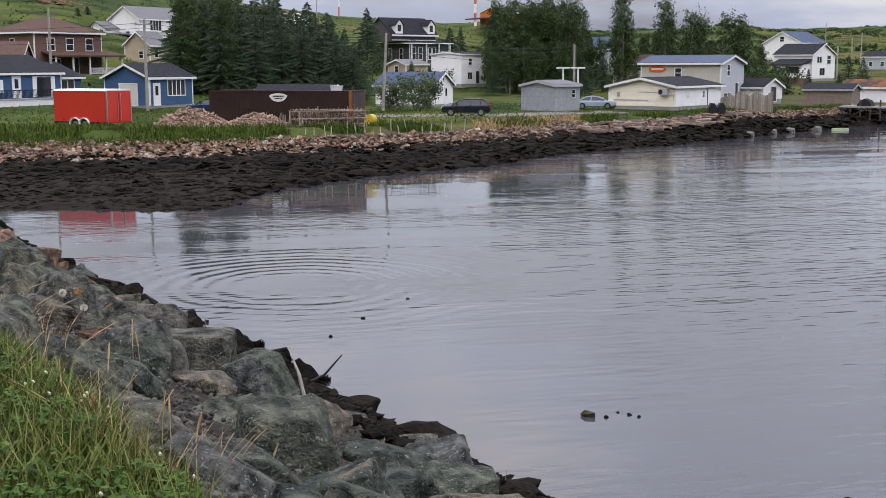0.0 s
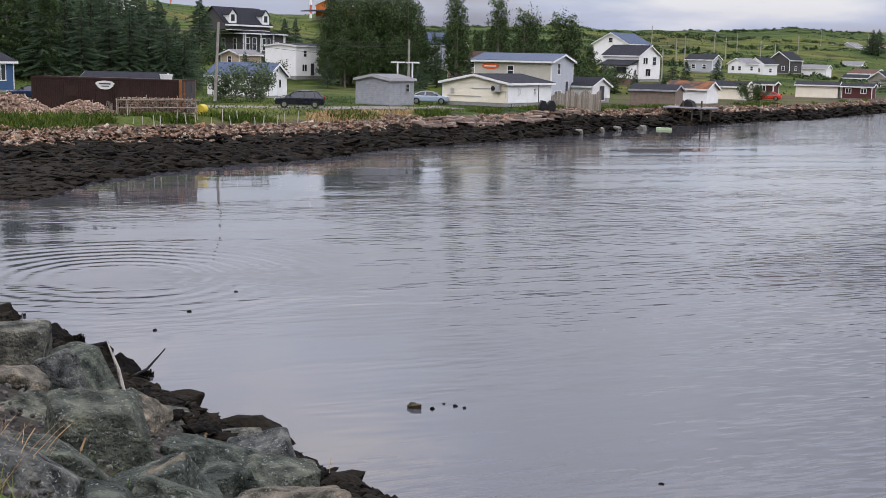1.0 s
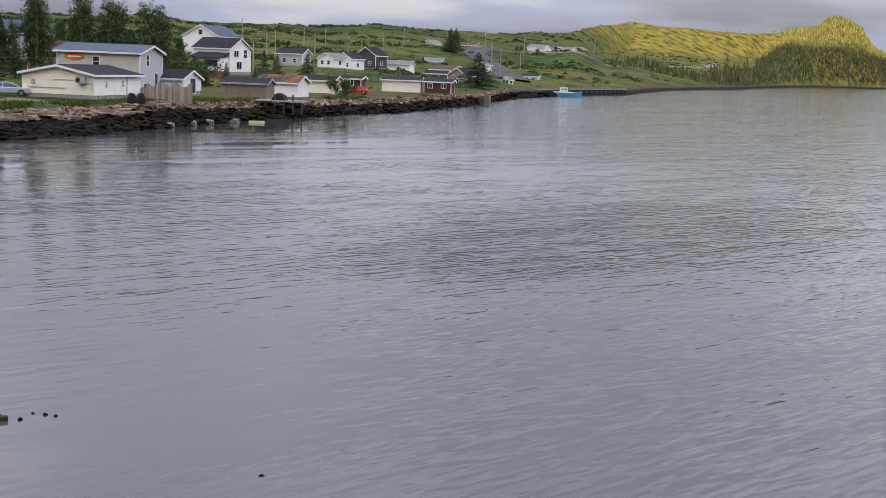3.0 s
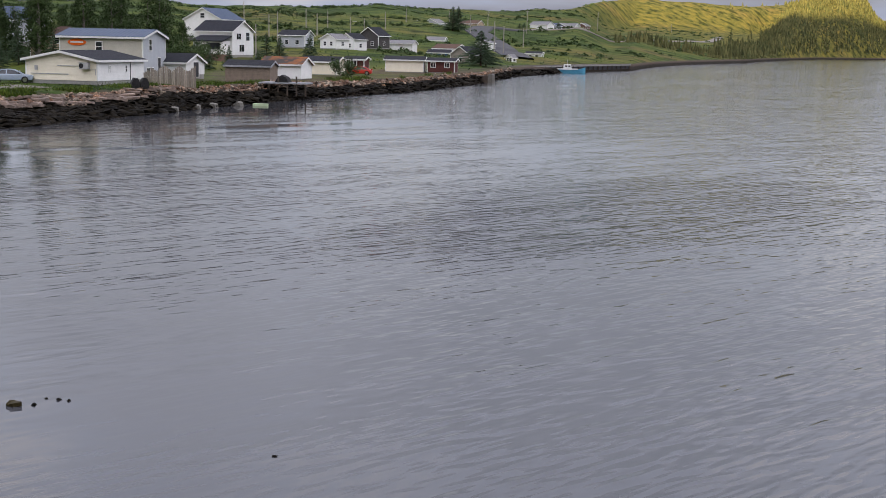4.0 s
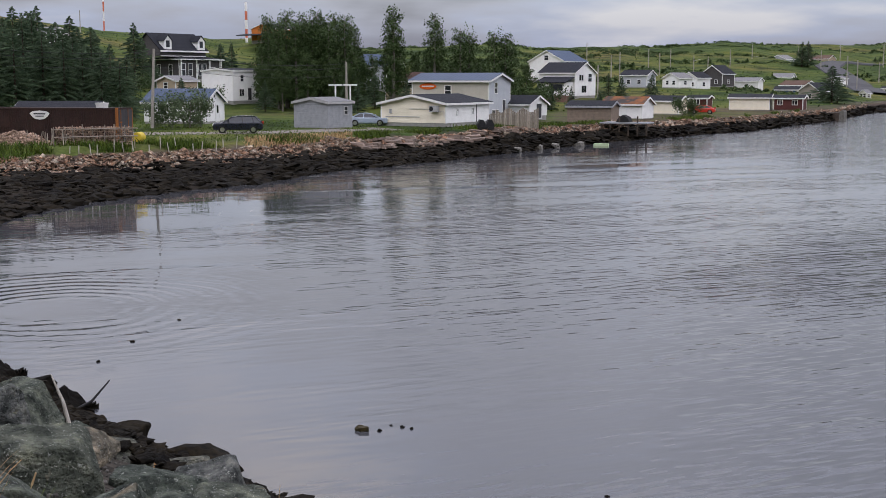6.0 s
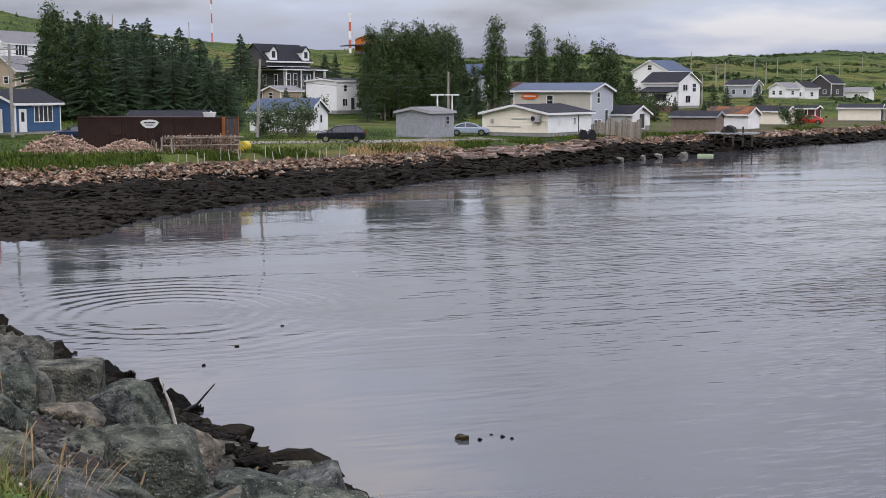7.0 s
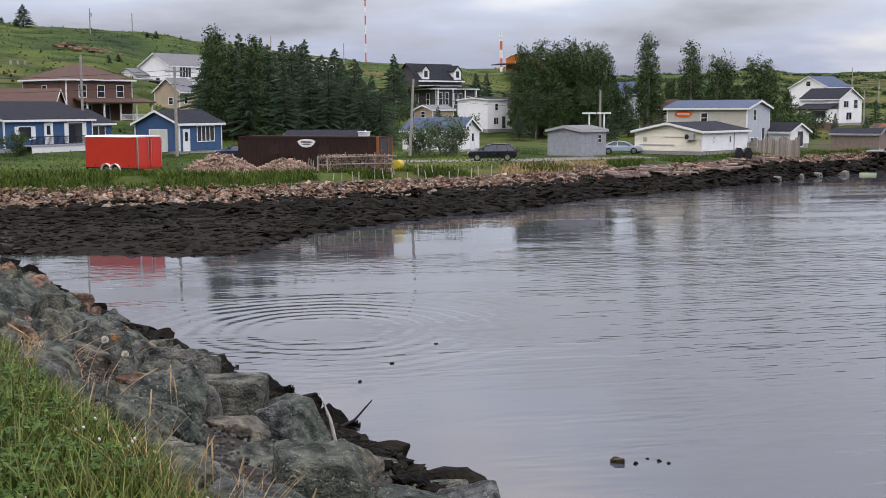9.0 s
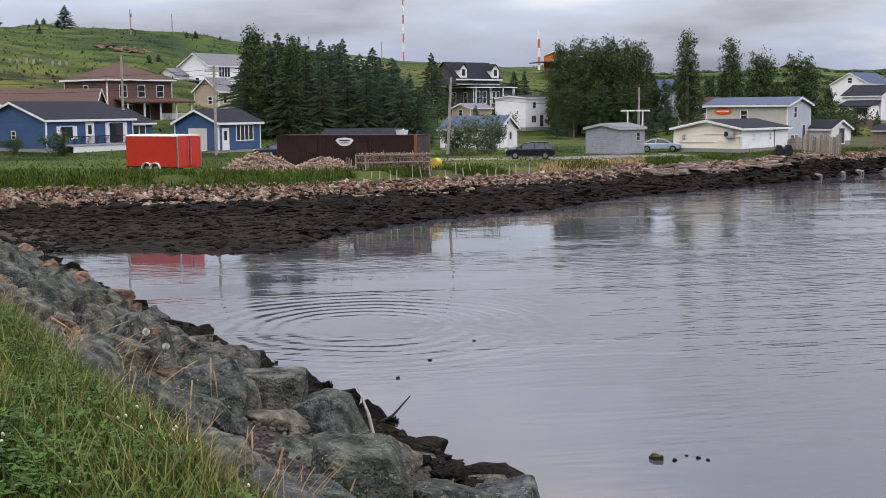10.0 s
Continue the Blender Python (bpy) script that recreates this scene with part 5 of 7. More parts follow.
# ---- fence boards in front of the beige building
fn = thing("board_fence", "weathered grey board fence of uneven height", "fence", pose(36.2, 127.2, ground_z(38, 126.8), 0, 0, -17))
for i in range(30):
    hh = 1.65 + 0.25 * math.sin(i * 0.7) + random.uniform(-0.06, 0.06) - (0.5 if i < 4 else 0)
    part("board", Mesh().box((i * 0.18, 0, -0.3), (i * 0.18 + 0.165, 0.03, hh)), STICKWOOD, fn)
part("rail", Mesh().box((0, 0.03, 0.4), (5.4, 0.09, 0.5)).box((0, 0.03, 1.1), (5.4, 0.09, 1.2)), STICKWOOD, fn)
br = thing("covered_barrow", "pair of black plastic-covered machines beside the wall", "machine", pose(33.6, 119.4, ground_z(33.6, 119.4)))
for k in (-0.45, 0.45):
    mm = Mesh()
    mm.prism([(k - 0.38, 0.15), (k + 0.38, 0.15), (k + 0.42, 0.7), (k + 0.2, 1.15), (k - 0.15, 1.2), (k - 0.42, 0.7)], -0.3, 0.3, "y")
    part("cover", mm, BLACKPAINT, br)
    part("wheel", Mesh().tube((k, -0.42, 0.25), (k, -0.3, 0.25), 0.25, n=14), RUBBER, br)


# ---- firewood: heaps and a fenced stack
def log(m, c, d, ln, r):
    m.tube(Vector(c) - Vector(d) * ln / 2, Vector(c) + Vector(d) * ln / 2, r, r * 0.9, 5)


def heap(label, x, y, w, d, h, n):
    rng = random.Random(int(abs(x * 100)))
    th = thing("firewood_heap", label, "firewood", pose(x, y, ground_z(x, y)))
    m = Mesh()
    for _ in range(n):
        a, q = rng.uniform(0, 6.28), math.sqrt(rng.random())
        px, py = q * math.cos(a), q * math.sin(a)
        z = h * (1 - q ** 1.6) * rng.uniform(0.55, 1.05) + 0.05
        v = Vector((rng.uniform(-1, 1), rng.uniform(-1, 1), rng.uniform(-0.45, 0.45))).normalized()
        log(m, (px * w / 2, py * d / 2, z), v, rng.uniform(0.35, 0.6), rng.uniform(0.05, 0.10))
    tagged(part("log", m, FIREWOOD, th), kind="stuff")


heap("loose heap of split reddish firewood on the grass", -13.7, 91.0, 6.0, 2.8, 1.35, 950)
heap("low heap of split firewood beside the stack", -9.0, 92.0, 4.8, 2.0, 1.0, 650)
stk = thing("firewood_stack", "fenced stack of firewood under bleached poles", "firewood", pose(-3.6, 92.6, ground_z(-3.6, 92.6), 0, 0, -4))
sm = Mesh()
rng = random.Random(5)
for i in range(34):
    for j in range(9):
        r = rng.uniform(0.06, 0.085)
        log(sm, (-2.7 + i * 0.16 + rng.uniform(-0.03, 0.03), rng.uniform(-0.1, 0.1), 0.1 + j * 0.15), Vector((rng.uniform(-0.15, 0.15), 1, rng.uniform(-0.1, 0.1))).normalized(), 0.55, r)
tagged(part("log", sm, FIREWOOD, stk), kind="stuff")
for i in range(9):
    part("stake", Mesh().tube((-2.9 + i * 0.72, -0.45, -0.2), (-2.9 + i * 0.72 + rng.uniform(-0.15, 0.15), -0.45, rng.uniform(1.2, 1.6)), 0.04, n=6), STICKWOOD, stk)
for k, zz in enumerate((1.18, 0.62)):
    part("rail", Mesh().tube((-3.0, -0.5, zz), (3.1, -0.52, zz + 0.08), 0.045, n=6), STICKWOOD, stk)
sm = thing("fence_stakes", "leaning bleached stakes and sticks by the firewood", "stakes", pose(-7.0, 91.7, ground_z(-7, 91.7)))
for i in range(14):
    px = rng.uniform(-2.2, 1.6)
    part("stake", Mesh().tube((px, rng.uniform(-0.3, 0.3), -0.1), (px + rng.uniform(-0.3, 0.3), rng.uniform(-0.2, 0.2), rng.uniform(0.7, 1.4)), 0.045, 0.03, 6), STICKWOOD, sm)

# ---- the harbour road up the hill
def ribbon(name, label, pts, width, mat, lift=0.12):
    vs, fs = [], []
    pts = [Vector((*p, 0)) for p in pts]
    fine = []
    for a, b in zip(pts, pts[1:]):
        n = max(2, int((b - a).length / 4))
        fine += [a.lerp(b, i / n) for i in range(n)]
    fine.append(pts[-1])
    for i, p in enumerate(fine):
        d = (fine[min(i + 1, len(fine) - 1)] - fine[max(i - 1, 0)]).normalized()
        s = Vector((-d.y, d.x, 0)) * width / 2
        za, zb = float(height((p - s).x, (p - s).y)[0]), float(height((p + s).x, (p + s).y)[0])
        zc = max(0.5 * (za + zb), float(height(p.x, p.y)[0]) - 0.1) + lift
        za, zb = max(za + lift, 0.5 * (za + lift + zc)), max(zb + lift, 0.5 * (zb + lift + zc))
        vs += [((p - s).x, (p - s).y, za), ((p + s).x, (p + s).y, zb)]
        for q, zq in ((p + s * 1.1, zb), (p - s * 1.1, za)):
            vs.append((q.x, q.y, zq - 0.7))
        if i:
            o = 4 * i
            fs += [(o - 4 + k, o - 4 + (k + 1) % 4, o + (k + 1) % 4, o + k) for k in range(4)]
    return tagged(new(name, raw(name, vs, fs, mat)), label, "road", kind="structure")


ribbon("road", "grey asphalt road climbing the hillside", [(190, 292), (203, 318), (225, 362), (252, 418), (278, 456), (305, 470)], 9.0, ASPHALT, 0.35)
ribbon("road", "pale gravel lane across the green slope", [(305, 470), (350, 490), (430, 540), (520, 610), (610, 680), (690, 760)], 6.0, GRAVEL)
ribbon("road", "gravel lane along the shore houses", [(-12, 108), (2, 113), (14, 116), (24, 121)], 4.5, GRAVEL, 0.03)

# ---- oil tank by the garage and the fishing stage on posts
tk_ = thing("oil_tank", "dark blue oil tank standing beside the garage", "tank", pose(-28.6, 119.3, ground_z(-28.6, 119.3), 0, 0, -30))
part("body", Mesh().tube((-0.8, 0, 1.55), (0.8, 0, 1.55), 0.55, n=18), BLUEPAINT, tk_)
for k in (-0.6, 0.6):
    part("leg", Mesh().box((k - 0.05, -0.4, 0), (k + 0.05, 0.4, 1.1)), BLACKPAINT, tk_)
stg = thing("fishing_stage", "small weathered timber stage on posts over the rocks", "stage", pose(54.6, 136.4, 0.15, 0, 0, -38))
part("deck", Mesh().box((-1.6, -1.5, 1.75), (4.2, 1.6, 1.9)), GREYWOOD, stg)
for i in range(6):
    part("post", Mesh().tube((-1.4 + i * 1.1, -1.4, 0.35), (-1.4 + i * 1.1, -1.4, 1.75 + (0.9 if i in (2, 4) else 0)), 0.1, n=7), BARK, stg)
part("brace", Mesh().tube((-1.4, -1.45, 0.4), (1.9, -1.45, 1.7), 0.06, n=6), BARK, stg)
part("net_heap", Mesh().prism([(0.2, 1.9), (1.9, 1.9), (1.6, 2.5), (1.0, 2.75), (0.5, 2.4)], -0.9, 0.6, "y"), RUBBER, stg)

# ---------------------------------------------------------------- trees
def spruce_meshes(seed, tall, wide):
    """Trunk and needle sprays of a spruce."""
    rng = random.Random(seed)
    tr = Mesh().tube((0, 0, -0.4), (0, 0, tall * 0.97), 0.022 * tall, 0.01, 7)
    vs, fs = [], []
    z = tall * 0.12
    while z < tall * 0.985:
        k = 1 - z / tall
        reach = wide * min(1.0, 1.15 * k ** 0.9 + 0.02) * rng.uniform(0.65, 1.15)
        n = max(4, int(8 * k + 4))
        a0 = rng.uniform(0, 6.28)
        for i in range(n):
            a = a0 + 6.28 * i / n + rng.uniform(-0.3, 0.3)
            ln = reach * rng.uniform(0.55, 1.15)
            zb = z + rng.uniform(-0.12, 0.12)
            ca, sa = math.cos(a), math.sin(a)
            m = max(3, int(ln / 0.20))
            for j in range(m):                # flat side twigs, drooping towards the tip
                u = (j + 0.5) / m
                d = ln * u
                zz = zb + 0.04 * ln * u - 0.22 * ln * u * u
                tw = (0.34 * (1 - 0.75 * u) + 0.05) * min(1.0, 0.14 + ln / 1.7) * rng.uniform(0.6, 1.2)
                for sgn in (-1, 1):
                    b = a + sgn * rng.uniform(0.6, 1.1)
                    ex, ey = math.cos(b) * tw * 1.5, math.sin(b) * tw * 1.5
                    q = len(vs)
                    x, y = d * ca, d * sa
                    hw = 0.085 * rng.uniform(0.7, 1.3)
                    dz = -rng.uniform(0.1, 0.45) * tw
                    vs += [(x - hw * ca, y - hw * sa, zz), (x + hw * ca, y + hw * sa, zz - 0.02), (x + ex + hw * 0.6 * ca, y + ey + hw * 0.6 * sa, zz + dz), (x + ex * 0.9 - hw * 0.5 * ca, y + ey * 0.9 - hw * 0.5 * sa, zz + dz - 0.10)]
                    fs.append((q, q + 1, q + 2, q + 3))
            q = len(vs)                        # the hanging fringe under the branch
            vs += [(0.2 * ln * ca, 0.2 * ln * sa, zb), (ln * ca, ln * sa, zb - 0.14 * ln), (0.95 * ln * ca, 0.95 * ln * sa, zb - 0.14 * ln - 0.16), (0.35 * ln * ca, 0.35 * ln * sa, zb - 0.25)]
            fs.append((q, q + 1, q + 2, q + 3))
        z += 0.18 + 0.46 * k
    return tr.data("trunk", BARK), raw("crown", vs, fs, SPRUCE)


def leafy_meshes(seed, tall, wide, sparse=1.0, mat=None, bark=None, low=0.18, leaf=0.30):
    rng = random.Random(seed)
    tr = Mesh()
    top = Vector((rng.uniform(-0.3, 0.3), rng.uniform(-0.3, 0.3), tall * 0.95))
    tr.tube((0, 0, -0.4), tuple(top * 0.5), 0.02 * tall, 0.012 * tall, 8).tube(tuple(top * 0.5), tuple(top), 0.012 * tall, 0.02, 7)
    vs, fs = [], []
    n = int(26 * (tall / 12))
    for i in range(n):
        h = low + (0.96 - low) * i / n
        base = top * h
        a = i * 2.4 + rng.uniform(-0.4, 0.4)
        hh = (h - low) / (1 - low)
        prof = min(1.0, 0.45 + 2.2 * hh) * (1.02 - hh) ** 0.75 * 1.15
        ln = wide * prof * rng.uniform(0.65, 1.15) + 0.25
        tip = base + Vector((math.cos(a) * ln, math.sin(a) * ln, ln * rng.uniform(0.35, 0.8)))
        tr.tube(tuple(base), tuple(tip), 0.05, 0.012, 5)
        for c in range(int((5 + 4 * ln) * sparse)):
            u = rng.uniform(0.25, 1.08)
            cc = base.lerp(tip, u) + Vector((rng.gauss(0, 0.28), rng.gauss(0, 0.28), rng.gauss(0, 0.28)))
            for _ in range(12):
                p = cc + Vector((rng.gauss(0, 0.26), rng.gauss(0, 0.26), rng.gauss(0, 0.24)))
                q = Euler((rng.uniform(-1.3, 1.3), rng.uniform(-1.3, 1.3), rng.uniform(0, 6.28))).to_matrix()
                s = leaf * rng.uniform(0.35, 0.75)
                o = len(vs)
                vs += [tuple(p + q @ Vector((-s * 0.5, 0, 0))), tuple(p + q @ Vector((0, -s * 0.4, 0.03))), tuple(p + q @ Vector((s * 0.6, 0, 0))), tuple(p + q @ Vector((0, s * 0.4, 0.03)))]
                fs.append((o, o + 1, o + 2, o + 3))
    return tr.data("trunk", bark or PALEBARK), raw("crown", vs, fs, mat or LEAF)


def plant(name, label, meshes, x, y, scale=1.0, group="", turn=None, sink=0.0):
    th = thing(name, label, "tree" if name != "bush" else "bush", pose(x, y, ground_z(x, y) - sink, 0, 0, random.uniform(0, 360) if turn is None else turn) @ Matrix.Scale(scale, 4), group)
    for nm, me in zip(("trunk", "crown"), meshes):
        ob = new(nm, me)
        ob.parent = th
    return th


SPR = [spruce_meshes(11 + i, 10.0, w) for i, w in enumerate((3.9, 4.6, 3.5, 4.2, 5.0))]
LFY = [leafy_meshes(31, 14.0, 2.7, 1.7, leaf=0.46), leafy_meshes(32, 14.0, 2.3, 1.7, leaf=0.46), leafy_meshes(33, 14.0, 2.9, 1.6, leaf=0.46), leafy_meshes(34, 13.0, 1.75, 1.35, leaf=0.40, low=0.10), leafy_meshes(35, 12.0, 1.9, 0.9, leaf=0.42)]
random.seed(21)


def spruce(x, y, top, label="tall dark green spruce in a dense stand", fat=1.0):
    k = max(top * random.uniform(0.92, 1.04) - ground_z(x, y), 2.0) / 10.0
    th = plant("spruce_tree", label, random.choice(SPR), x, y, k, "spruces")
    th.scale = (k * fat, k * fat, k)


# the dense stand behind the container, falling in height to the right: angle, distance, top
for az, dist, top in ((-9.0, 150, 13.0), (-8.9, 158, 15.8), (-8.6, 163, 17.8), (-8.0, 155, 16.0), (-7.6, 168, 17.0), (-7.2, 150, 14.0), (-6.9, 160, 16.6), (-6.3, 154, 15.2), (-6.0, 170, 16.6), (-5.6, 150, 13.2), (-5.2, 160, 15.2),
                      (-4.8, 172, 15.8), (-4.4, 152, 13.6), (-4.0, 162, 14.8), (-3.5, 150, 12.6), (-3.1, 158, 13.8), (-2.7, 152, 12.4), (-2.3, 164, 13.6), (-1.9, 150, 11.6), (-1.5, 156, 12.0), (-1.1, 150, 10.2), (-0.8, 160, 11.2), (-5.0, 185, 16.8),
                      (-3.8, 185, 16.6), (-2.9, 188, 15.8), (-6.6, 184, 17.2), (-7.9, 182, 17.6), (-3.2, 200, 17.8), (-2.2, 190, 15.2), (-4.6, 210, 18.8), (-5.6, 205, 18.6)):
    spruce(dist * math.sin(radians(az)), dist * math.cos(radians(az)), top)
# round the grey house, below the tall trees and behind the sheds
for az, dist, top in ((-0.45, 236, 17.2), (-0.1, 246, 16.0), (0.3, 240, 12.5), (1.9, 268, 17.8), (3.4, 262, 16.0), (3.9, 266, 15.4), (2.2, 285, 17.0), (1.6, 190, 7.9), (5.6, 215, 10.0), (6.0, 225, 11.5), (6.5, 212, 9.0), (7.0, 220, 11.0), (7.5, 210, 9.5), (8.0, 222, 10.5), (8.5, 205, 9.0), (9.0, 214, 10.2),
                      (9.5, 208, 9.2), (10.0, 215, 10.5), (10.5, 190, 8.5), (11.2, 200, 8.2), (11.8, 205, 9.0), (12.4, 212, 10.0), (9.1, 168, 6.9), (9.7, 172, 7.4), (12.0, 180, 7.6), (13.5, 215, 9.5), (14.4, 218, 9.8), (15.2, 214, 9.2), (16.2, 216, 9.0), (17.2, 214, 8.4), (18.2, 205, 7.0), (19.7, 206, 6.0),
                      (18.8, 200, 5.6), (21.4, 232, 9.0), (22.0, 236, 7.8), (23.4, 250, 8.8), (21.0, 212, 5.4), (8.8, 240, 12.0), (7.8, 238, 12.5), (6.8, 240, 12.0), (5.4, 190, 7.4)):
    spruce(dist * math.sin(radians(az)), dist * math.cos(radians(az)), top, "dark green spruce among the village trees")
# single firs on the skyline of the hill
for az, dist, top in ((-18.2, 335, 33.5), (-17.9, 338, 31.0), (-17.0, 335, 33.6), (-17.3, 332, 31.5), (-11.7, 330, 30.0), (-11.3, 332, 29.4), (-19.9, 330, 32.0), (-10.2, 345, 28.5), (-18.1, 300, 24.8), (-13.4, 240, 16.8), (-13.0, 246, 16.0), (31.35, 272, 10.0), (31.6, 276, 7.5), (30.0, 470, 21.5), (30.25, 474, 20.8), (34.9, 590, 19.5), (33.1, 580, 18.5), (33.3, 584, 18.5)):
    spruce(dist * math.sin(radians(az)), dist * math.cos(radians(az)), top, "small dark fir standing on open turf", 1.5)
# tall leafy trees
for az, dist, top, k in ((-8.75, 150, 17.6, 3), (-8.4, 153, 16.6, 4), (-7.0, 150, 16.4, 3), (4.8, 215, 10.5, 3), (5.3, 205, 13.0, 3), (5.6, 210, 18.4, 3), (6.05, 204, 17.0, 3), (6.4, 208, 19.2, 3), (6.85, 203, 17.0, 3), (7.15, 209, 18.8, 3), (7.55, 204, 17.2, 1), (7.9, 207, 19.3, 3), (8.35, 203, 17.1, 3), (8.7, 208, 18.8, 3), (9.1, 204, 18.2, 3), (9.45, 209, 17.4, 3), (9.7, 212, 13.5, 1),
                         (5.7, 226, 17.0, 0), (6.9, 226, 17.5, 0), (8.2, 226, 17.8, 0), (6.2, 198, 10.5, 2), (7.4, 197, 11.5, 2), (8.6, 198, 10.8, 2), (5.3, 200, 10.0, 2), (9.3, 199, 9.5, 2),
                         (11.4, 190, 18.8, 3), (11.25, 192, 14.5, 1), (11.7, 193, 13.5, 3), (13.3, 193, 17.8, 3), (13.5, 197, 14.5, 3), (13.0, 198, 12.5, 1), (14.5, 198, 16.0, 4), (14.9, 200, 15.4, 4), (16.1, 196, 15.4, 4), (16.6, 197, 15.2, 4), (16.9, 199, 13.6, 4), (12.4, 205, 12.0, 1), (14.2, 210, 11.5, 2), (15.4, 208, 11.0, 0), (16.6, 212, 11.4, 1), (17.6, 206, 10.0, 2), (10.4, 215, 11.8, 3)):
    x, y = dist * math.sin(radians(az)), dist * math.cos(radians(az))
    plant("leafy_tree", "tall dark leafy tree with a ragged crown" if k < 4 else "thin-crowned tree with sparse upper branches", LFY[k], x, y, (top - ground_z(x, y)) / (14.0 if k < 3 else 13.0 if k == 3 else 12.0), "leafy trees")
# shrubs
BSH = [leafy_meshes(41, 3.2, 1.9, 2.2, BUSHLEAF, PALEBARK, 0.10, 0.34), leafy_meshes(42, 2.6, 2.0, 2.4, LEAF, BARK, 0.06, 0.34)]
for bx_, by_, bs_, k in ((4.3, 125.5, 1.05, 0), (2.6, 126.2, 0.95, 0), (0.9, 127.0, 0.8, 0), (5.4, 126.2, 0.8, 0), (-37.0, 117.0, 0.75, 1), (-41.5, 118.0, 0.55, 1), (74.5, 161.0, 0.9, 1), (76.5, 161.5, 0.7, 1), (44.0, 175.0, 1.3, 1), (58.0, 186.0, 1.4, 1), (62.0, 190.0, 1.3, 1), (66.0, 196.0, 1.4, 1), (-26.0, 210.0, 1.5, 1), (8.0, 214.0, 1.3, 1), (10.0, 196.0, 1.2, 1), (-2.0, 200.0, 1.5, 1), (-3.5, 190.0, 1.6, 0), (-44.0, 235.0, 1.6, 1), (-47.0, 238.0, 1.4, 1)):
    plant("bush", "round grey-green shrub in thin leaf" if k == 0 else "dense dark green shrub", BSH[k], bx_, by_, bs_, "bushes")


# ---- far woods on the headland and scrub on the hillside
def far_woods():
    rng = random.Random(8)
    vs, fs = [], []
    pts = []
    while len(pts) < 5200:
        az = rng.uniform(42.6, 51.5)
        sh, sr = float(np.interp(az, AZ, STONE)), float(np.interp(az, AZ, SKY_R))
        u = rng.random()
        r = sh + 8 + (sr + 60 - sh) * u
        if az < 45 and u > (0.30 if az < 44 else 0.75) and rng.random() < 0.97:
            continue
        pts.append((r * math.sin(radians(az)), r * math.cos(radians(az))))
    for az0, az1, r0, r1, n in ((37.5, 43.8, 640, 700, 190), (42.0, 44.5, 640, 860, 150)):
        for _ in range(n):
            az, r = rng.uniform(az0, az1), rng.uniform(r0, r1)
            pts.append((r * math.sin(radians(az)), r * math.cos(radians(az))))
    P = np.array(pts)
    Z = height(P[:, 0], P[:, 1])
    for (x, y), z in zip(pts, Z):
        if z < 2:
            continue
        h, w = rng.uniform(2.8, 6.5), rng.uniform(0.9, 1.7)
        a0 = rng.uniform(0, 6.28)
        for lv, (zb, zt, ww) in enumerate(((0.05, 0.6, 1.0), (0.38, 1.0, 0.6))):
            o = len(vs)
            for i in range(5):
                q = ww * w * rng.uniform(0.7, 1.15)
                vs.append((x + q * math.cos(a0 + 1.2566 * i), y + q * math.sin(a0 + 1.2566 * i), z + h * zb - rng.uniform(0, 0.6)))
            vs.append((x + rng.uniform(-0.2, 0.2), y, z + h * zt))
            fs += [(o + i, o + (i + 1) % 5, o + 5) for i in range(5)]
    return tagged(new("conifer_woods", raw("conifer_woods", vs, fs, FARWOOD)), "dense young conifer woods covering the headland", "woods", kind="stuff")


FARWOOD = material("far_conifers", (0.055, 0.066, 0.028), (0.12, 0.115, 0.045), 0.85, 0.05, 0.0, spec=0.05, coords="World", vary=0.4, fine=6)
far_woods()


def scrub():
    rng = random.Random(9)
    vs, fs, pts = [], [], []
    while len(pts) < 1250:
        az = rng.uniform(-20, 43)
        le, sr = float(np.interp(az, AZ, LAWN_END)), float(np.interp(az, AZ, SKY_R))
        u = rng.random() ** 0.8
        r = le + 25 + (sr - le) * u
        x, y = r * math.sin(radians(az)), r * math.cos(radians(az))
        if noise.noise(Vector((x / 45, y / 45, 3))) < (0.05 if az > 8 else 0.62) + 0.15 * rng.random():
            continue
        if any((x - p[0]) ** 2 + (y - p[1]) ** 2 < (p[3] + 1) ** 2 for p in PADS):
            continue
        pts.append((x, y, r))
    P = np.array(pts)
    Z = height(P[:, 0], P[:, 1])
    for (x, y, r), z in zip(pts, Z):
        w, h = rng.uniform(0.7, 2.2), rng.uniform(0.4, 1.2)
        for _ in range(34):
            a, q = rng.uniform(0, 6.28), math.sqrt(rng.random())
            px, py, pz = x + w * q * math.cos(a), y + w * q * math.sin(a), z + h * (1 - q * q) * rng.uniform(0.4, 1.1)
            s = rng.uniform(0.25, 0.55)
            m = Euler((rng.uniform(-1, 1), rng.uniform(-1, 1), rng.uniform(0, 6.28))).to_matrix()
            o = len(vs)
            vs += [tuple(Vector((px, py, pz)) + m @ Vector(c)) for c in ((-s, 0, 0), (0, -s * 0.7, 0.1), (s, 0, 0), (0, s * 0.7, 0.1))]
            fs.append((o, o + 1, o + 2, o + 3))
    tagged(new("scrub", raw("scrub", vs, fs, LEAF)), "low dark green scrub scattered over the hillside", "scrub", kind="stuff")


scrub()

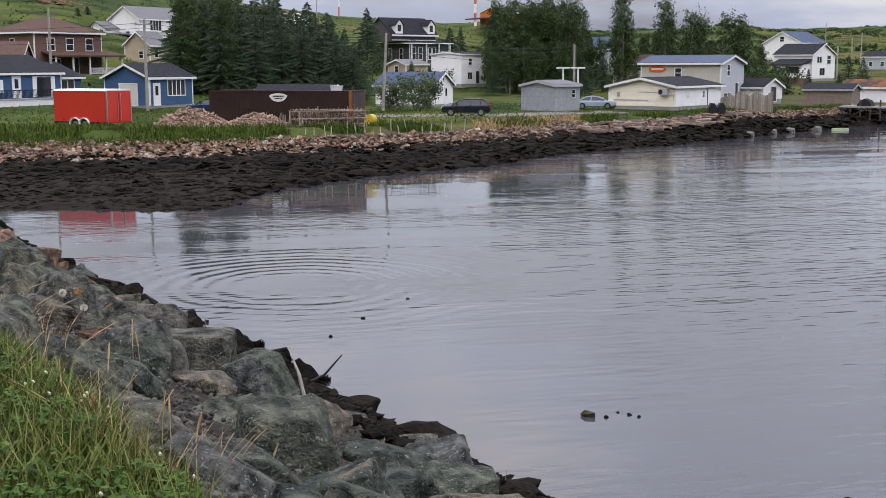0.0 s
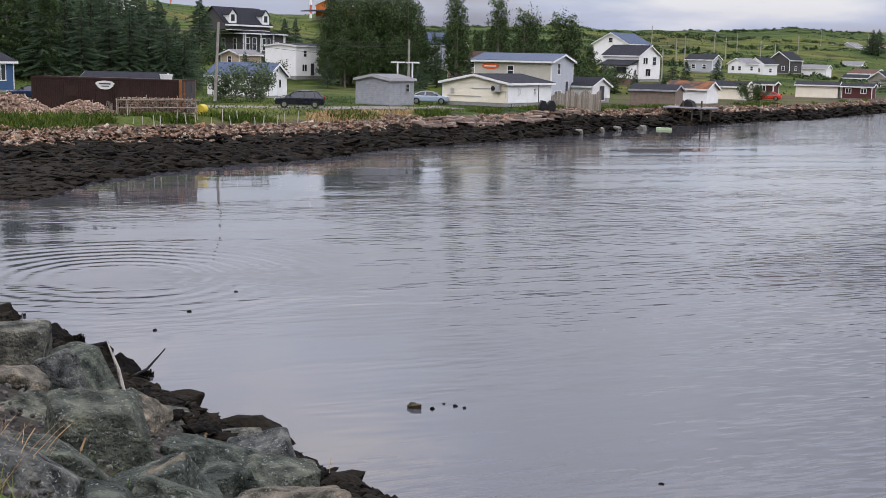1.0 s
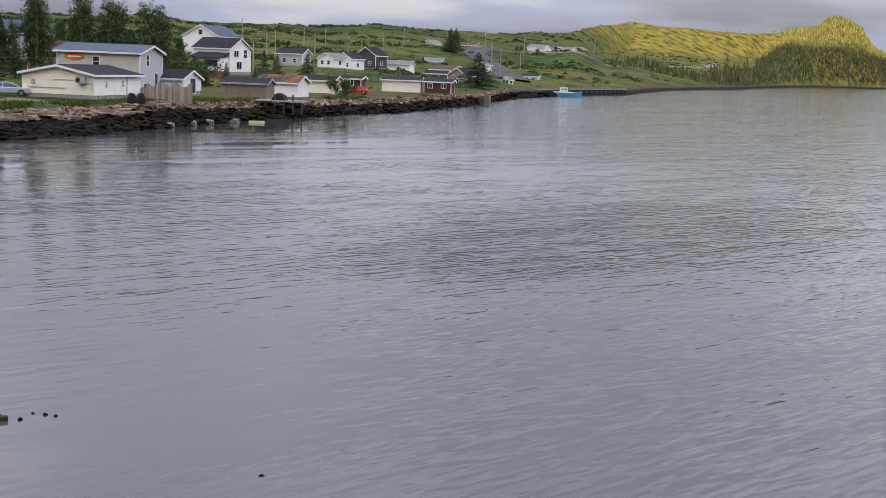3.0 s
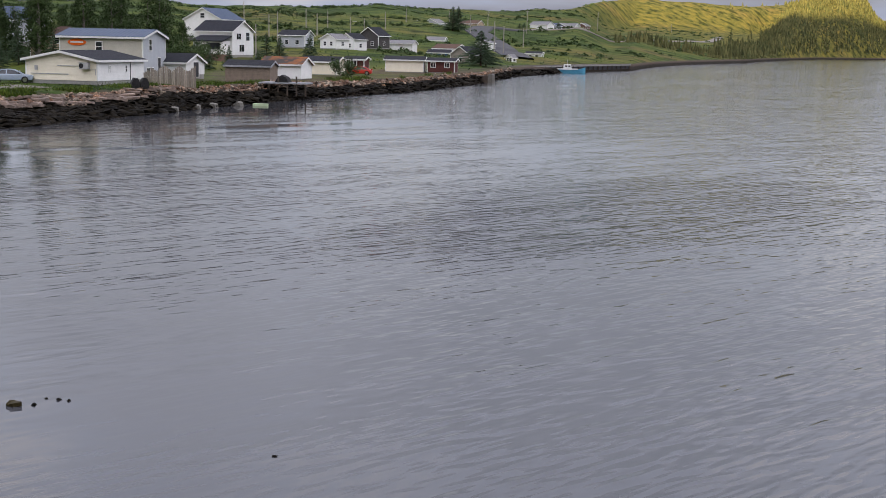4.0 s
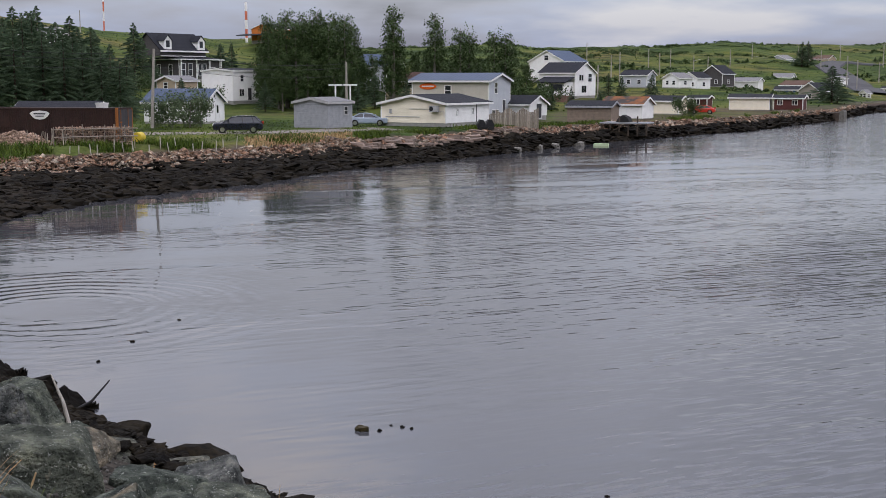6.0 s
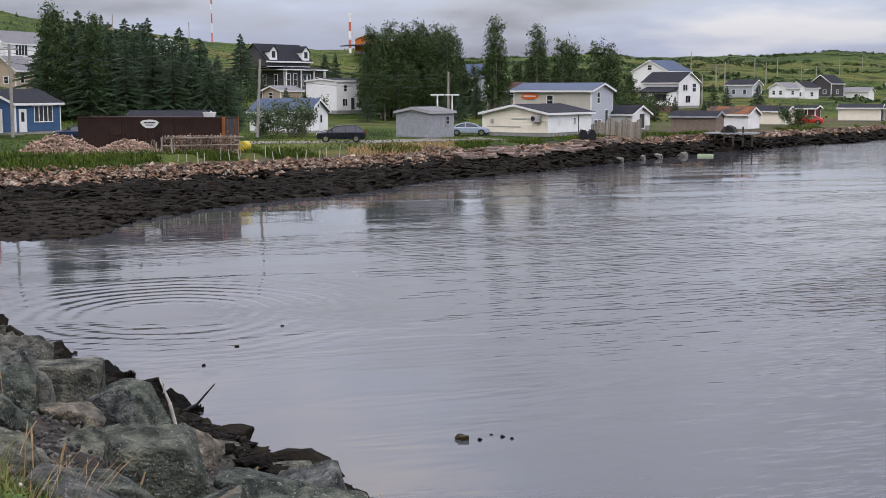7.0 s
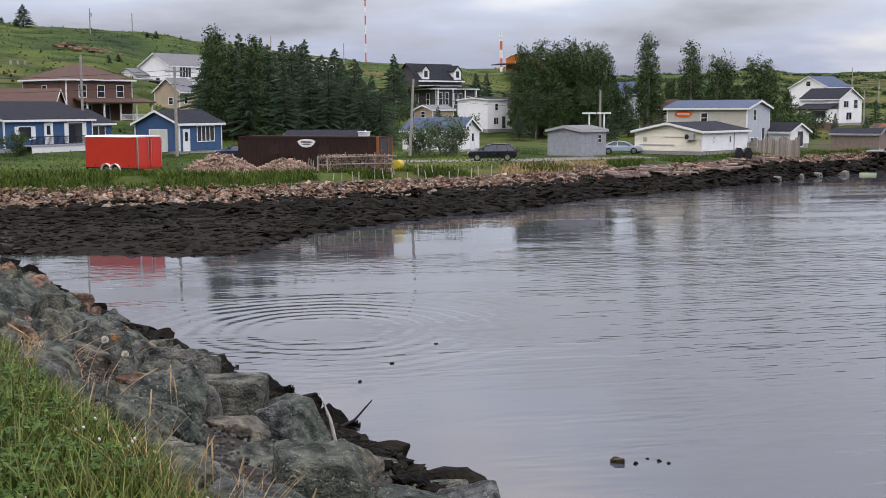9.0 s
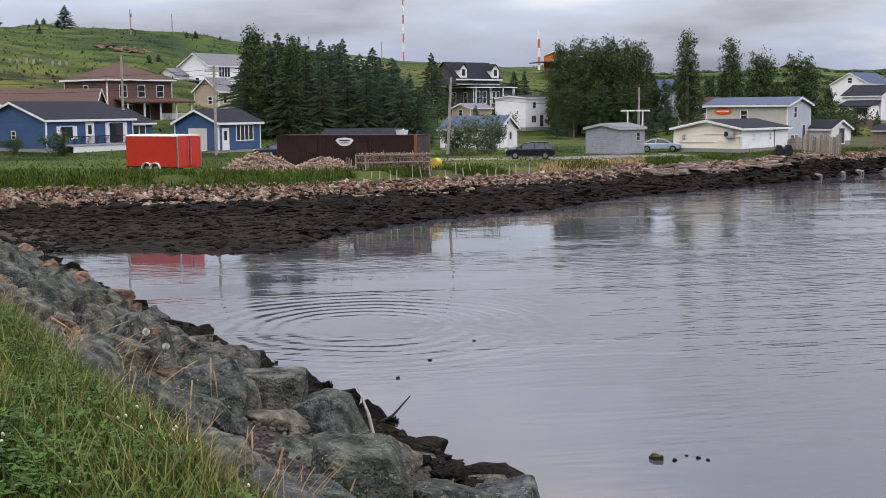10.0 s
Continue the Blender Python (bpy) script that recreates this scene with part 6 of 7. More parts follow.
# ---------------------------------------------------------------- rocks
def rock_material(name, tones, lichen=0.0, vein=0.5):
    m = bpy.data.materials.new(name)
    m.use_nodes = True
    nt, lk = m.node_tree.nodes, m.node_tree.links
    b = nt["Principled BSDF"]
    b.inputs["Roughness"].default_value, b.inputs["Specular IOR Level"].default_value = 0.85, 0.12
    pos = nt.new("ShaderNodeNewGeometry").outputs["Position"]

    def tex(scale, detail, dist=0.0):
        n = nt.new("ShaderNodeTexNoise")
        n.inputs["Scale"].default_value, n.inputs["Detail"].default_value, n.inputs["Distortion"].default_value = scale, detail, dist
        lk.new(pos, n.inputs["Vector"])
        return n.outputs["Fac"]

    info = nt.new("ShaderNodeObjectInfo")
    geo = nt.new("ShaderNodeNewGeometry")
    rnd = nt.new("ShaderNodeMath")
    lk.new(info.outputs["Random"], rnd.inputs[0])
    lk.new(geo.outputs["Random Per Island"], rnd.inputs[1])
    fr = nt.new("ShaderNodeMath")
    fr.operation = "FRACT"
    lk.new(rnd.outputs[0], fr.inputs[0])
    tone = ramp_node(nt, tones)
    lk.new(fr.outputs[0], tone.inputs[0])
    mot = ramp_node(nt, [(0.32, (0.18, 0.20, 0.19)), (0.43, (0.48, 0.50, 0.48)), (0.55, (0.82, 0.83, 0.79)), (0.70, (1.5, 1.46, 1.30))])
    lk.new(tex(4.5, 12, 0.3), mot.inputs[0])
    mul = nt.new("ShaderNodeMix")
    mul.data_type, mul.blend_type = "RGBA", "MULTIPLY"
    mul.inputs[0].default_value = 1.0
    lk.new(tone.outputs[0], mul.inputs[6])
    lk.new(mot.outputs[0], mul.inputs[7])
    out = mul.outputs[2]
    for scale, lo, hi, col, amount in ((26.0, 0.62, 0.66, (0.40, 0.41, 0.37), vein), (1.1, 0.66, 0.71, (0.30, 0.25, 0.17), 0.5), (1.7, 0.72, 0.75, (0.42, 0.17, 0.02), lichen)):
        mr = nt.new("ShaderNodeMapRange")
        mr.inputs["From Min"].default_value, mr.inputs["From Max"].default_value, mr.inputs["To Max"].default_value = lo, hi, amount
        lk.new(tex(scale, 4, 1.2), mr.inputs["Value"])
        mx = nt.new("ShaderNodeMix")
        mx.data_type = "RGBA"
        lk.new(mr.outputs[0], mx.inputs[0])
        lk.new(out, mx.inputs[6])
        mx.inputs[7].default_value = (*col, 1)
        out = mx.outputs[2]
    lk.new(out, b.inputs["Base Color"])
    bp = nt.new("ShaderNodeBump")
    bp.inputs["Strength"].default_value, bp.inputs["Distance"].default_value = 1.0, 0.11
    hsum = nt.new("ShaderNodeMath")
    lk.new(tex(5, 10, 0.3), hsum.inputs[0])
    lk.new(tex(22, 6), hsum.inputs[1])
    lk.new(hsum.outputs[0], bp.inputs["Height"])
    lk.new(bp.outputs[0], b.inputs["Normal"])
    return m


GREENROCK = rock_material("grey_green_armour_stone", [(0.0, (0.075, 0.088, 0.076)), (0.35, (0.112, 0.124, 0.102)), (0.65, (0.165, 0.158, 0.120)), (0.85, (0.125, 0.130, 0.128)), (1.0, (0.19, 0.165, 0.13))], 0.55)
PINKROCK = rock_material("pink_brown_armour_stone", [(0.0, (0.27, 0.155, 0.105)), (0.5, (0.32, 0.22, 0.165)), (1.0, (0.21, 0.125, 0.085))], 0.5, 0.3)


PINKSTONE = rock_material("mixed_field_stone", [(0.0, (0.36, 0.20, 0.13)), (0.2, (0.20, 0.12, 0.09)), (0.4, (0.46, 0.33, 0.25)), (0.55, (0.28, 0.17, 0.12)), (0.7, (0.55, 0.46, 0.38)), (0.85, (0.15, 0.11, 0.09)), (1.0, (0.42, 0.25, 0.16))], 0.1, 0.2)


def rock_shape(seed, sub, planes, rough=0.05, flat=1.0, cuts=()):
    """A quarried stone: a block split along planes, its arrises worn, its faces roughened."""
    rng = random.Random(seed)
    bm = bmesh.new()
    bmesh.ops.create_cube(bm, size=1.9)
    for v in bm.verts:
        v.co += Vector((rng.uniform(-0.14, 0.14), rng.uniform(-0.14, 0.14), rng.uniform(-0.14, 0.14)))
    split = [(Vector((rng.gauss(0, 1), rng.gauss(0, 1), rng.gauss(0, 1))).normalized(), rng.uniform(0.62, 0.95)) for _ in range(planes)]
    split += [(Vector(n).normalized(), k) for n, k in cuts]
    for n, k in split:
        bmesh.ops.bisect_plane(bm, geom=bm.verts[:] + bm.edges[:] + bm.faces[:], plane_co=n * k, plane_no=n, clear_outer=True)
        bmesh.ops.holes_fill(bm, edges=[e for e in bm.edges if e.is_boundary], sides=0)
    bmesh.ops.remove_doubles(bm, verts=bm.verts[:], dist=0.06)
    if sub > 2:
        bmesh.ops.bevel(bm, geom=bm.edges[:], offset=0.06, segments=2, profile=0.5, affect="EDGES")
    bmesh.ops.triangulate(bm, faces=bm.faces[:])
    for long_edge in ((0.7, 0.42, 0.26, 0.17) if sub > 3 else (0.7, 0.42) if sub > 2 else ()):
        es = [e for e in bm.edges if e.calc_length() > long_edge]
        if es:
            bmesh.ops.subdivide_edges(bm, edges=es, cuts=1)
            bmesh.ops.triangulate(bm, faces=[f for f in bm.faces if len(f.verts) > 3])
    bmesh.ops.recalc_face_normals(bm, faces=bm.faces[:])
    bm.normal_update()
    off = Vector((rng.uniform(0, 50), 0, 0))
    for v in bm.verts:
        d = v.co.copy()
        step = noise.noise(d * 1.7 + off)
        v.co += v.normal * rough * (1.1 * noise.fractal(d * 2.4 + off, 0.6, 2.2, 5) + (0.5 if step > 0.12 else 0.0))
        v.co *= 0.78
        v.co.z *= flat
    vs, fs = [tuple(v.co) for v in bm.verts], [tuple(x.index for x in f.verts) for f in bm.faces]
    bm.free()
    return vs, fs


def lump_shape(seed, sub, planes, rough=0.05, flat=1.0):
    """A rounded clump."""
    rng = random.Random(seed)
    ns = [Vector((rng.gauss(0, 1), rng.gauss(0, 1), rng.gauss(0, 1))).normalized() for _ in range(planes)]
    ds = [rng.uniform(0.5, 0.95) for _ in ns]
    bm = bmesh.new()
    bmesh.ops.create_icosphere(bm, subdivisions=sub, radius=1)
    off = Vector((rng.uniform(0, 50), 0, 0))
    for v in bm.verts:
        d = v.co.normalized()
        r = 1.1
        for n, k in zip(ns, ds):
            c = n.dot(d)
            if c > 0.15:
                r = min(r, k / c)
        r *= 1 + rough * noise.fractal(d * 2.2 + off, 0.7, 2.2, 5)
        v.co = Vector((d.x * r, d.y * r, d.z * r * flat))
    vs, fs = [tuple(v.co) for v in bm.verts], [tuple(x.index for x in f.verts) for f in bm.faces]
    bm.free()
    return vs, fs


def stone_mesh(name, seed, sub, planes, mat, rough=0.05, flat=1.0, cuts=()):
    vs, fs = rock_shape(seed, sub, planes, rough, flat, cuts) if mat is not WEED else lump_shape(seed, sub, planes, rough, flat)
    me = raw(name, vs, fs, mat, sub > 2)
    if sub > 2:
        me.polygons.foreach_set("use_smooth", [True] * len(me.polygons))
        bm = bmesh.new()
        bm.from_mesh(me)
        for e in bm.edges:
            if e.calc_face_angle(0) > 0.55:
                e.smooth = False
        bm.to_mesh(me)
        bm.free()
    return me


def bank_point(s, v):
    return 2.0 + s * BANK_N[0] + v * 0.49 * -1, 21.0 + s * BANK_N[1] + v * 0.872


bank = thing("rock_bank", "bank of grey-green and pinkish armour stones above the water", "rock bank", pose(0, 0, 0), kind="structure")
BIG = [stone_mesh("boulder", 100 + i, 4, 8 + i % 4, GREENROCK, 0.04, 0.85) for i in range(9)]
BIGP = [stone_mesh("boulder", 130 + i, 4, 8 + i % 4, PINKROCK, 0.055, 0.75) for i in range(4)]
WET = [stone_mesh("boulder", 150 + i, 3, 13, WEED, 0.22, 0.7) for i in range(4)]
rng = random.Random(77)
BLOCK = stone_mesh("boulder", 171, 4, 1, GREENROCK, 0.03, 1.0, (((0.05, -0.1, 1), 0.66), ((-1, -0.1, 0.12), 0.72), ((0.8, -0.2, 0.75), 0.80), ((0.1, -1, 0.22), 0.62), ((0, 1, 0), 0.7), ((1, 0.1, 0.1), 0.85)))
BLOCK2 = stone_mesh("boulder", 172, 4, 2, GREENROCK, 0.04, 1.0, (((-0.2, -0.1, 1), 0.72), ((1, -0.3, 0.35), 0.66), ((-0.7, -0.5, 0.5), 0.70), ((0.2, -1, 0.3), 0.62), ((-1, 0.2, 0), 0.8)))
# single stones that stand out: x, y, z, size along x y z, turn, kind
HERO = [
    (-0.90, 11.95, 3.15, 0.78, 0.64, 0.86, 6, BLOCK), (0.92, 15.9, 1.30, 0.85, 0.75, 0.95, 10, BLOCK2), (0.15, 15.0, 1.9, 0.80, 0.55, 0.55, -15, BIG[6]), (0.75, 21.3, 0.25, 0.85, 0.6, 0.5, -8, WET[1]),
    (-4.55, 15.4, 3.8, 0.55, 0.40, 0.42, 12, BIGP[0]), (-4.0, 26.6, 0.95, 0.65, 0.42, 0.32, 25, BIGP[1]), (-2.35, 22.5, 1.15, 0.72, 0.5, 0.42, -35, BIGP[2]), (-4.9, 26.4, 1.3, 0.4, 0.35, 0.3, 5, BIGP[3]), (-5.87, 27.3, 1.5, 0.6, 0.5, 0.55, 60, BIG[2]),
    (-3.15, 14.6, 3.35, 0.50, 0.42, 0.30, 30, BIG[7]), (-1.86, 13.7, 2.95, 0.8, 0.45, 0.36, 8, BIG[3]), (-1.30, 10.6, 3.55, 0.26, 0.22, 0.18, 15, BIGP[1]), (1.9, 17.6, 0.6, 0.6, 0.55, 0.5, 15, WET[2]), (0.25, 13.4, 2.15, 0.55, 0.5, 0.45, 33, BIG[8]),
    (0.9, 13.9, 2.0, 0.7, 0.6, 0.5, 120, BIG[5]), (-0.9, 16.9, 1.95, 0.75, 0.5, 0.45, 70, BIG[0]), (-2.4, 16.6, 2.6, 0.7, 0.55, 0.4, 45, BIG[6])]
for x, y, z, sx, sy, sz, tz, me in HERO:
    ob = new("boulder", me)
    ob.parent = bank
    ob.matrix_world = pose(x, y, z, 0, 0, tz) @ Matrix.Diagonal((sx, sy, sz, 1))
placed = [(h[0], h[1], max(h[3], h[4])) for h in HERO]
rest_v, rest_f, rest_p, rest_pf, wet_v, wet_f = [], [], [], [], [], []
LOW = [rock_shape(200 + i, 3, 9, 0.06, 0.8) for i in range(6)]
count = 0
v = -14.0
while v < 47:
    s = (1.15 if v < 4 else 0.9) + rng.uniform(-0.2, 0.2)
    while s < 9.6:
        far_k = min(1.0, max(0.0, v / 30))
        size = rng.uniform(0.46, 0.88) * (1.0 - 0.12 * far_k) * (1.0 if s < 7.8 or v > 12 else 0.55)
        ps, pv = s + rng.uniform(-0.2, 0.2), v + rng.uniform(-0.3, 0.3)
        x, y = bank_point(ps, pv)
        z = float(np.interp(ps, BANK_S, BANK_Z))
        if not any((x - a) ** 2 + (y - b) ** 2 < (0.8 * c + (0.80 if c > 0.74 else 0.40)) ** 2 for a, b, c in placed):
            pink = rng.random() < (0.12 + 0.50 * far_k)
            wet = ps < 2.5 + rng.uniform(-0.4, 0.4)
            m = Matrix.Translation((x, y, z + (rng.uniform(-0.15, 0.18) - (0.30 if ps < 4.0 else 0.0) if not wet else -0.30) * size)) @ Matrix.Rotation(radians(29.3), 4, "Z") @ Euler((rng.uniform(-0.5, 0.5), radians(16) + rng.uniform(-0.45, 0.45), rng.uniform(-1.2, 1.2))).to_matrix().to_4x4() @ Matrix.Diagonal((size * rng.uniform(0.85, 1.18), size * rng.uniform(0.92, 1.45), size * rng.uniform(0.75, 1.15), 1))
            if wet:
                size *= 0.75
            if v < 16 and not wet and count < 280:
                ob = new("boulder", rng.choice(BIGP if pink else BIG))
                ob.parent = bank
                ob.matrix_world = m
                count += 1
            else:
                vs, fs = rng.choice(LOW)
                tv, tf = (wet_v, wet_f) if wet else (rest_p, rest_pf) if pink else (rest_v, rest_f)
                o = len(tv)
                tv += [tuple(m @ Vector(p)) for p in vs]
                tf += [tuple(i + o for i in f) for f in fs]
        s += size * 1.46
    v += 1.06
for nm, vs, fs, mt in (("armour_stones", rest_v, rest_f, GREENROCK), ("pink_stones", rest_p, rest_pf, PINKROCK), ("weedy_stones", wet_v, wet_f, WEED)):
    ob = new(nm, raw(nm, vs, fs, mt))
    ob.parent = bank
    tagged(ob, kind="stuff")


GREYGRAVEL = material("grey_brown_gravel", (0.10, 0.095, 0.085), (0.055, 0.052, 0.047), 0.9, 3, 0.3, vary=0.5, coords="World")


def clutter_stones():
    """Gravel lodged between the armour stones."""
    vs, fs = [], []
    sh = [lump_shape(300 + i, 1, 5, 0.1, 0.75) for i in range(5)]
    for i in range(8000):
        ps, pv = (rng.uniform(2.6, 9.6) if i % 3 else rng.uniform(7.6, 9.9)), rng.uniform(-13, 18)
        x, y = bank_point(ps, pv)
        z = float(np.interp(ps, BANK_S, BANK_Z)) + rng.uniform(0.0, 0.10)
        k = rng.uniform(0.012, 0.045)
        a, b = rng.choice(sh)
        o = len(vs)
        vs += [(x + p[0] * k, y + p[1] * k, z + p[2] * k) for p in a]
        fs += [tuple(i + o for i in f) for f in b]
    ob = new("gravel", raw("gravel", vs, fs, GREYGRAVEL))
    ob.parent = bank
    tagged(ob, kind="stuff")


clutter_stones()

# a low reddish outcrop on the hill's brow
crop = thing("rock_outcrop", "low reddish rock outcrop on the brow of the hill", "rocks", pose(0, 0, 0))
for i in range(26):
    px, py, pz = on_slope(-15.6 + i * 0.1, 2.95 + rng.uniform(-0.12, 0.10) - 0.012 * i)
    ob = new("rock", rng.choice(BIGP))
    ob.parent = crop
    ob.matrix_world = pose(px, py, pz, 0, 0, rng.uniform(0, 360)) @ Matrix.Diagonal((rng.uniform(0.8, 1.8), rng.uniform(0.6, 1.2), rng.uniform(0.3, 0.75), 1))

# driftwood, a black stick and kelp at the near waterline
dw = thing("driftwood", "thin bleached driftwood stick leaning on the stones", "driftwood", pose(-1.18, 20.2, 1.35))
part("stick", Mesh().tube((0, 0, -0.1), (-0.12, 0.03, 0.45), 0.035, 0.03, 6).tube((-0.12, 0.03, 0.45), (-0.30, 0.08, 0.92), 0.03, 0.008, 6), DRIFT, dw)
bs2 = thing("driftwood", "short black wet branch poking out of the weed", "driftwood", pose(-1.15, 25.0, 0.35))
part("stick", Mesh().tube((-0.45, 0, -0.05), (0.05, 0, 0.2), 0.035, 0.03, 6).tube((0.05, 0, 0.2), (0.42, 0, 0.62), 0.03, 0.015, 6), BLACKPAINT, bs2)


def kelp(x, y, n, spread, high, mat, name="seaweed_tuft", label="dark tuft of stranded seaweed"):
    vs, fs = [], []
    r2 = random.Random(int(abs(x * 31 + y * 17)))
    g = max(0.0, ground_z(x, y))
    for _ in range(n):
        a, q = r2.uniform(0, 6.28), spread * math.sqrt(r2.random())
        px, py = q * math.cos(a), q * math.sin(a)
        h, w, b = high * r2.uniform(0.4, 1.0), 0.03 + 0.04 * r2.random(), r2.uniform(0, 6.28)
        o = len(vs)
        for k in range(4):
            u = k / 3
            cx, cy, cz = px + 0.25 * h * u * u * math.cos(b), py + 0.25 * h * u * u * math.sin(b), h * u * (1.3 - 0.5 * u) - 0.03
            ww = w * (1 - 0.6 * u)
            vs += [(cx - ww * math.sin(b), cy + ww * math.cos(b), cz), (cx + ww * math.sin(b), cy - ww * math.cos(b), cz + 0.01)]
        fs += [(o, o + 1, o + 3, o + 2), (o + 2, o + 3, o + 5, o + 4), (o + 4, o + 5, o + 7, o + 6)]
    me = raw("fronds", vs, fs, mat)
    th = thing(name, label, "seaweed", pose(x, y, g + 0.02))
    ob = new("fronds", me)
    ob.parent = th


for kx, ky, kn, ks, kh in ((-1.25, 26.6, 40, 0.22, 0.15), (-3.4, 30.6, 40, 0.16, 0.20), (-2.95, 30.0, 40, 0.13, 0.22), (-4.9, 33.0, 40, 0.25, 0.12)):
    kelp(kx, ky, kn, ks, kh, WEED)
kelp(-1.5, 26.3, 26, 0.16, 0.28, KELP, label="olive-yellow tuft of bladder wrack")
for i, (fx, fy, fr_) in enumerate(((4.2, 23.5, 0.13), (4.55, 23.35, 0.05), (5.05, 23.5, 0.05), (5.2, 23.35, 0.04), (4.85, 23.7, 0.03), (-1.2, 31.0, 0.05), (-0.4, 33.2, 0.06), (7.6, 18.6, 0.04), (0.9, 36.0, 0.05))):
    th = thing("floating_weed" if i else "tidal_rock", "small dark clump of floating seaweed" if i else "small brown weed-covered rock breaking the surface", "seaweed" if i else "rock", pose(fx, fy, 0.0), "floating weed" if i else "")
    ob = new("clump", stone_mesh("clump", 400 + i, 2, 9, KELP if i == 0 else WEED, 0.3, 0.8))
    ob.parent = th
    ob.matrix_basis = Matrix.Translation((0, 0, fr_ * 0.15)) @ Matrix.Diagonal((fr_ * 1.2, fr_, fr_, 1))


# ---------------------------------------------------------------- near grass
def blades(name, label, pts, low, high, width, mat, lean=0.35, parent=None, kind="stuff", category="grass"):
    vs, fs = [], []
    r3 = random.Random(len(pts))
    for x, y, z in pts:
        h, a, b = r3.uniform(low, high), r3.uniform(0, 6.28), r3.uniform(0, 6.28)
        w, ln = width * r3.uniform(0.6, 1.3), lean * r3.uniform(0.2, 1.2) * h
        o = len(vs)
        for k, ww in ((0, 1.0), (0.5, 0.8), (0.85, 0.45)):
            cx, cy = x + ln * k * k * math.cos(a), y + ln * k * k * math.sin(a)
            cz = z + h * k * (1 - 0.12 * k)
            vs += [(cx - w * ww * math.cos(b), cy - w * ww * math.sin(b), cz), (cx + w * ww * math.cos(b), cy + w * ww * math.sin(b), cz)]
        vs.append((x + ln * math.cos(a), y + ln * math.sin(a), z + h * 0.88))
        fs += [(o, o + 1, o + 3, o + 2), (o + 2, o + 3, o + 5, o + 4), (o + 4, o + 5, o + 6)]
    ob = new(name, raw(name, vs, fs, mat))
    return tagged(ob, label, category, kind=kind)


def terrace(n, s0, s1, d0, d1, az0=-26, az1=2, power=1.0):
    out = []
    while len(out) < n:
        az, d = radians(rng.uniform(az0, az1)), d0 + (d1 - d0) * rng.random() ** power
        x, y = d * math.sin(az), d * math.cos(az)
        s = float(inland(x, y))
        edge = 9.6 + 0.4 * noise.noise(Vector((x * 0.8, y * 0.8, 1)))
        if s < max(s0, edge) or s > s1:
            continue
        out.append((x, y, float(np.interp(s, BANK_S, BANK_Z)) - 0.01))
    return out


blades("grass", "lush green grass on the bank's top", terrace(24000, 9.0, 13, 4.2, 16, power=0.8), 0.07, 0.27, 0.0058, BLADE, 0.6)
blades("tall_grass", "longer pale green grass stems near the bank's edge", terrace(2600, 9.2, 10.9, 5.5, 17), 0.20, 0.44, 0.0045, PALEBLADE, 0.5)
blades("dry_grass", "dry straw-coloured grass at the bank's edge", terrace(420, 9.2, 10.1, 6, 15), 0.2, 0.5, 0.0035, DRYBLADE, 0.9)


def clover():
    vs, fs = [], []
    r4 = random.Random(3)
    for x, y, z in terrace(6000, 9.1, 13, 4.2, 14, power=0.8):
        if noise.noise(Vector((x * 1.1, y * 1.1, 7))) < -0.1:
            continue
        h, a0, s = r4.uniform(0.06, 0.24), r4.uniform(0, 6.28), r4.uniform(0.013, 0.028)
        for k in range(3):
            a = a0 + 2.09 * k
            cx, cy = x + s * math.cos(a), y + s * math.sin(a)
            o, t = len(vs), r4.uniform(-0.02, 0.022)
            vs += [(x, y, z + h), (cx + s * 0.7 * math.sin(a), cy - s * 0.7 * math.cos(a), z + h + t), (x + 2.1 * s * math.cos(a), y + 2.1 * s * math.sin(a), z + h + t), (cx - s * 0.7 * math.sin(a), cy + s * 0.7 * math.cos(a), z + h + t * 0.5)]
            fs.append((o, o + 1, o + 2, o + 3))
    tagged(new("clover", raw("clover", vs, fs, CLOVER)), "green clover leaves among the grass", "clover", kind="stuff")
    head, hf = lump_shape(12, 2, 6, 0.12, 0.9)
    me = raw("flower_head", [(p[0] * 0.012, p[1] * 0.012, p[2] * 0.012) for p in head], hf, PETAL)
    for x, y, z in terrace(34, 9.4, 12.5, 5.0, 13):
        th = thing("clover_flower", "small round white clover flower on a stalk", "flower", pose(x, y, z), "clover flowers")
        h = r4.uniform(0.17, 0.27)
        ob = new("flower_head", me)
        ob.parent, ob.location = th, (0, 0, h)
        part("stalk", Mesh().tube((0, 0, 0), (0, 0, h), 0.0022, n=4), CLOVER, th)


clover()


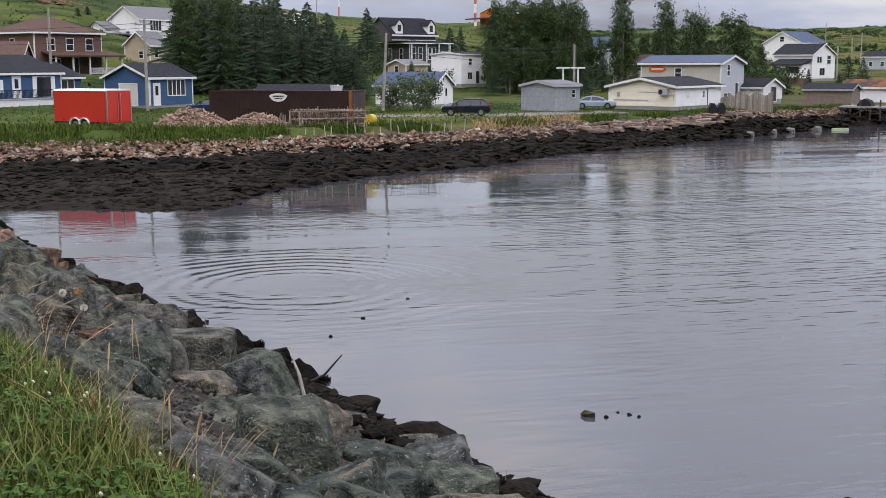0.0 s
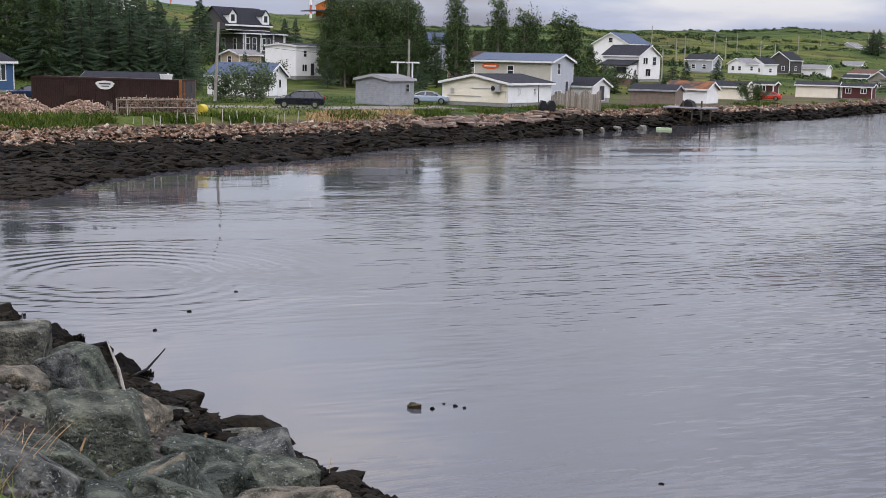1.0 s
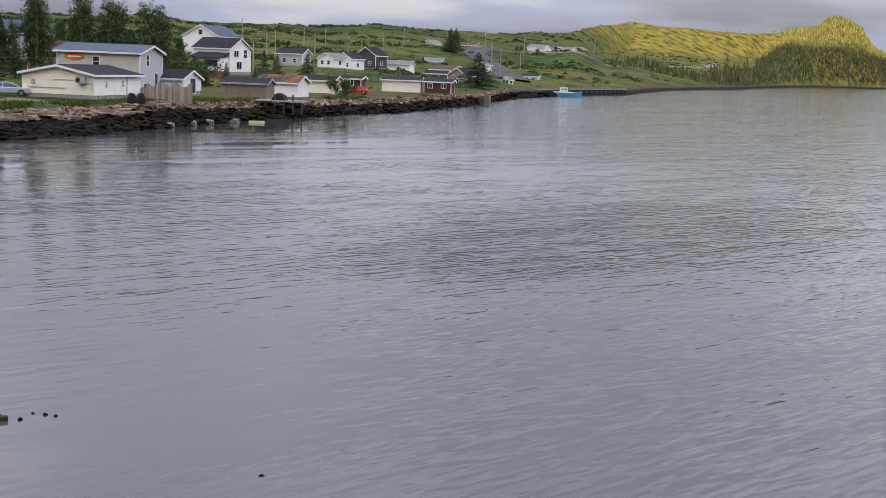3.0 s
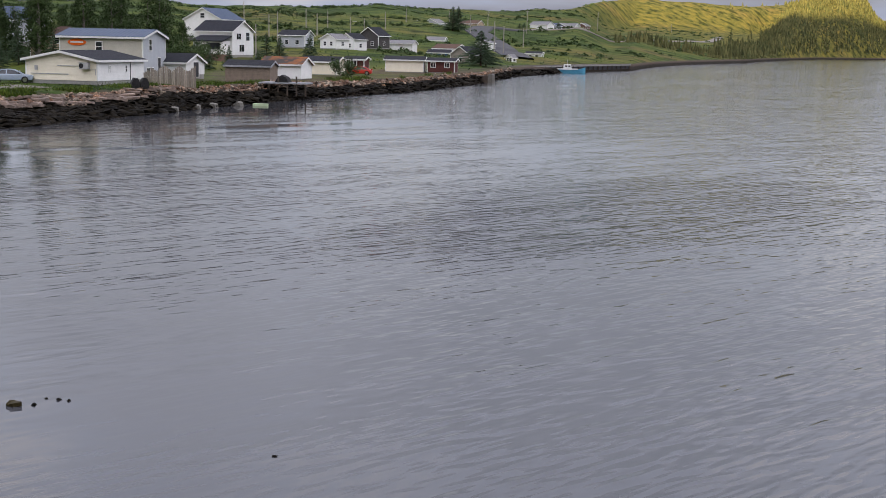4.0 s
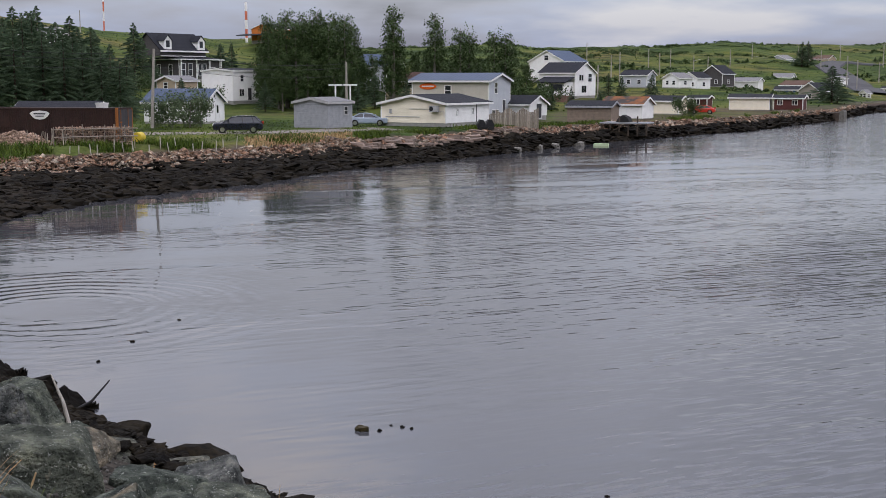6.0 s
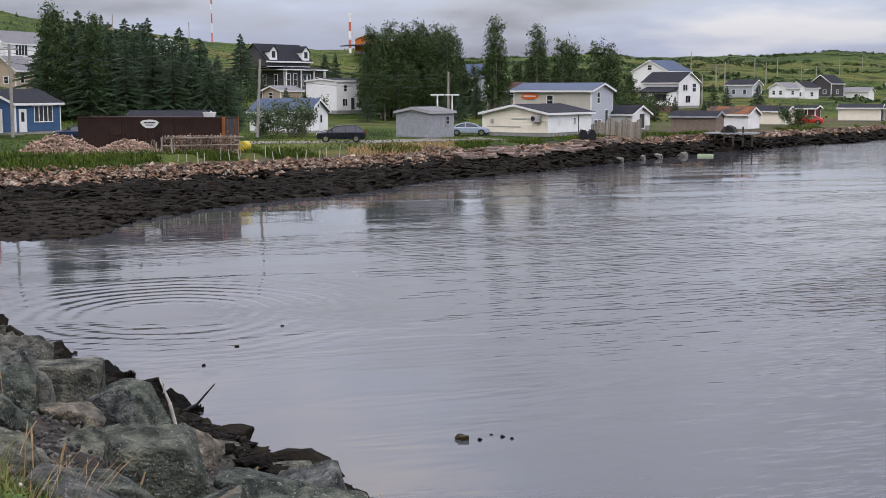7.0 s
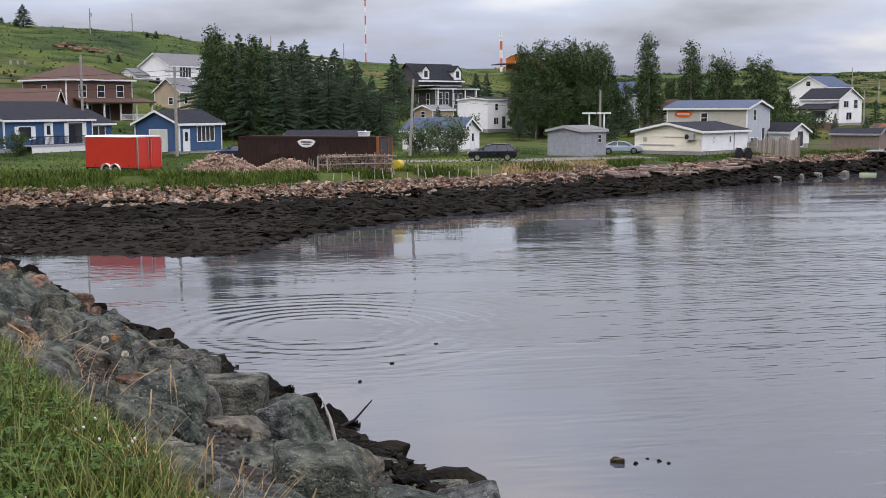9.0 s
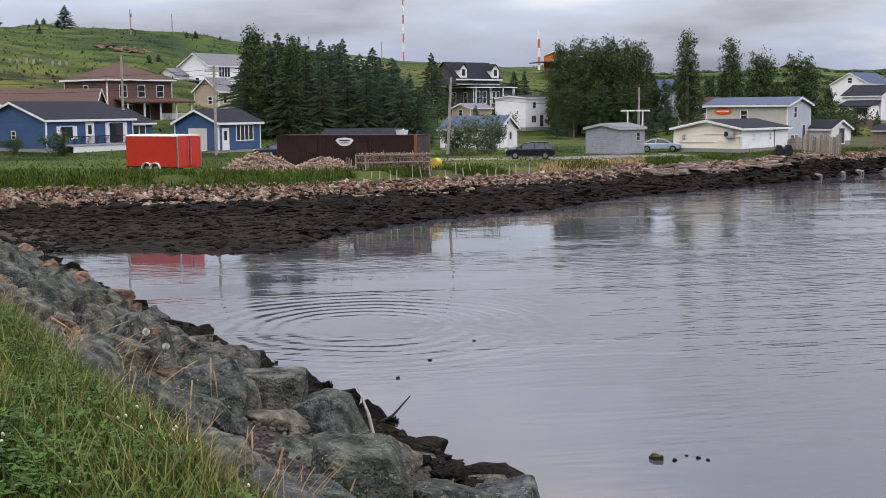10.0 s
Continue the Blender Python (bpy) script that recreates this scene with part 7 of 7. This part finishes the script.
def stem(x, y, z, h, lean, turn, head):
    th = thing("dry_stem", "tall dry grass stem bent by the wind" if not head else "dandelion clock on a tall pale stalk", "plant", pose(x, y, z, 0, 0, turn), "dry stems")
    m = Mesh()
    pts = [Vector((lean * h * (k / 5) ** 2, 0, h * (k / 5) * (1 - 0.12 * lean * k / 5))) for k in range(6)]
    for a, b in zip(pts, pts[1:]):
        m.tube(tuple(a), tuple(b), 0.0045, 0.0035, 5)
    part("stalk", m, DRYBLADE, th)
    if head:
        vs, fs = [], []
        for i in range(160):
            d = Vector((rng.gauss(0, 1), rng.gauss(0, 1), rng.gauss(0, 1))).normalized()
            c, t = pts[-1] + d * 0.032, d.orthogonal().normalized() * 0.006
            o = len(vs)
            vs += [tuple(pts[-1] + d * 0.008), tuple(c + t), tuple(c + d * 0.006), tuple(c - t)]
            fs.append((o, o + 1, o + 2, o + 3))
        ob = new("seed_head", raw("seed_head", vs, fs, PETAL))
        ob.parent = th
    elif rng.random() < 0.6:
        part("seed_spike", Mesh().tube(tuple(pts[-2]), tuple(pts[-1] + Vector((0.01, 0, 0.03))), 0.010, 0.006, 5), DRYBLADE, th)


stem(-3.05, 11.5, 4.4, 0.50, 0.35, 10, True)
stem(-2.9, 11.6, 4.3, 0.42, 0.5, 40, True)
for sx_, sy_, sh_, ln_, tn_ in ((-2.57, 13.05, 0.72, 0.06, 90), (-2.5, 13.1, 0.62, 0.05, 200), (-1.45, 8.5, 0.48, 0.08, 30), (-1.38, 8.45, 0.44, 0.05, 100), (-1.2, 8.3, 0.42, 0.12, 0), (-1.05, 8.25, 0.38, 0.35, 10), (-1.0, 8.9, 0.4, 0.6, 20), (-1.9, 9.4, 0.45, 0.25, 340), (-2.75, 11.0, 0.52, 0.9, 20),
                                (-3.4, 12.4, 0.5, 0.9, 160), (-3.9, 13.6, 0.55, 1.0, 10), (-4.1, 14.0, 0.6, 0.9, 170), (-4.3, 14.2, 0.5, 1.1, 0), (-3.7, 13.2, 0.45, 1.2, 30), (-3.1, 10.7, 0.4, 1.0, 200), (-1.6, 9.0, 0.4, 0.5, 50), (-0.8, 9.4, 0.35, 0.2, 0), (-2.2, 10.2, 0.5, 0.15, 80), (-3.2, 10.2, 0.42, 0.05, 0), (1.9, 17.4, 0.55, 0.15, 60)):
    stem(sx_, sy_, ground_z(sx_, sy_), sh_, ln_, tn_, False)
edge_pts = [(-4.25 + rng.gauss(0, 0.25), 14.3 + rng.gauss(0, 0.35)) for _ in range(140)] + [(-1.15 + rng.gauss(0, 0.12), 8.45 + rng.gauss(0, 0.15)) for _ in range(60)]
blades("dry_tussock", "reddish dry grass tussocks among the stones", [(a, b, ground_z(a, b)) for a, b in edge_pts], 0.2, 0.45, 0.004, DRYBLADE, 1.1)
green_pts = [(-0.75 + rng.gauss(0, 0.12), 9.2 + rng.gauss(0, 0.15)) for _ in range(60)]
blades("green_tussock", "small bright green tussock beside the boulder", [(a, b, ground_z(a, b)) for a, b in green_pts], 0.15, 0.36, 0.009, BLADE, 0.9)


# ---------------------------------------------------------------- far foreshore
def far_point(az, e):
    """A place on the far shore: angle, and metres inland of the foot of the stones."""
    r = float(np.interp(az, AZ, STONE)) + e
    return r * math.sin(radians(az)), r * math.cos(radians(az))


shore = thing("stone_shore", "band of broken pinkish stones along the far shore", "stones", pose(0, 0, 0), kind="structure")
SMALL = [rock_shape(500 + i, 1, 5, 0.05, 0.6) for i in range(8)]
SMESH = [raw("stone", a, b, PINKSTONE) for a, b in SMALL]
SLAB = [raw("slab", *rock_shape(520 + i, 1, 5, 0.06, 0.35), PALESLAB) for i in range(4)]
rest_v, rest_f = [], []
made = 0
r5 = random.Random(55)
for i in range(5200):
    az = -21 + 54 * r5.random() ** 1.25
    if az > 10 and r5.random() < 0.35:
        continue
    e = r5.uniform(-1.3, 2.6) if az < 8 else r5.uniform(-0.6, 3.4)
    x, y = far_point(az, e)
    z = float(height(x, y, False)[0])
    d = math.hypot(x, y)
    k = r5.uniform(0.08, 0.235) * (1.0 if az < 9 else 1.15) * (0.8 + d / 400)
    big = r5.random() < 0.03
    if big:
        k *= 1.9
    m = pose(x, y, z + 0.10 * k + (0.15 if 0 < e < 4.5 else 0.0), r5.uniform(-35, 35), r5.uniform(-35, 35), r5.uniform(0, 360)) @ Matrix.Diagonal((k * r5.uniform(0.9, 2.1), k * r5.uniform(0.7, 1.1), k * r5.uniform(0.5, 0.95), 1))
    if made < 290 and -18 < az < 4 and e > -0.5 and (big or r5.random() < 0.16):
        ob = new("stone", r5.choice(SMESH))
        ob.parent, ob.matrix_world = shore, m
        made += 1
    else:
        a, b = r5.choice(SMALL)
        o = len(rest_v)
        rest_v += [tuple(m @ Vector(p)) for p in a]
        rest_f += [tuple(q + o for q in f) for f in b]
ob = new("stones", raw("stones", rest_v, rest_f, PINKSTONE))
ob.parent = shore
tagged(ob, kind="stuff")
# flat pale slabs stacked below the white building
for i in range(64):
    az = r5.uniform(9.5, 17.5)
    x, y = far_point(az, r5.uniform(-0.5, 2.6))
    z = float(height(x, y, False)[0])
    ob = new("slab", r5.choice(SLAB))
    ob.parent = shore
    ob.matrix_world = pose(x, y, z + 0.2, r5.uniform(-8, 8), r5.uniform(-8, 8), r5.uniform(-50, -10)) @ Matrix.Diagonal((r5.uniform(0.7, 1.5), r5.uniform(0.4, 0.7), r5.uniform(0.4, 0.7), 1))


def weed_beds():
    """Weed-hung rocks between the stones and the water."""
    vs, fs = [], []
    sh = [lump_shape(600 + i, 2, 14, 0.25, 0.55) for i in range(6)]
    for i in range(6500):
        az = -21 + 56 * r5.random() ** 1.2
        a, b = float(np.interp(az, AZ, SHORE)), float(np.interp(az, AZ, STONE))
        r = a - 0.5 + (b - a + 1.2) * r5.random()
        x, y = r * math.sin(radians(az)), r * math.cos(radians(az))
        if float(inland(x, y)) > 0.5:
            continue
        z = float(height(x, y, False)[0])
        k = r5.uniform(0.15, 0.5) * (0.7 + r / 250) * (1.5 if r5.random() < 0.25 else 1.0)
        if r - a < 14 and az < -5:
            k *= 0.6
        m = pose(x, y, z - 0.05 * k, r5.uniform(-15, 15), r5.uniform(-15, 15), r5.uniform(0, 360)) @ Matrix.Diagonal((k * 1.4, k, k * 0.8, 1))
        p, f = r5.choice(sh)
        o = len(vs)
        vs += [tuple(m @ Vector(q)) for q in p]
        fs += [tuple(q + o for q in g) for g in f]
    tagged(new("weed_beds", raw("weed_beds", vs, fs, WEED)), "rocks hung with dark brown-black seaweed at low tide", "seaweed", kind="stuff")


weed_beds()


def weed_fringe():
    """Limp bladder wrack along the foot of the near bank."""
    vs, fs = [], []
    sh = [lump_shape(640 + i, 2, 14, 0.32, 0.6) for i in range(6)]
    for i in range(9500):
        pv = r5.uniform(-9, 46)
        ps = r5.uniform(0.7 if pv > 4 else 0.95, 2.75) + 0.22 * math.sin(i)
        x, y = bank_point(ps, pv)
        z = float(np.interp(ps, BANK_S, BANK_Z))
        k = r5.uniform(0.06, 0.17)
        m = pose(x, y, z + 0.04 + r5.uniform(0.06, 0.26) * (ps > 1.2), r5.uniform(-20, 20), r5.uniform(-20, 20), r5.uniform(0, 360)) @ Matrix.Diagonal((k * 1.5, k, k * 0.9, 1))
        p, f = r5.choice(sh)
        o = len(vs)
        vs += [tuple(m @ Vector(q)) for q in p]
        fs += [tuple(q + o for q in g) for g in f]
    ob = new("weed_fringe", raw("weed_fringe", vs, fs, WEED))
    ob.parent = bank
    tagged(ob, kind="stuff")


weed_fringe()
shore_pts = []
while len(shore_pts) < 16000:
    az = r5.uniform(-21, 30)
    e = 1.9 + abs(r5.gauss(0, 2.8)) if az < -5 else 3.4 + abs(r5.gauss(0, 2.0))
    x, y = far_point(az, e)
    if noise.noise(Vector((x * 0.22, y * 0.22, 2))) < (-0.35 if az < -5 else 0.02):
        continue
    shore_pts.append((x, y, float(height(x, y, False)[0])))
blades("shore_grass", "rank green grass above the stony shore", shore_pts, 0.18, 0.6, 0.035, BLADE, 0.5)
pts = []
while len(pts) < 900:
    x, y = far_point(r5.uniform(4.5, 9.5), r5.uniform(3.0, 6.5))
    pts.append((x, y, float(height(x, y, False)[0])))
blades("rusty_grass", "patches of rusty dock and dry grass above the stones", pts, 0.2, 0.6, 0.04, DRYBLADE, 0.7)
lawn_pts = []
while len(lawn_pts) < 14000:
    az = r5.uniform(-21, 22)
    r = r5.uniform(float(np.interp(az, AZ, STONE)) + 5, 150)
    x, y = r * math.sin(radians(az)), r * math.cos(radians(az))
    if any((x - p[0]) ** 2 + (y - p[1]) ** 2 < (p[3] * 0.62) ** 2 for p in PADS):
        continue
    lawn_pts.append((x, y, float(height(x, y, False)[0])))
blades("lawn_grass", "short mown lawn grass round the houses", lawn_pts, 0.06, 0.2, 0.05, BLADE, 0.6)

# rough pasture on the hill: tussocks, dead stalks and low heath
hill_pts, heath_pts = [], []
while len(hill_pts) < 4200:
    az = r5.uniform(-20, 44)
    le, sr = float(np.interp(az, AZ, LAWN_END)), float(np.interp(az, AZ, SKY_R))
    r = le + (sr - le) * r5.random()
    x, y = r * math.sin(radians(az)), r * math.cos(radians(az))
    if any((x - p[0]) ** 2 + (y - p[1]) ** 2 < (p[3] + 1) ** 2 for p in PADS):
        continue
    (heath_pts if noise.noise(Vector((x / 30, y / 30, 9))) > 0.1 else hill_pts).append((x, y))
for nm, lb, pp, mt, hi in (("pasture_tussocks", "rough green tussocks on the open hillside", hill_pts, BLADE, 0.55), ("heath", "low dark heath patches on the open hillside", heath_pts, LEAF, 0.75)):
    a = np.array(pp)
    zz = height(a[:, 0], a[:, 1])
    blades(nm, lb, [(q[0], q[1], float(z) - 0.05) for q, z in zip(pp, zz)], 0.2, hi, 0.22, mt, 0.8)

stk2 = thing("shore_stakes", "scattered bleached stakes standing above the stony shore", "stakes", pose(0, 0, 0))
for i in range(16):
    x, y = far_point(-3.5 + i * 0.5 + r5.uniform(-0.2, 0.2), 2.4 + r5.uniform(0, 1.6))
    g = ground_z(x, y)
    part("stake", Mesh().tube((x, y, g - 0.2), (x + r5.uniform(-0.15, 0.15), y, g + r5.uniform(0.5, 0.95)), 0.05, 0.035, 6), DRIFT, stk2)
